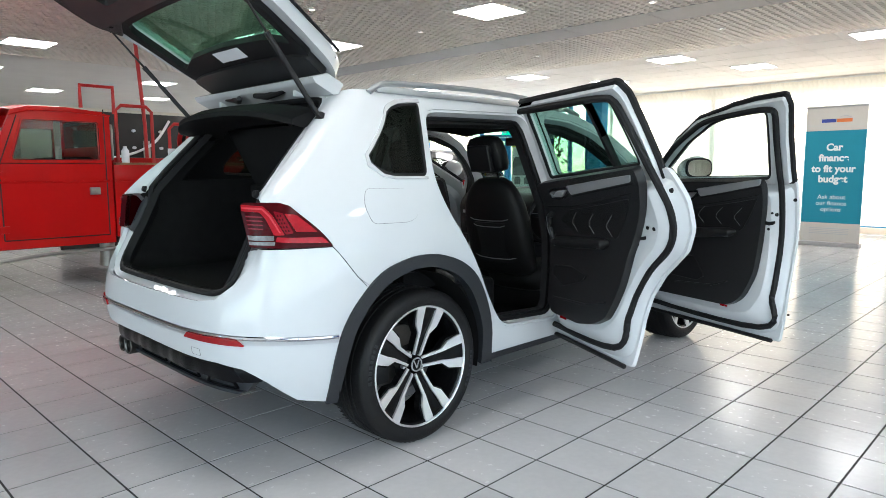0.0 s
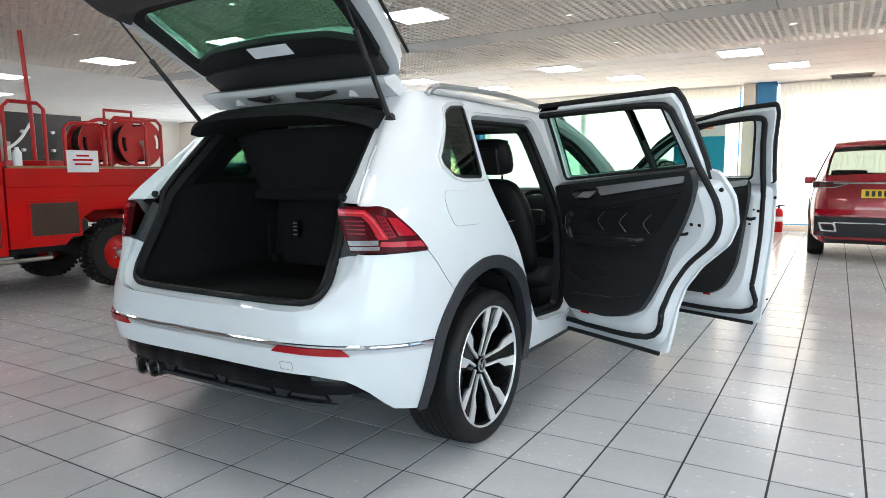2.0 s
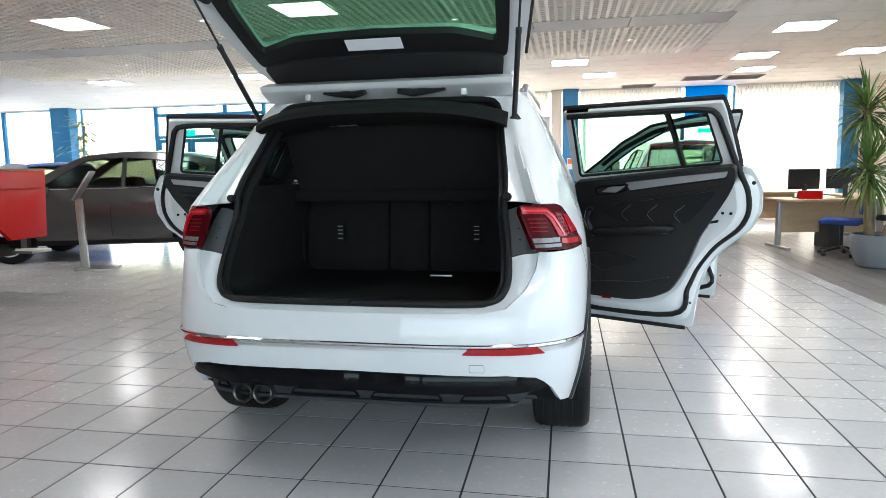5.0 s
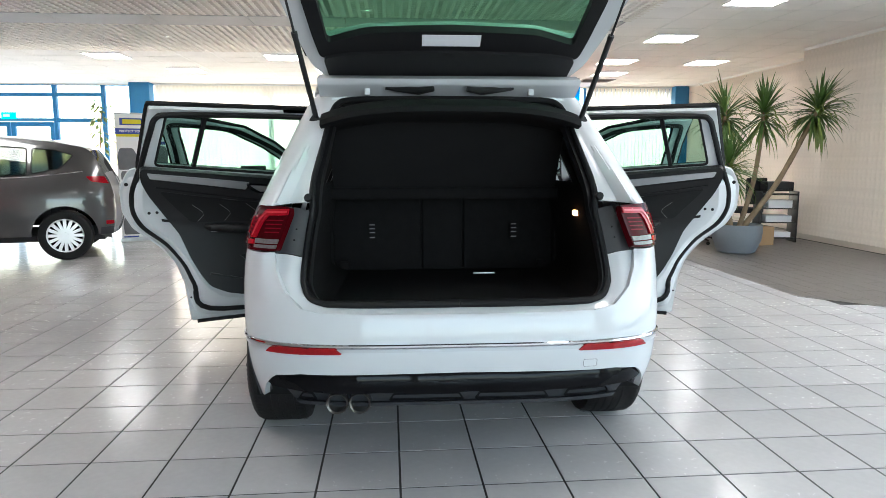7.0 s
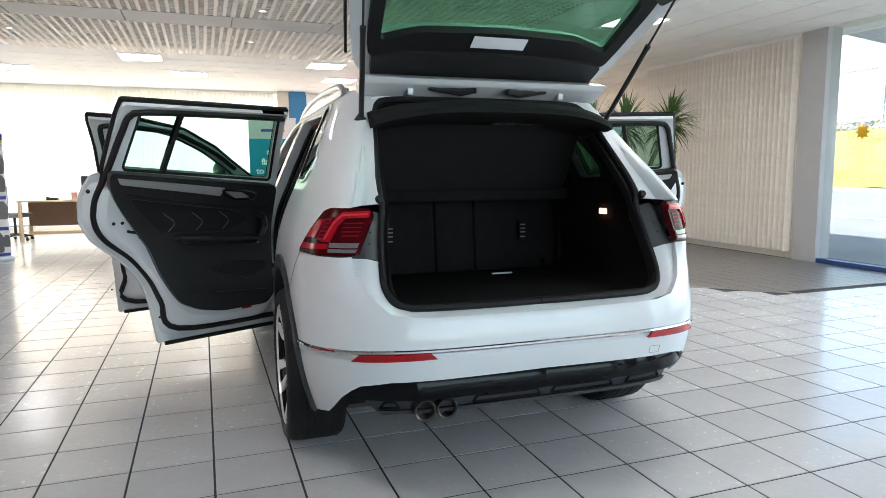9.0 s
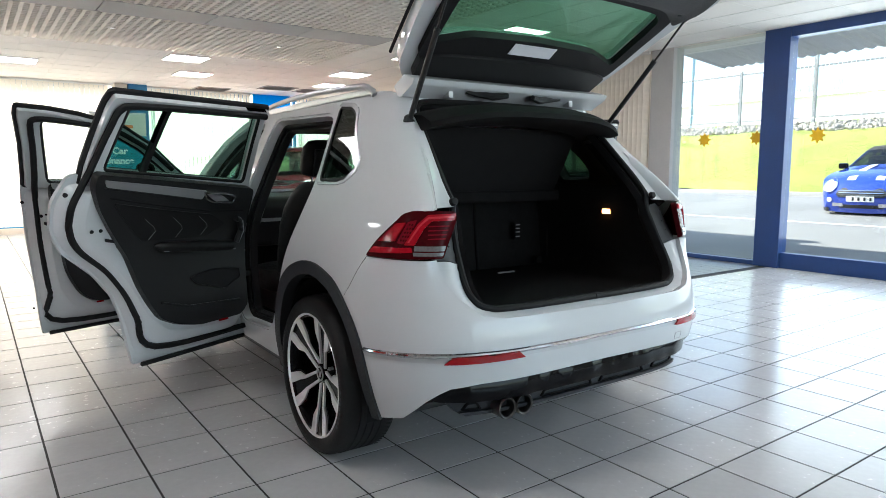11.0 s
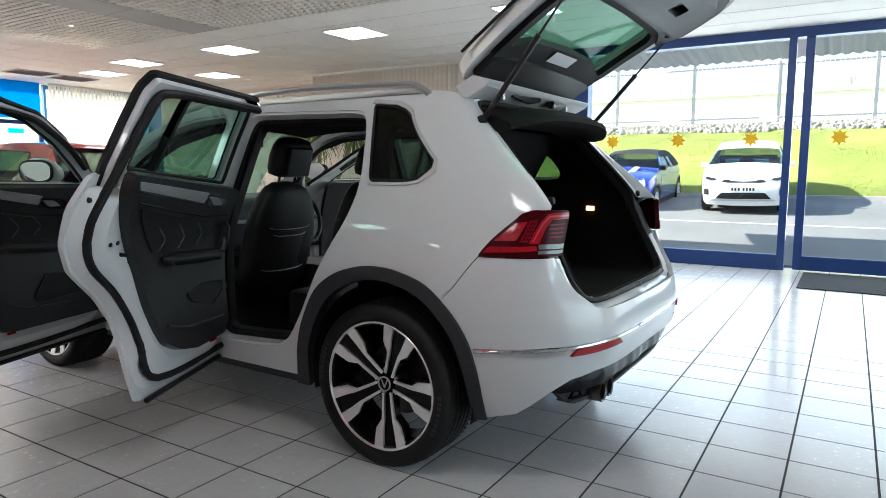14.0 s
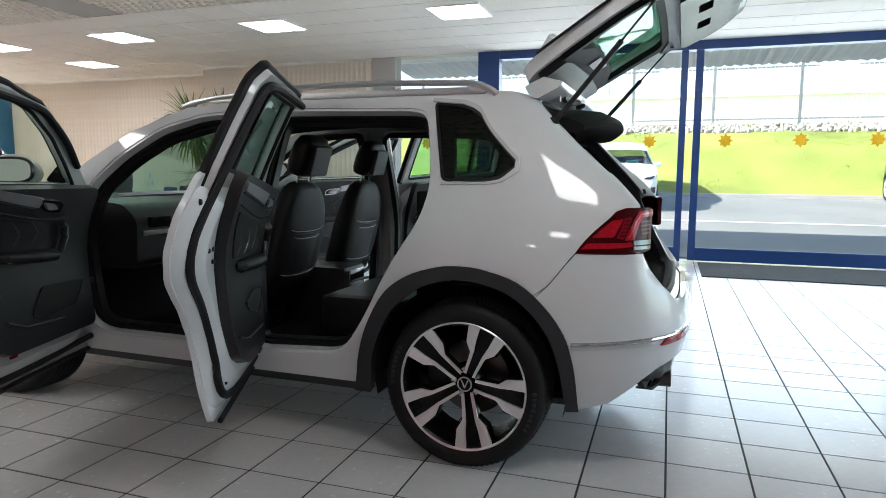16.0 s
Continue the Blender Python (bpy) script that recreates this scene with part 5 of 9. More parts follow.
        oval = [(0.13 + 0.112 * math.copysign(abs(math.cos(a)) ** 0.7, math.cos(a)), 0.02 + 0.066 * math.copysign(abs(math.sin(a)) ** 0.7, math.sin(a))) for a in np.linspace(0, math.tau, 29)[:-1]]
        part("mirror_rim", moved(slab(oval, -0.036, -0.026, "xz"), at), M_RUB, d, "black mirror rim")
        part("mirror_glass", moved(slab(inset(oval, 0.012), -0.038, -0.0345, "xz"), at), mat("mirror", (0.85, 0.86, 0.87), 0.02, 1.0, vary=0), d, "silvered mirror glass", smooth=False)
        part("mirror_foot", panel(rounded([(-2.08, 1.17), (-1.96, 1.18), (-2.02, 1.26)], 0.02), f, -0.06, 0.01, (), 0.03), M_GLOSSK, d, "black mirror foot")
    return d


for sd in (1, -1):
    for fr in (False, True):
        door(sd, fr)

# tailgate: built shut on the rear face, then swung up about its hinge
HY, HZ, OPEN = -0.225, 1.618, -87
tail_depth = smooth_curve([0.70, 0.85, 0.95, 1.05, 1.17, 1.265, 1.478, 1.60, 1.67, 1.72], [0.875, 0.82, 0.775, 0.73, 0.695, 0.640, 0.493, 0.405, 0.350, 0.30])


def tail_map(x, z, d):
    """The tailgate's face by width and height, as it lies when shut; d runs inwards."""
    return (x, -tail_depth(z) + 0.035 * (abs(x) / 0.69) ** 4 + d * 0.9, z - d * 0.43 * min(1, max(0, (z - 1.0) / 0.2)))


def mirrored(pts):
    return pts + [(-x, z) for x, z in reversed(pts)]


TG = rounded(mirrored([(0.0, 1.712), (0.50, 1.705), (0.555, 1.685), (0.612, 1.615), (0.655, 1.46), (0.69, 1.28), (0.715, 1.14), (0.705, 0.98), (0.66, 0.84), (0.56, 0.765), (0.0, 0.755)]), 0.04)
TGLASS = rounded(mirrored([(0.0, 1.475), (0.36, 1.485), (0.55, 1.52), (0.572, 1.30), (0.565, 1.19), (0.52, 1.165), (0.0, 1.155)]), 0.04)
TSWING = Matrix.Translation((0, HY, HZ)) @ pose(0, 0, 0, OPEN, 0, 0) @ Matrix.Translation((0, -HY, -HZ))
tg = part("tailgate", panel(TG, tail_map, -0.004, 0.055, [TGLASS], 0.04), M_PAINT, CAR, "white tailgate raised fully open")
tg.matrix_basis = TSWING
part("tailgate_glass", panel(inset(TGLASS, -0.01), tail_map, 0.022, 0.027, (), 0.08), M_REARG, tg, "green tinted tailgate glass")
band = rounded(mirrored([(0.0, 1.568), (0.45, 1.566), (0.565, 1.56), (0.585, 1.45), (0.605, 1.28), (0.60, 1.15), (0.0, 1.12)]), 0.03)
see = rounded(mirrored([(0.0, 1.438), (0.36, 1.450), (0.528, 1.490), (0.546, 1.30), (0.54, 1.225), (0.49, 1.198), (0.0, 1.190)]), 0.025)
part("glass_band", panel(band, tail_map, 0.050, 0.082, [see], 0.04), M_RUB, tg, "black frame round the glass")
part("upper_trim", panel(rounded(mirrored([(0.0, 1.668), (0.48, 1.664), (0.535, 1.655), (0.552, 1.55), (0.45, 1.540), (0.0, 1.533)]), 0.02), tail_map, 0.052, 0.096, (), 0.05), M_TRIM, tg, "dark grey upper tailgate trim")
part("tail_seam", bead([(x, 1.656 - 0.06 * abs(x) ** 3) for x in (-0.5, -0.3, 0, 0.3, 0.5)], tail_map, 0.097, 0.0012, 4, False), M_RUB, tg)
lower = rounded(mirrored([(0.0, 1.155), (0.50, 1.160), (0.585, 1.20), (0.625, 1.22), (0.668, 1.13), (0.655, 0.98), (0.61, 0.86), (0.51, 0.80), (0.0, 0.795)]), 0.03)
part("lower_trim", panel(lower, tail_map, 0.05, 0.090, (), 0.04), M_TRIM, tg, "dark grey moulded tailgate trim")
part("trim_step", panel(rounded([(-0.54, 1.09), (0.54, 1.09), (0.55, 0.95), (0.45, 0.84), (-0.45, 0.84), (-0.55, 0.95)], 0.05), tail_map, 0.085, 0.135, [rounded([(-0.26, 0.93), (-0.26, 0.99), (-0.10, 0.99), (-0.10, 0.93)], 0.015), rounded([(0.26, 0.93), (0.10, 0.93), (0.10, 0.99), (0.26, 0.99)], 0.015)], 0.04), M_TRIM, tg, "dark grey moulded trim centre")
part("latch", panel(rounded([(-0.05, 0.80), (0.05, 0.80), (0.05, 0.85), (-0.05, 0.85)], 0.01), tail_map, 0.10, 0.135, (), 0.03), M_BLACK, tg, "black tailgate latch")
lip = slab([(-0.335, 1.676), (-0.318, 1.652), (-0.225, 1.607), (-0.195, 1.612), (-0.165, 1.660), (-0.25, 1.70)], -0.585, 0.585, "yz", 0.008)
for v in lip.verts:
    v.co.z -= 0.03 * (abs(v.co.x) / 0.585) ** 6
part("tailgate_lip", moved(lip, TSWING.inverted()), M_PAINT, tg, "white folded edge of the tailgate")
for sx in (-1, 1):
    part("edge_seal", bead([(sx * 0.638, 1.62), (sx * 0.668, 1.46), (sx * 0.700, 1.28), (sx * 0.722, 1.16)], tail_map, -0.004, 0.007, 6, False), M_RUB, tg, "black rubber edge strip")
    part("trim_socket", moved(lathe([(0.0, 0.006), (0.010, 0.006), (0.012, 0.0)], 12), Matrix.Translation(tail_map(sx * 0.59, 1.14, 0.092)) @ pose(0, 0, 0, -90, 0, 0)), M_RUB, tg)
part("window_note", panel([(-0.127, 1.452), (0.123, 1.452), (0.123, 1.506), (-0.127, 1.506)], tail_map, 0.086, 0.088, (), 0.1), M_PAPER, tg, "pale paper strip on the glass", smooth=False)
sp = [(-0.33, 1.682), (-0.39, 1.662), (-0.480, 1.612), (-0.486, 1.598), (-0.468, 1.565), (-0.44, 1.535), (-0.37, 1.63)]
spb = bmesh.new()
rings = []
for k in range(25):
    x = -0.585 + 1.17 * k / 24
    q = (abs(x) / 0.585) ** 8
    rings.append([spb.verts.new((x * 1.02, y + (-0.37 - y) * 0.35 * q, z - 0.025 * (abs(x) / 0.585) ** 3 + (1.62 - z) * 0.35 * q)) for y, z in sp])
for A, B in zip(rings, rings[1:]):
    for i in range(len(sp)):
        spb.faces.new((A[i], A[(i + 1) % len(sp)], B[(i + 1) % len(sp)], B[i]))
spb.faces.new(rings[0])
spb.faces.new(rings[-1][::-1])
part("roof_spoiler", spb, M_PAINT, tg, "white roof spoiler", angle=60)
part("wiper", moved(join(tube([(-0.02, 0, 0), (0.3, 0.01, 0.0)], 0.008, 6)), Matrix.Translation(tail_map(-0.15, 1.16, -0.02))), M_BLACK, tg, "black rear wiper")
for x in (-0.368, 0.368):
    part("hinge", moved(join(box(-0.035, 0.035, -0.03, 0.02, -0.008, 0.008, 0.004), box(-0.012, 0.012, -0.025, 0.02, -0.045, 0.0, 0.004)), Matrix.Translation((x, -0.265, 1.628))), M_PAINT, CAR, "white tailgate hinge")
    s = 1 if x > 0 else -1
    part("hinge_arm", tube([(x * 0.15 + s * 0.02, -0.33, 1.606), (x * 0.38, -0.30, 1.600), (x * 0.62, -0.285, 1.612), (x * 0.78, -0.29, 1.618)], [0.012, 0.018, 0.016, 0.012], 8), M_BLACK, CAR, "black wiper linkage arm")
part("roof_end", panel(rounded([(-0.52, 1.582), (0.52, 1.582), (0.50, 1.612), (-0.50, 1.612)], 0.01), rear_map, 0.01, 0.05, (), 0.05), M_PAINT, CAR, "white painted roof end")
# boot and cabin
lin = bmesh.new()
for sd in (1, -1):
    f = on_skin(sd)
    rows = []
    for v, z in [q for a, b in zip(clipv(BOOT), clipv(BOOT)[1:]) for q in dense([a, b], 0.05)[:max(1, int(math.hypot(b[0] - a[0], b[1] - a[1]) / 0.05))]] + [clipv(BOOT)[-1]]:
        p = Vector(sunk(f)(v, z, 0.02))
        rows.append([lin.verts.new(p), lin.verts.new((p.x - sd * 0.012 * (abs(p.x) > 0.4), p.y + 0.12, p.z - (0.02 if z < 0.9 else 0))), lin.verts.new((p.x * 0.97, max(p.y + 0.7, 0.16), p.z - (0.02 if z < 0.9 else -0.0)))])
    for A, B in zip(rows, rows[1:]):
        for k in range(2):
            lin.faces.new((A[k], A[k + 1], B[k + 1], B[k]))
# cut away the lining where the quarter windows are
for fc in [q for q in lin.faces if 1.20 < q.calc_center_median().z < 1.56 and q.calc_center_median().y > -0.30 and abs(q.calc_center_median().x) > 0.3]:
    lin.faces.remove(fc)
part("boot_lining", lin, M_CARPET, CAR, "black boot lining", smooth=True)
for sd in (1, -1):
    f = on_skin(sd)
    part("boot_side_trim", panel([(0.50, 0.75), (-0.14, 0.75), (-0.14, 1.16), (0.50, 1.16)], f, 0.20, 0.24, (), 0.08), M_TRIM, CAR, "black boot side trim")
    part("pillar_lining", panel([(0.62, 1.14), (0.52, 1.56), (-0.26, 1.58), (-0.20, 1.14)], f, 0.05, 0.09, [rounded([(-0.14, 1.50), (0.0, 1.455), (0.15, 1.37), (0.20, 1.305), (0.16, 1.255), (-0.10, 1.245)], 0.03)], 0.04), M_TRIM, CAR, "black rear pillar trim")
    part("boot_grille", box(sd * 0.60 - 0.006, sd * 0.60 + 0.006, -0.42, -0.22, 1.00, 1.08, 0.004), M_BLACK, CAR, "black storage net frame")
part("boot_floor", box(-0.56, 0.56, -0.80, 0.14, 0.700, 0.722, 0.008), M_CARPET, CAR, "black boot floor mat")
part("floor_handle", box(0.14, 0.25, -0.02, -0.005, 0.722, 0.729, 0.002), M_METAL, CAR, "satin floor handle")
part("sill_plate", panel(rounded([(-0.50, 0.735), (0.50, 0.735), (0.50, 0.752), (-0.50, 0.752)], 0.006), rear_map, 0.085, 0.16, (), 0.05), M_TRIM, CAR, "black sill cover")
for x0, x1 in ((-0.58, -0.12), (-0.115, 0.10), (0.105, 0.58)):
    part("rear_backrest", moved(box(x0, x1, -0.05, 0.06, 0.0, 0.42, 0.02, 3), Matrix.Translation((0, 0.17, 0.72)) @ pose(0, 0, 0, -6, 0, 0)), M_CARPET, CAR, "black carpeted seat back")
# added filler blocks keep light from showing past the seat back's ends
for sd in (1, -1):
    part("seat_bolster", box(sd * 0.57, sd * 0.70, 0.08, 0.30, 0.66, 1.17, 0.015), M_CARPET, CAR, "black filler block closing the light gap beside the seat back")
for x in (-0.372, 0.361):
    for dz in (0.965, 0.945, 0.925, 0.900):
        part("plain_bar", box(x - 0.014, x + 0.014, 0.088, 0.0925, dz - 0.0025, dz + 0.0025, 0.0005), M_STITCH, CAR)
    part("isofix_label", box(x - 0.018, x + 0.018, 0.092, 0.097, 0.885, 0.98, 0.001), M_CARPET, CAR, "small printed anchor label")
for x in (-0.515, 0.50):
    part("lashing_eye", box(x - 0.02, x + 0.02, 0.06, 0.09, 0.74, 0.78, 0.005), M_CARPET, CAR, "steel lashing eye")
part("cover_cassette", box(-0.60, 0.60, -0.02, 0.08, 1.10, 1.16, 0.025, 3), M_CARPET, CAR, "black luggage cover roller")
part("luggage_cover", panel(rounded([(-0.555, 1.135), (0.555, 1.135), (0.56, 1.47), (-0.56, 1.47)], 0.015), lambda x, z, d: (x, 0.02 - 0.16 * (z - 1.165) / 0.3 - d, z), 0, 0.012, (), 0.08), M_LINER, CAR, "black luggage cover pulled upright")
vis = bmesh.new()
prof = [(-0.27, 1.555), (-0.36, 1.56), (-0.46, 1.548), (-0.525, 1.518), (-0.53, 1.495), (-0.48, 1.485), (-0.38, 1.49), (-0.27, 1.47)]
rings = []
for k in range(25):
    x = -0.565 + 1.13 * k / 24
    q = abs(x) / 0.565
    rings.append([vis.verts.new((x, y + 0.10 * q ** 4, z - 0.055 * q ** 3)) for y, z in prof])
for A, B in zip(rings, rings[1:]):
    for i in range(len(prof)):
        vis.faces.new((A[i], A[(i + 1) % len(prof)], B[(i + 1) % len(prof)], B[i]))
vis.faces.new(rings[0])
vis.faces.new(rings[-1][::-1])
part("cover_rear_edge", vis, M_LINER, CAR, "black moulded rear edge of the luggage cover")
part("boot_lamp", box(0.555, 0.575, -0.39, -0.345, 1.045, 1.07, 0.004), M_BOOTL, CAR, "small warm boot lamp switched on")


def loft(rows, n=28, power=3.0):
    """A padded solid from rows of (z, y, half width, half depth), each a rounded oblong."""
    bm = bmesh.new()
    rings = []
    for z, y, a, b in rows:
        ring = []
        for k in range(n):
            t = k * math.tau / n
            c, q = math.cos(t), math.sin(t)
            ring.append(bm.verts.new((a * math.copysign(abs(c) ** (2 / power), c), y + b * math.copysign(abs(q) ** (2 / power), q), z)))
        rings.append(ring)
    for A, B in zip(rings, rings[1:]):
        for k in range(n):
            bm.faces.new((A[k], A[(k + 1) % n], B[(k + 1) % n], B[k]))
    bm.faces.new(rings[0][::-1])
    bm.faces.new(rings[-1])
    return bm


def front_seat(x):
    m = Matrix.Translation((x, 1.30, 0.05))
    tilt = m @ Matrix.Translation((0, -0.05, 0.55)) @ pose(0, 0, 0, 16, 0, 0)
    back = loft([(0.0, 0, 0.20, 0.05), (0.03, 0, 0.235, 0.075), (0.18, -0.005, 0.245, 0.082), (0.34, -0.005, 0.245, 0.080), (0.45, 0, 0.225, 0.074), (0.53, 0.005, 0.19, 0.066), (0.585, 0.012, 0.145, 0.054), (0.61, 0.016, 0.10, 0.038), (0.618, 0.018, 0.05, 0.02)], 36)
    s = part("front_backrest", moved(back, tilt), M_LEATHER, CAR, "black leather front seat back", angle=60)
    head = loft([(0.655, 0.02, 0.09, 0.03), (0.665, 0.02, 0.125, 0.050), (0.70, 0.018, 0.138, 0.062), (0.77, 0.014, 0.140, 0.064), (0.83, 0.012, 0.130, 0.056), (0.865, 0.012, 0.105, 0.040), (0.876, 0.012, 0.06, 0.02)], 32)
    part("headrest", moved(head, tilt), M_LEATHER, s, "black leather headrest", angle=60)
    part("headrest_shell", moved(box(-0.085, 0.085, -0.068, -0.03, 0.675, 0.835, 0.014, 3), tilt), M_TRIM, s, "dark grey headrest back shell")
    for dx in (-0.06, 0.06):
        part("headrest_post", moved(cyl((dx, 0.015, 0.58), (dx, 0.015, 0.68), 0.007, seg=8), tilt), M_CHROME, s, "chrome headrest post")
    part("seat_pocket", moved(panel(rounded([(-0.17, 0.10), (0.17, 0.10), (0.15, 0.36), (-0.15, 0.36)], 0.03), lambda a, z, d: (a, -0.094 + d + 0.9 * a * a, z), 0, 0.03, (), 0.05), tilt), M_TRIM, s, "black seat back panel")
    for zz, w in ((0.375, 0.155), (0.335, 0.125), (0.125, 0.165)):
        part("seam", moved(tube([(w * k / 4, -0.096 + 0.9 * (w * k / 4) ** 2, zz + 0.008 * (abs(k) == 4)) for k in range(-4, 5)], 0.0028, 5), tilt), M_SATIN, s, "thin bright seam")
    part("cushion", moved(loft([(0.43, 0.22, 0.22, 0.22), (0.45, 0.22, 0.25, 0.26), (0.52, 0.22, 0.26, 0.27), (0.575, 0.22, 0.25, 0.25), (0.59, 0.22, 0.20, 0.20)], 32), m), M_LEATHER, s, "black leather seat cushion", angle=60)
    part("seat_base", moved(box(-0.20, 0.20, 0.05, 0.42, 0.296, 0.45, 0.02), m), M_BLACK, s, "black seat base")
    return s


for x in (-0.37, 0.37):
    front_seat(x)
part("rear_bench", box(-0.62, 0.62, 0.34, 0.86, 0.44, 0.64, 0.06, 4), M_LEATHER, CAR, "black leather rear bench cushion")
part("rear_seat_front", box(-0.60, 0.60, 0.20, 0.34, 0.66, 1.12, 0.04, 3), M_LEATHER, CAR, "black leather rear seat back")
con = part("centre_console", box(-0.13, 0.13, 0.98, 2.05, 0.345, 0.70, 0.03), M_TRIM, CAR, "black centre console")
part("rear_vent", box(-0.09, 0.09, 0.965, 0.985, 0.62, 0.68, 0.004), M_CHROME, con, "chrome framed rear air vent")
part("rear_control", box(-0.07, 0.07, 0.965, 0.985, 0.54, 0.60, 0.004), M_SATIN, con, "silver rear climate panel")
part("dashboard", slab(rounded([(1.95, 0.72), (1.93, 0.98), (2.02, 1.07), (2.35, 1.10), (2.38, 0.70)], 0.05), -0.70, 0.70, "yz", 0.02), M_TRIM, CAR, "black dashboard")
part("dash_strip", box(-0.66, 0.66, 1.925, 1.945, 0.90, 0.925, 0.004), M_SATIN, CAR, "satin dash strip")
part("air_vent", box(-0.62, -0.46, 1.915, 1.94, 0.94, 1.00, 0.008), M_GLOSSK, CAR, "framed dash air vent")
st = part("steering_wheel", tube([(0.37 + 0.185 * math.cos(k * math.tau / 28), 1.72 + 0.06 * math.sin(k * math.tau / 28), 0.93 + 0.175 * math.sin(k * math.tau / 28)) for k in range(28)], 0.016, 8, True), M_LEATHER, CAR, "black leather steering wheel")
part("wheel_boss", join(box(0.30, 0.44, 1.71, 1.76, 0.87, 0.98, 0.03), box(0.20, 0.54, 1.715, 1.735, 0.915, 0.94, 0.006)), M_TRIM, st, "black steering wheel boss")
part("rear_view_mirror", box(-0.11, 0.11, 1.80, 1.83, 1.42, 1.48, 0.012), M_BLACK, CAR, "black rear-view mirror")
# ---- other cars ----
M_DGLASS = glass("dark_car_glass", (0.42, 0.47, 0.45))
M_CGLASS = glass("car_screen_glass", (0.55, 0.62, 0.60))
M_DARKIN = mat("dark_interior", (0.02, 0.02, 0.022), 0.7, vary=0.2)
M_PLATE_Y = mat("yellow_plate", (0.75, 0.52, 0.02), 0.5, vary=0.05)
M_PLATE_W = mat("white_plate", (0.75, 0.75, 0.75), 0.5, vary=0.05)
M_BAR = mat("black_marks", (0.01, 0.01, 0.01), 0.5, vary=0.1)
M_LENS = mat("headlamp", (0.7, 0.72, 0.75), 0.08, 0.3, vary=0.2, scale=20, coat=1.0)


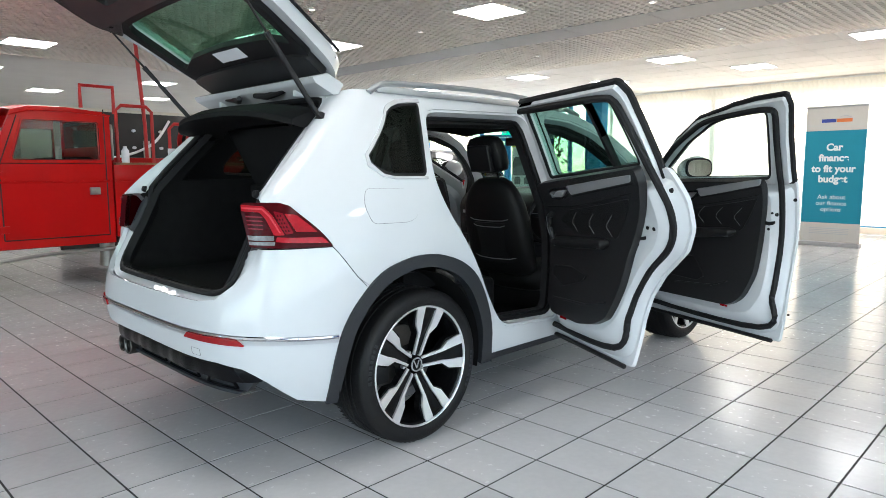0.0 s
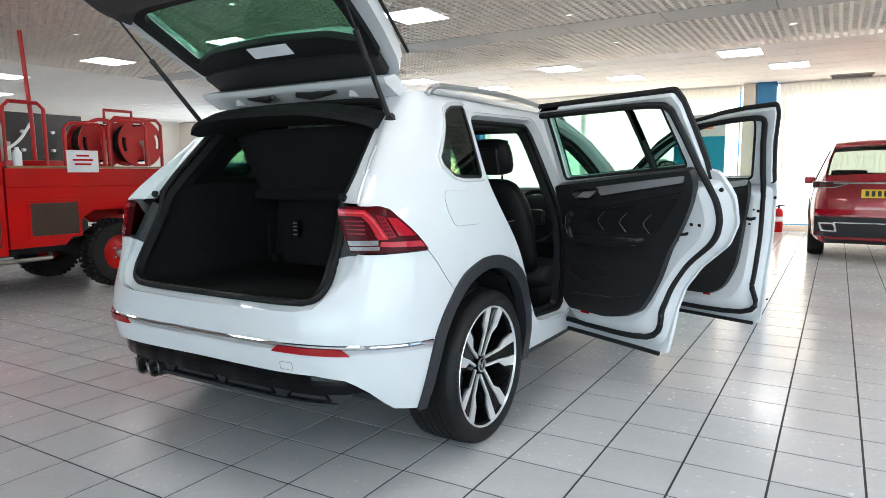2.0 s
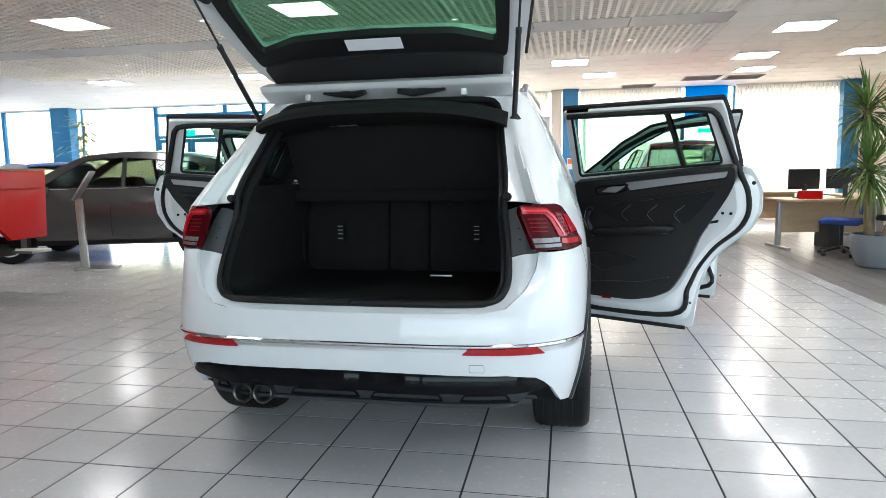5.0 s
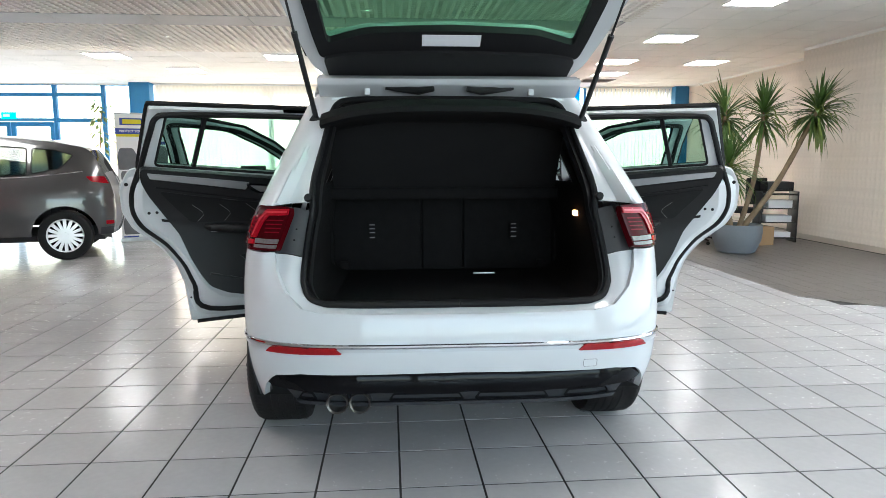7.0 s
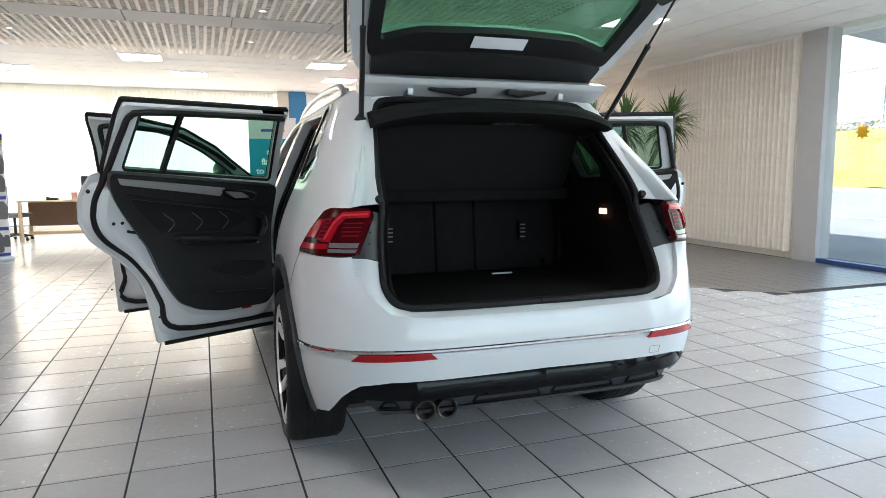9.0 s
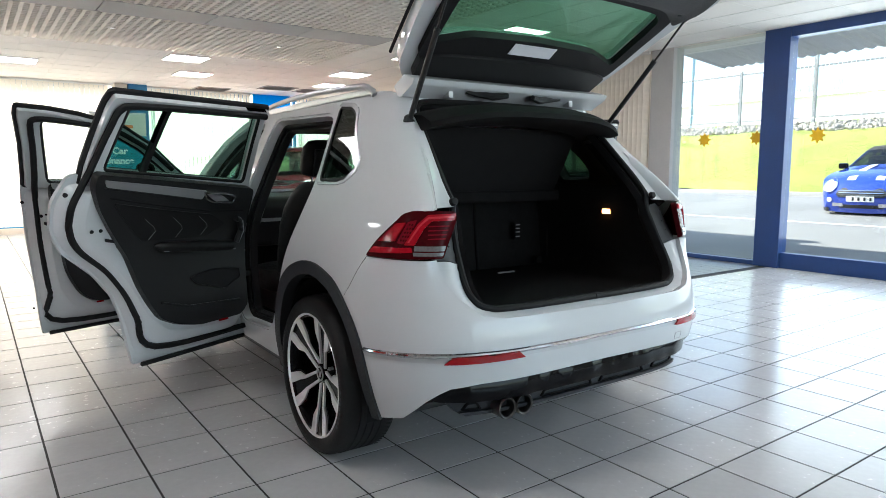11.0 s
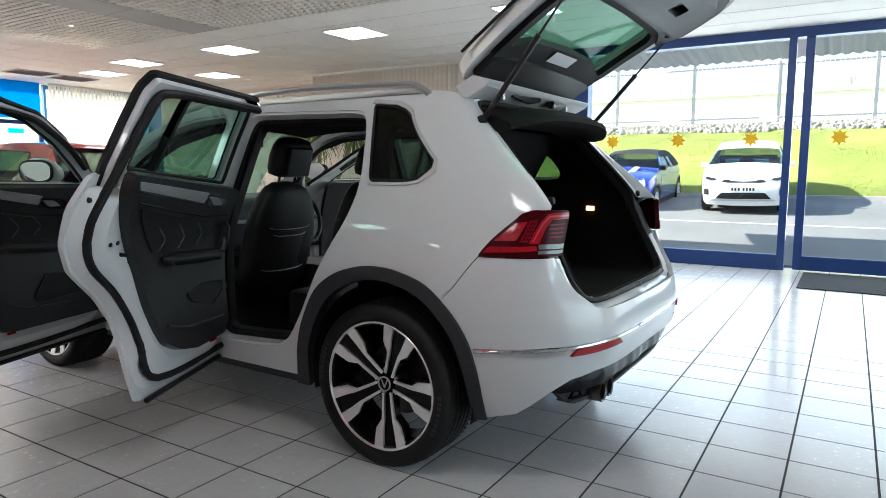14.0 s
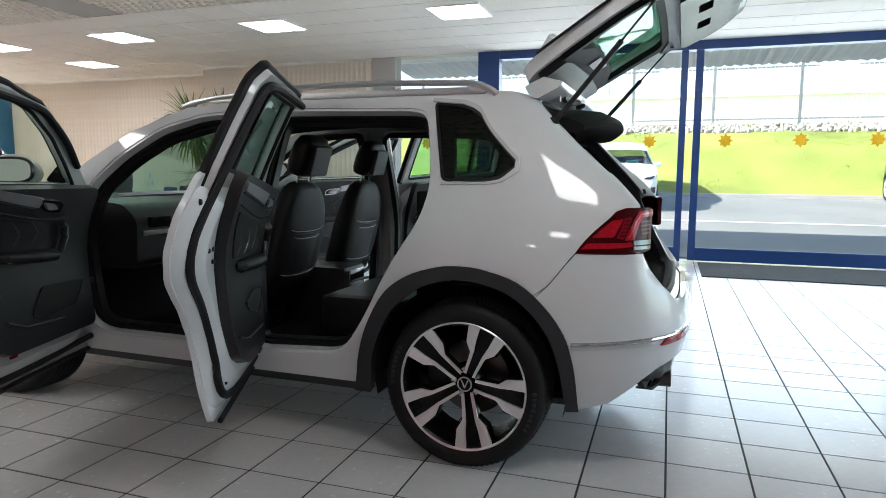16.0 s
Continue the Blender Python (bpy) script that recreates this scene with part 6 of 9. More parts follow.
def other_car(name, label, paint, m, prof, wb, a_low, a_roof, R, windows, screen, rearw, front=None, cladding=True, spokes=10, roof_mat=None):
    """A car in its own frame: rear axle at the origin, y forwards. prof: the outline from the tail's foot over the roof to the nose's foot."""
    car = thing(name, label, "car", m)
    chain = [(p.x, p.y) for p in spline([(a, b, 0) for a, b in prof], 4)]
    ys = [p[0] for p in chain]
    y0, y1 = min(ys), max(ys)
    yc, hl = (y0 + y1) / 2, (y1 - y0) / 2
    zr = max(p[1] for p in chain)
    zb = 0.9

    def width(z):
        if z <= zb:
            return a_low * (1 - 0.05 * ((0.65 - z) / 0.45) ** 2 if z < 0.65 else 1 - 0.02 * ((z - 0.65) / 0.25) ** 2)
        t = (z - zb) / (zr - zb)
        return a_low * 0.98 + (a_roof - a_low * 0.98) * (t ** 1.15)

    def side(sd):
        def f(y, z, d):
            u = min(abs((y - yc) / (hl * 1.015)), 0.999)
            return (sd * (width(z) * (1 - u ** 7) ** (1 / 7) - d), y, z)
        return f
    zmin = min(prof[0][1], prof[-1][1])
    arch0 = arc_pts(0, R, R + 0.06, 0, 180, 16)
    archf = arc_pts(wb, R, R + 0.06, 0, 180, 16)
    bottom = [(prof[-1][0], zmin)] + [(p[0], max(p[1], zmin)) for p in archf if True] + [(p[0], max(p[1], zmin)) for p in arch0] + [(prof[0][0], zmin)]
    poly = chain + [p for p in bottom if p != chain[-1] and p != chain[0]]
    holes = [rounded(w, 0.035) for w in windows]
    for sd in (1, -1):
        f = side(sd)
        part("body_side", panel(poly, f, 0.0, 0.03, holes, 0.07), paint, car)
        for hpoly in holes:
            part("side_window", panel(inset(hpoly, -0.006), f, 0.006, 0.01, (), 0.15), M_DGLASS, car, "dark side window")
            part("window_trim", bead(hpoly, f, 0.0, 0.008, 5), M_RUB, car, "black window trim")
        if cladding:
            part("sill_trim", panel([(R + 0.06, zmin + 0.10), (wb - R - 0.06, zmin + 0.10), (wb - R - 0.06, zmin - 0.03), (R + 0.06, zmin - 0.03)], f, -0.006, 0.04, (), 0.2), M_CLAD, car, "black sill trim")
            for yy in (0, wb):
                part("wheel_arch_trim", panel(arc_pts(yy, R, R + 0.10, -5, 185, 18) + arc_pts(yy, R, R + 0.045, 185, -5, 18), f, -0.008, 0.04, (), 0.08), M_CLAD, car, "black wheel arch trim")
        part("door_gap", bead([(wb * 0.46, zmin + 0.12), (wb * 0.46, zb + 0.02)], f, 0.0, 0.003, 4, False), M_RUB, car)
        part("door_gap", bead([(wb * 0.82, zmin + 0.12), (wb * 0.84, zb)], f, 0.0, 0.003, 4, False), M_RUB, car)
        for yy in (wb * 0.30, wb * 0.68):
            part("door_handle", panel(rounded([(yy - 0.09, zb - 0.06), (yy + 0.09, zb - 0.05), (yy + 0.09, zb - 0.03), (yy - 0.09, zb - 0.04)], 0.01), f, -0.025, 0.0, (), 0.06), paint, car, "flush door handle")
        mirror = part("door_mirror", moved(box(0, 0.17, -0.06, 0.05, -0.05, 0.07, 0.035), Matrix.Translation((sd * (width(1.02) - 0.02), wb * 0.80, 1.04)) @ pose(0, 0, 0, 0, 0, 0 if sd > 0 else 180)), paint if roof_mat is None else M_GLOSSK, car, "door mirror housing")
        for yy in (0, wb):
            base = pose(sd * (a_low - 0.02), yy, R, 0, 0, 0 if sd > 0 else 180)
            w = part("wheel", moved(lathe([(R * 0.66, 0.0), (R * 0.8, 0.012), (R * 0.95, 0.004), (R, -0.03), (R, -0.17), (R * 0.94, -0.2), (R * 0.66, -0.2)], 40, "X"), base), M_TYRE, car, "black road tyre")
            part("rim_barrel", moved(lathe([(R * 0.67, 0.0), (R * 0.63, -0.02), (R * 0.6, -0.14), (0.0, -0.14)], 36, "X"), base), M_RIMK, w, "dark rim barrel")
            part("rim_lip", moved(lathe([(R * 0.68, -0.004), (R * 0.675, 0.008), (R * 0.63, 0.004), (R * 0.62, -0.01)], 40, "X"), base), M_ALLOY, w, "alloy rim lip")
            for k in range(spokes):
                part("spoke", moved(slab([(-0.016, 0.03), (0.016, 0.03), (0.02, R * 0.64), (-0.02, R * 0.64)], -0.03, -0.004, "yz"), base @ pose(0, 0, 0, 360 / spokes * k, 0, 0)), M_ALLOY, w, "alloy spoke", smooth=False)
            part("centre_cap", moved(lathe([(0.045, -0.02), (0.042, 0.0), (0.0, 0.002)], 18, "X"), base), M_ALLOY, w)
    # the skin over the top, in pieces by what each stretch is
    f1 = side(1)

    def sheet(pts, off, crown):
        bm = bmesh.new()
        rows = []
        for y, z in pts:
            x = f1(y, z, 0)[0]
            rows.append([bm.verts.new((x * k / 6, y, z + off)) for k in range(-6, 7)])
        n = len(pts)
        for i, r in enumerate(rows):
            a, b = pts[max(i - 1, 0)], pts[min(i + 1, n - 1)]
            t = Vector((b[0] - a[0], b[1] - a[1])).normalized()
            for k, v in enumerate(r):
                q = 1 - ((k - 6) / 6) ** 2
                v.co.y += -t.y * crown * q
                v.co.z += t.x * crown * q
        for A, B in zip(rows, rows[1:]):
            for k in range(12):
                bm.faces.new((A[k], A[k + 1], B[k + 1], B[k]))
        return bm

    def between(a, b):
        i = min(range(len(chain)), key=lambda k: math.hypot(chain[k][0] - a[0], chain[k][1] - a[1]))
        j = min(range(len(chain)), key=lambda k: math.hypot(chain[k][0] - b[0], chain[k][1] - b[1]))
        return i, j
    r0, r1 = between(*rearw)
    s0, s1 = between(*screen)
    part("tail_skin", sheet(chain[:r0 + 1], 0, 0.05), paint, car)
    part("rear_window", sheet(chain[r0:r1 + 1], 0, 0.05), M_DGLASS, car, "dark rear window")
    part("roof", sheet(chain[r1:s0 + 1], 0, 0.04), roof_mat or paint, car, "curved roof")
    part("windscreen", sheet(chain[s0:s1 + 1], 0, 0.05), M_CGLASS, car, "raked windscreen")
    part("bonnet", sheet(chain[s1:], 0, 0.06), paint, car)
    part("floor_pan", box(-a_low * 0.8, a_low * 0.8, y0 + 0.15, y1 - 0.15, zmin - 0.02, zmin + 0.06), M_DARKIN, car, "dark floor pan", smooth=False)
    for q in ((-0.62, -0.12, wb * 0.45, wb * 0.55, 0.4, 1.22), (0.12, 0.62, wb * 0.45, wb * 0.55, 0.4, 1.22), (-0.6, 0.6, 0.05, 0.2, 0.4, 1.15)):
        part("seat", box(*q, 0.06), M_DARKIN, car, "dark seat inside")
    part("dashboard", box(-a_low * 0.85, a_low * 0.85, wb * 0.78, wb * 0.95, 0.5, 0.98, 0.05), M_DARKIN, car, "dark dashboard")

    def end(rear):
        """The tail or nose surface by width and height."""
        idx = [p for p in chain if (p[0] < yc) == rear and p[1] <= 1.45]
        idx.sort(key=lambda p: p[1])
        zs, yy = [p[1] for p in idx], [p[0] for p in idx]

        def f(x, z, d):
            y = float(np.interp(z, zs, yy))
            w = abs(f1(y, z, 0)[0])
            if abs(x) <= w:
                bow = 0.05 * (1 - (x / max(w, 0.05)) ** 2)
            else:
                # round the corner onto the side
                for _ in range(12):
                    y += 0.01 if rear else -0.01
                    if f1(y, z, 0)[0] >= abs(x):
                        break
                bow = 0
            s = -1 if rear else 1
            return (x, y + s * (bow - d), z)
        return f
    return car, side, end


def pane_label(parent, f, x0, x1, z0, z1, material, name, label="", d0=-0.012, d1=0.0, r=0.008, step=0.08):
    return part(name, panel(rounded([(x0, z0), (x0, z1), (x1, z1), (x1, z0)], r), f, d0, d1, (), step), material, parent, label)


def plate(parent, f, xc, zc, material, n=7, w=0.52):
    p = pane_label(parent, f, xc - w / 2, xc + w / 2, zc - 0.055, zc + 0.055, material, "number_plate", "plate with plain dark bars", -0.022, -0.012)
    for k in range(n):
        x = xc - w * 0.42 + (k + (0.5 if k > 3 else 0)) * w * 0.84 / n
        pane_label(p, f, x, x + w * 0.075, zc - 0.035, zc + 0.035, M_BAR, "plain_bar", "", -0.026, -0.022, 0.003)


# deep red SUV seen from behind
M_DSRED = mat("deep_red_paint", (0.27, 0.007, 0.016), 0.25, 0.3, vary=0.06, coat=1.0)
ds, side_f, end_f = other_car("red_suv", "deep red SUV parked facing the front window", M_DSRED, pose(2.74, 8.9, 0, 0, 0, 1.5) @ Matrix.Diagonal((1.03, 1.0, 1.03, 1)),
    [(-0.80, 0.30), (-0.86, 0.55), (-0.85, 0.80), (-0.80, 1.00), (-0.72, 1.14), (-0.42, 1.52), (-0.15, 1.60), (0.6, 1.63), (1.3, 1.60), (1.75, 1.50), (2.35, 1.12), (2.9, 1.02), (3.4, 0.86), (3.55, 0.6), (3.48, 0.25)],
    2.70, 0.90, 0.60, 0.36, [[(0.05, 1.08), (0.10, 1.48), (1.0, 1.53), (1.0, 1.07)], [(1.05, 1.07), (1.05, 1.53), (1.6, 1.47), (2.15, 1.10)]],
    ((1.75, 1.50), (2.35, 1.12)), ((-0.72, 1.14), (-0.42, 1.52)))
fr = end_f(True)
plate(ds, fr, -0.02, 0.91, M_PLATE_Y, w=0.56)
pane_label(ds, fr, -0.62, 0.62, 1.035, 1.06, M_CHROME, "chrome_bar", "chrome tailgate bar", -0.02)
for s in (-1, 1):
    tl = rounded([(0.40 * s, 1.058), (0.56 * s, 1.062), (0.86 * s, 1.066), (0.86 * s, 0.985), (0.62 * s, 0.985), (0.50 * s, 1.02)], 0.015)
    lamp = part("tail_light", panel(tl, fr, -0.02, 0.02, (), 0.05), mat("smoked_lens", (0.045, 0.028, 0.03), 0.12, vary=0.3, scale=30), ds, "smoked tail light in a chrome surround")
    part("lamp_surround", bead(tl, fr, -0.02, 0.007, 6), M_CHROME, lamp, "thin chrome surround")
    part("light_bar", panel([(0.60 * s, 1.005), (0.60 * s, 1.02), (0.82 * s, 1.02), (0.82 * s, 1.005)], fr, -0.026, -0.019, (), 0.05), M_RED2, lamp, "dark red light bar")
    part("exhaust_trim", panel(rounded([(0.55 * s, 0.40), (0.58 * s, 0.52), (0.78 * s, 0.52), (0.74 * s, 0.40)], 0.02), fr, -0.03, 0.0, [rounded([(0.58 * s, 0.42), (0.60 * s, 0.50), (0.75 * s, 0.50), (0.72 * s, 0.42)], 0.02)], 0.05), M_CHROME, ds, "chrome exhaust frame")
pane_label(ds, fr, -0.82, 0.82, 0.63, 0.70, M_RED, "reflector_band", "red bumper band", -0.015)
pane_label(ds, fr, -0.82, 0.82, 0.33, 0.60, M_CLAD, "bumper_trim", "black lower bumper", -0.012)
pane_label(ds, fr, -0.60, 0.60, 0.515, 0.53, M_CHROME, "diffuser_strip", "thin chrome diffuser strip", -0.02)
pane_label(ds, fr, -0.04, 0.04, 1.10, 1.14, M_CHROME, "badge", "plain chrome badge", -0.02)
part("rear_wiper", tube([(0.05, -0.80, 1.19), (0.45, -0.78, 1.21)], 0.01, 6), M_BLACK, ds, "black rear wiper")

# dark grey people carrier
M_CGREY = mat("magnetic_grey_paint", (0.065, 0.064, 0.064), 0.28, 0.5, vary=0.06, coat=1.0)
cm, side_f, end_f = other_car("grey_hatchback", "dark grey family hatchback parked across the hall", M_CGREY, pose(-4.84, 6.6, 0, 0, 0, 107),
    [(-0.53, 0.32), (-0.59, 0.50), (-0.59, 0.78), (-0.55, 1.00), (-0.49, 1.13), (-0.33, 1.42), (-0.10, 1.50), (0.25, 1.555), (0.85, 1.595), (1.4, 1.565), (1.75, 1.48), (2.5, 1.08), (3.0, 0.98), (3.35, 0.80), (3.42, 0.55), (3.35, 0.26)],
    2.65, 0.90, 0.62, 0.325, [[(0.02, 1.19), (-0.14, 1.365), (0.08, 1.435), (0.33, 1.455), (0.34, 1.13)], [(0.39, 1.11), (0.39, 1.455), (1.02, 1.505), (1.02, 1.08)], [(1.07, 1.08), (1.07, 1.51), (1.6, 1.46), (2.2, 1.08)]],
    ((1.75, 1.48), (2.5, 1.08)), ((-0.49, 1.13), (-0.33, 1.42)), cladding=False, spokes=16)
fr = end_f(True)
for s in (-1, 1):
    f = side_f(s)
    part("tail_light", panel(rounded([(-0.54, 0.99), (-0.49, 1.09), (-0.27, 1.09), (-0.34, 1.02)], 0.02), f, -0.012, 0.01, (), 0.05), M_RED, cm, "red tail light")
    part("chrome_trim", bead([(-0.24, 1.155), (0.36, 1.09), (1.05, 1.065), (2.2, 1.065)], f, -0.004, 0.008, 5, False), M_CHROME, cm, "chrome waist trim")
    part("fog_reflector", panel(rounded([(-0.57, 0.45), (-0.48, 0.45), (-0.48, 0.50), (-0.57, 0.50)], 0.01), f, -0.01, 0.01, (), 0.05), M_RED, cm, "red bumper reflector")
    part("bumper_trim", panel([(-0.55, 0.32), (-0.40, 0.32), (-0.42, 0.42), (-0.57, 0.42)], f, -0.008, 0.02, (), 0.06), M_CLAD, cm, "black lower bumper")
plate(cm, fr, 0, 0.80, M_PLATE_Y)

# blue convertible with white stripes outside
M_MBLUE = mat("bright_blue_paint", (0.02, 0.06, 0.42), 0.22, 0.3, vary=0.05, coat=1.0)
M_SOFTTOP = mat("black_soft_top", (0.02, 0.02, 0.022), 0.9, vary=0.2, scale=20, bump=0.3, bscale=200)
YARD = 0.33


def yard_pose(x, y, rz, drop=0.0):
    return Matrix.Translation((x, y, (x - 7) * 0.075 - drop)) @ Matrix.Rotation(math.atan(-0.075), 4, "Y") @ pose(0, 0, 0, 0, 0, rz)


mi, side_f, end_f = other_car("blue_convertible", "bright blue small convertible with white bonnet stripes outside", M_MBLUE, yard_pose(15.3, 3.29, 91, 0.15),
    [(-0.50, 0.28), (-0.56, 0.50), (-0.54, 0.80), (-0.45, 0.95), (-0.30, 1.03), (0.20, 1.34), (0.6, 1.41), (1.2, 1.41), (1.48, 1.34), (1.95, 1.02), (2.5, 0.95), (3.0, 0.84), (3.22, 0.62), (3.25, 0.45), (3.18, 0.22)],
    2.50, 0.86, 0.56, 0.31, [[(0.95, 1.0), (0.95, 1.28), (1.40, 1.29), (1.78, 1.0)], [(0.45, 1.0), (0.5, 1.26), (0.9, 1.28), (0.9, 1.0)]],
    ((1.48, 1.34), (1.95, 1.02)), ((-0.30, 1.03), (0.20, 1.34)), roof_mat=M_SOFTTOP)
fr = end_f(False)
for s in (-1, 1):
    part("headlamp", panel(soft([(0.60 * s + 0.125 * math.cos(k * math.tau / 12), 0.74 + 0.12 * math.sin(k * math.tau / 12)) for k in range(12)], 2), fr, -0.03, 0.02, (), 0.04), M_LENS, mi, "round headlamp")
    part("headlamp_ring", bead([(0.60 * s + 0.13 * math.cos(k * math.tau / 20), 0.74 + 0.125 * math.sin(k * math.tau / 20)) for k in range(20)], fr, -0.03, 0.012, 6), M_CHROME, mi, "chrome headlamp ring")
    part("fog_lamp", panel(soft([(0.58 * s + 0.05 * math.cos(k * math.tau / 10), 0.46 + 0.05 * math.sin(k * math.tau / 10)) for k in range(10)], 2), fr, -0.02, 0.01, (), 0.03), M_LENS, mi, "small fog lamp")
    pane_label(mi, fr, s * 0.42 - 0.10, s * 0.42 + 0.10, 0.33, 0.40, M_CHROME, "intake_frame", "chrome intake frame", -0.02)
part("grille", panel(rounded([(-0.42, 0.52), (-0.46, 0.60), (-0.36, 0.70), (0.36, 0.70), (0.46, 0.60), (0.42, 0.52)], 0.04), fr, -0.02, 0.01, (), 0.05), M_BLACK, mi, "black radiator grille")
for k in range(3):
    pane_label(mi, fr, -0.40, 0.40, 0.555 + k * 0.045, 0.568 + k * 0.045, M_CHROME, "grille_bar", "chrome grille bar", -0.03, -0.018, 0.003)
pane_label(mi, fr, -0.40, 0.40, 0.30, 0.37, M_BLACK, "lower_intake", "black lower intake", -0.014)
plate(mi, fr, 0, 0.49, M_PLATE_W, 4, 0.5)
for s in (-1, 1):
    f = side_f(s)
    part("soft_top_side", panel([(-0.34, 0.985), (-0.29, 1.05), (0.20, 1.35), (0.6, 1.418), (1.2, 1.418), (1.47, 1.35), (1.42, 1.30), (0.92, 1.285), (0.50, 1.265), (0.44, 0.985)], f, -0.008, 0.02, (), 0.08), M_SOFTTOP, mi, "black folding cloth top")
    part("waist_strip", bead([(-0.40, 0.985), (0.5, 0.985), (1.9, 0.99)], f, -0.004, 0.010, 5, False), M_CHROME, mi, "chrome waist strip")
    part("bumper_foot", panel([(2.95, 0.22), (3.24, 0.22), (3.24, 0.30), (2.95, 0.28)], f, -0.01, 0.03, (), 0.08), M_BLACK, mi, "black lower bumper")
for s in (-1, 1):
    bon = bmesh.new()
    rows = []
    for k in range(14):
        y = 1.98 + k * 0.085
        z = float(np.interp(y, [1.95, 2.5, 3.0, 3.12], [1.02, 0.95, 0.84, 0.75])) + 0.068
        rows.append([bon.verts.new((s * x, y + (0.02 if k > 10 else 0), z - 0.02 * (x / 0.4) ** 2)) for x in (0.18, 0.25, 0.33)])
    for A, B in zip(rows, rows[1:]):
        for k in range(2):
            bon.faces.new((A[k], A[k + 1], B[k + 1], B[k]))
    part("white_stripe", bon, mat("stripe_white", (0.8, 0.8, 0.8), 0.3, vary=0.03, coat=0.8), mi, "white bonnet stripe")

# white crossover outside
M_KWHITE = mat("plain_white_paint", (0.78, 0.79, 0.80), 0.25, vary=0.03, coat=1.0)
kia_prof = [(-0.62, 0.30), (-0.68, 0.55), (-0.66, 0.85), (-0.56, 1.05), (-0.30, 1.44), (0.0, 1.50), (0.7, 1.53), (1.3, 1.49), (1.65, 1.38), (2.15, 1.04), (2.7, 0.97), (3.1, 0.88), (3.28, 0.68), (3.32, 0.45), (3.25, 0.22)]
kia_win = [[(0.0, 1.04), (0.05, 1.38), (0.95, 1.42), (0.95, 1.02)], [(1.0, 1.02), (1.0, 1.42), (1.5, 1.34), (1.95, 1.02)]]
ki, side_f, end_f = other_car("white_crossover", "white small crossover parked nose towards the showroom", M_KWHITE, yard_pose(15.3, 0.72, 95) @ Matrix.Diagonal((1, 1, 0.94, 1)),
    kia_prof, 2.58, 0.87, 0.60, 0.325, kia_win, ((1.65, 1.38), (2.15, 1.04)), ((-0.56, 1.05), (-0.30, 1.44)))
fr = end_f(False)
for s in (-1, 1):
    part("headlamp", panel(rounded([(0.46 * s, 0.76), (0.52 * s, 0.83), (0.80 * s, 0.88), (0.82 * s, 0.79), (0.62 * s, 0.74)], 0.02), fr, -0.02, 0.02, (), 0.05), M_LENS, ki, "swept headlamp")
    part("headlamp_mask", panel(rounded([(0.52 * s, 0.775), (0.55 * s, 0.81), (0.76 * s, 0.85), (0.74 * s, 0.80), (0.64 * s, 0.765)], 0.015), fr, -0.026, -0.019, (), 0.05), M_BLACK, ki, "black lamp mask")
    pane_label(ki, fr, s * 0.73 - 0.05, s * 0.73 + 0.05, 0.44, 0.58, M_BLACK, "fog_recess", "black fog lamp recess", -0.014)
part("grille", panel(rounded([(-0.44, 0.745), (-0.36, 0.79), (0.36, 0.79), (0.44, 0.745), (0.34, 0.72), (-0.34, 0.72)], 0.02), fr, -0.02, 0.01, (), 0.05), M_BLACK, ki, "slim black grille")
part("lower_intake", panel(rounded([(-0.54, 0.36), (-0.42, 0.50), (0.42, 0.50), (0.54, 0.36)], 0.02), fr, -0.016, 0.01, (), 0.05), M_BLACK, ki, "black lower intake")
for k in range(3):
    pane_label(ki, fr, -0.40, 0.40, 0.385 + k * 0.035, 0.395 + k * 0.035, M_CLAD, "intake_slat", "", -0.026, -0.015, 0.003)
pane_label(ki, fr, -0.62, 0.62, 0.31, 0.345, M_SATIN, "skid_plate", "silver lower skid strip", -0.02)
plate(ki, fr, 0, 0.58, M_PLATE_W)
for x in (-0.30, 0.30):
    part("price_card", moved(box(x - 0.15, x + 0.15, -0.003, 0.003, -0.07, 0.07), Matrix.Translation((0, 1.92, 1.10)) @ pose(0, 0, 0, -40, 0, 0)), mat("price_card", (0.25, 0.65, 0.68), 0.6, vary=0.05), ki, "pale green price card", smooth=False)
# dark car at the end of the row
gk, side_f, end_f = other_car("dark_hatchback", "dark green hatchback parked by the grass bank", mat("dark_green_paint", (0.04, 0.05, 0.035), 0.3, vary=0.05, coat=1.0), yard_pose(15.0, -6.45, 92),
    kia_prof, 2.58, 0.87, 0.60, 0.325, kia_win, ((1.65, 1.38), (2.15, 1.04)), ((-0.56, 1.05), (-0.30, 1.44)))

# blue hatchback at the far end of the hall, mostly hidden
bh, side_f, end_f = other_car("blue_hatchback", "bright blue hatchback parked behind the fire tender", mat("mid_blue_paint", (0.02, 0.10, 0.45), 0.25, 0.3, vary=0.05, coat=1.0), pose(-9.6, 8.9, 0, 0, 0, 60),
    kia_prof, 2.58, 0.87, 0.60, 0.325, kia_win, ((1.65, 1.38), (2.15, 1.04)), ((-0.56, 1.05), (-0.30, 1.44)), cladding=False)
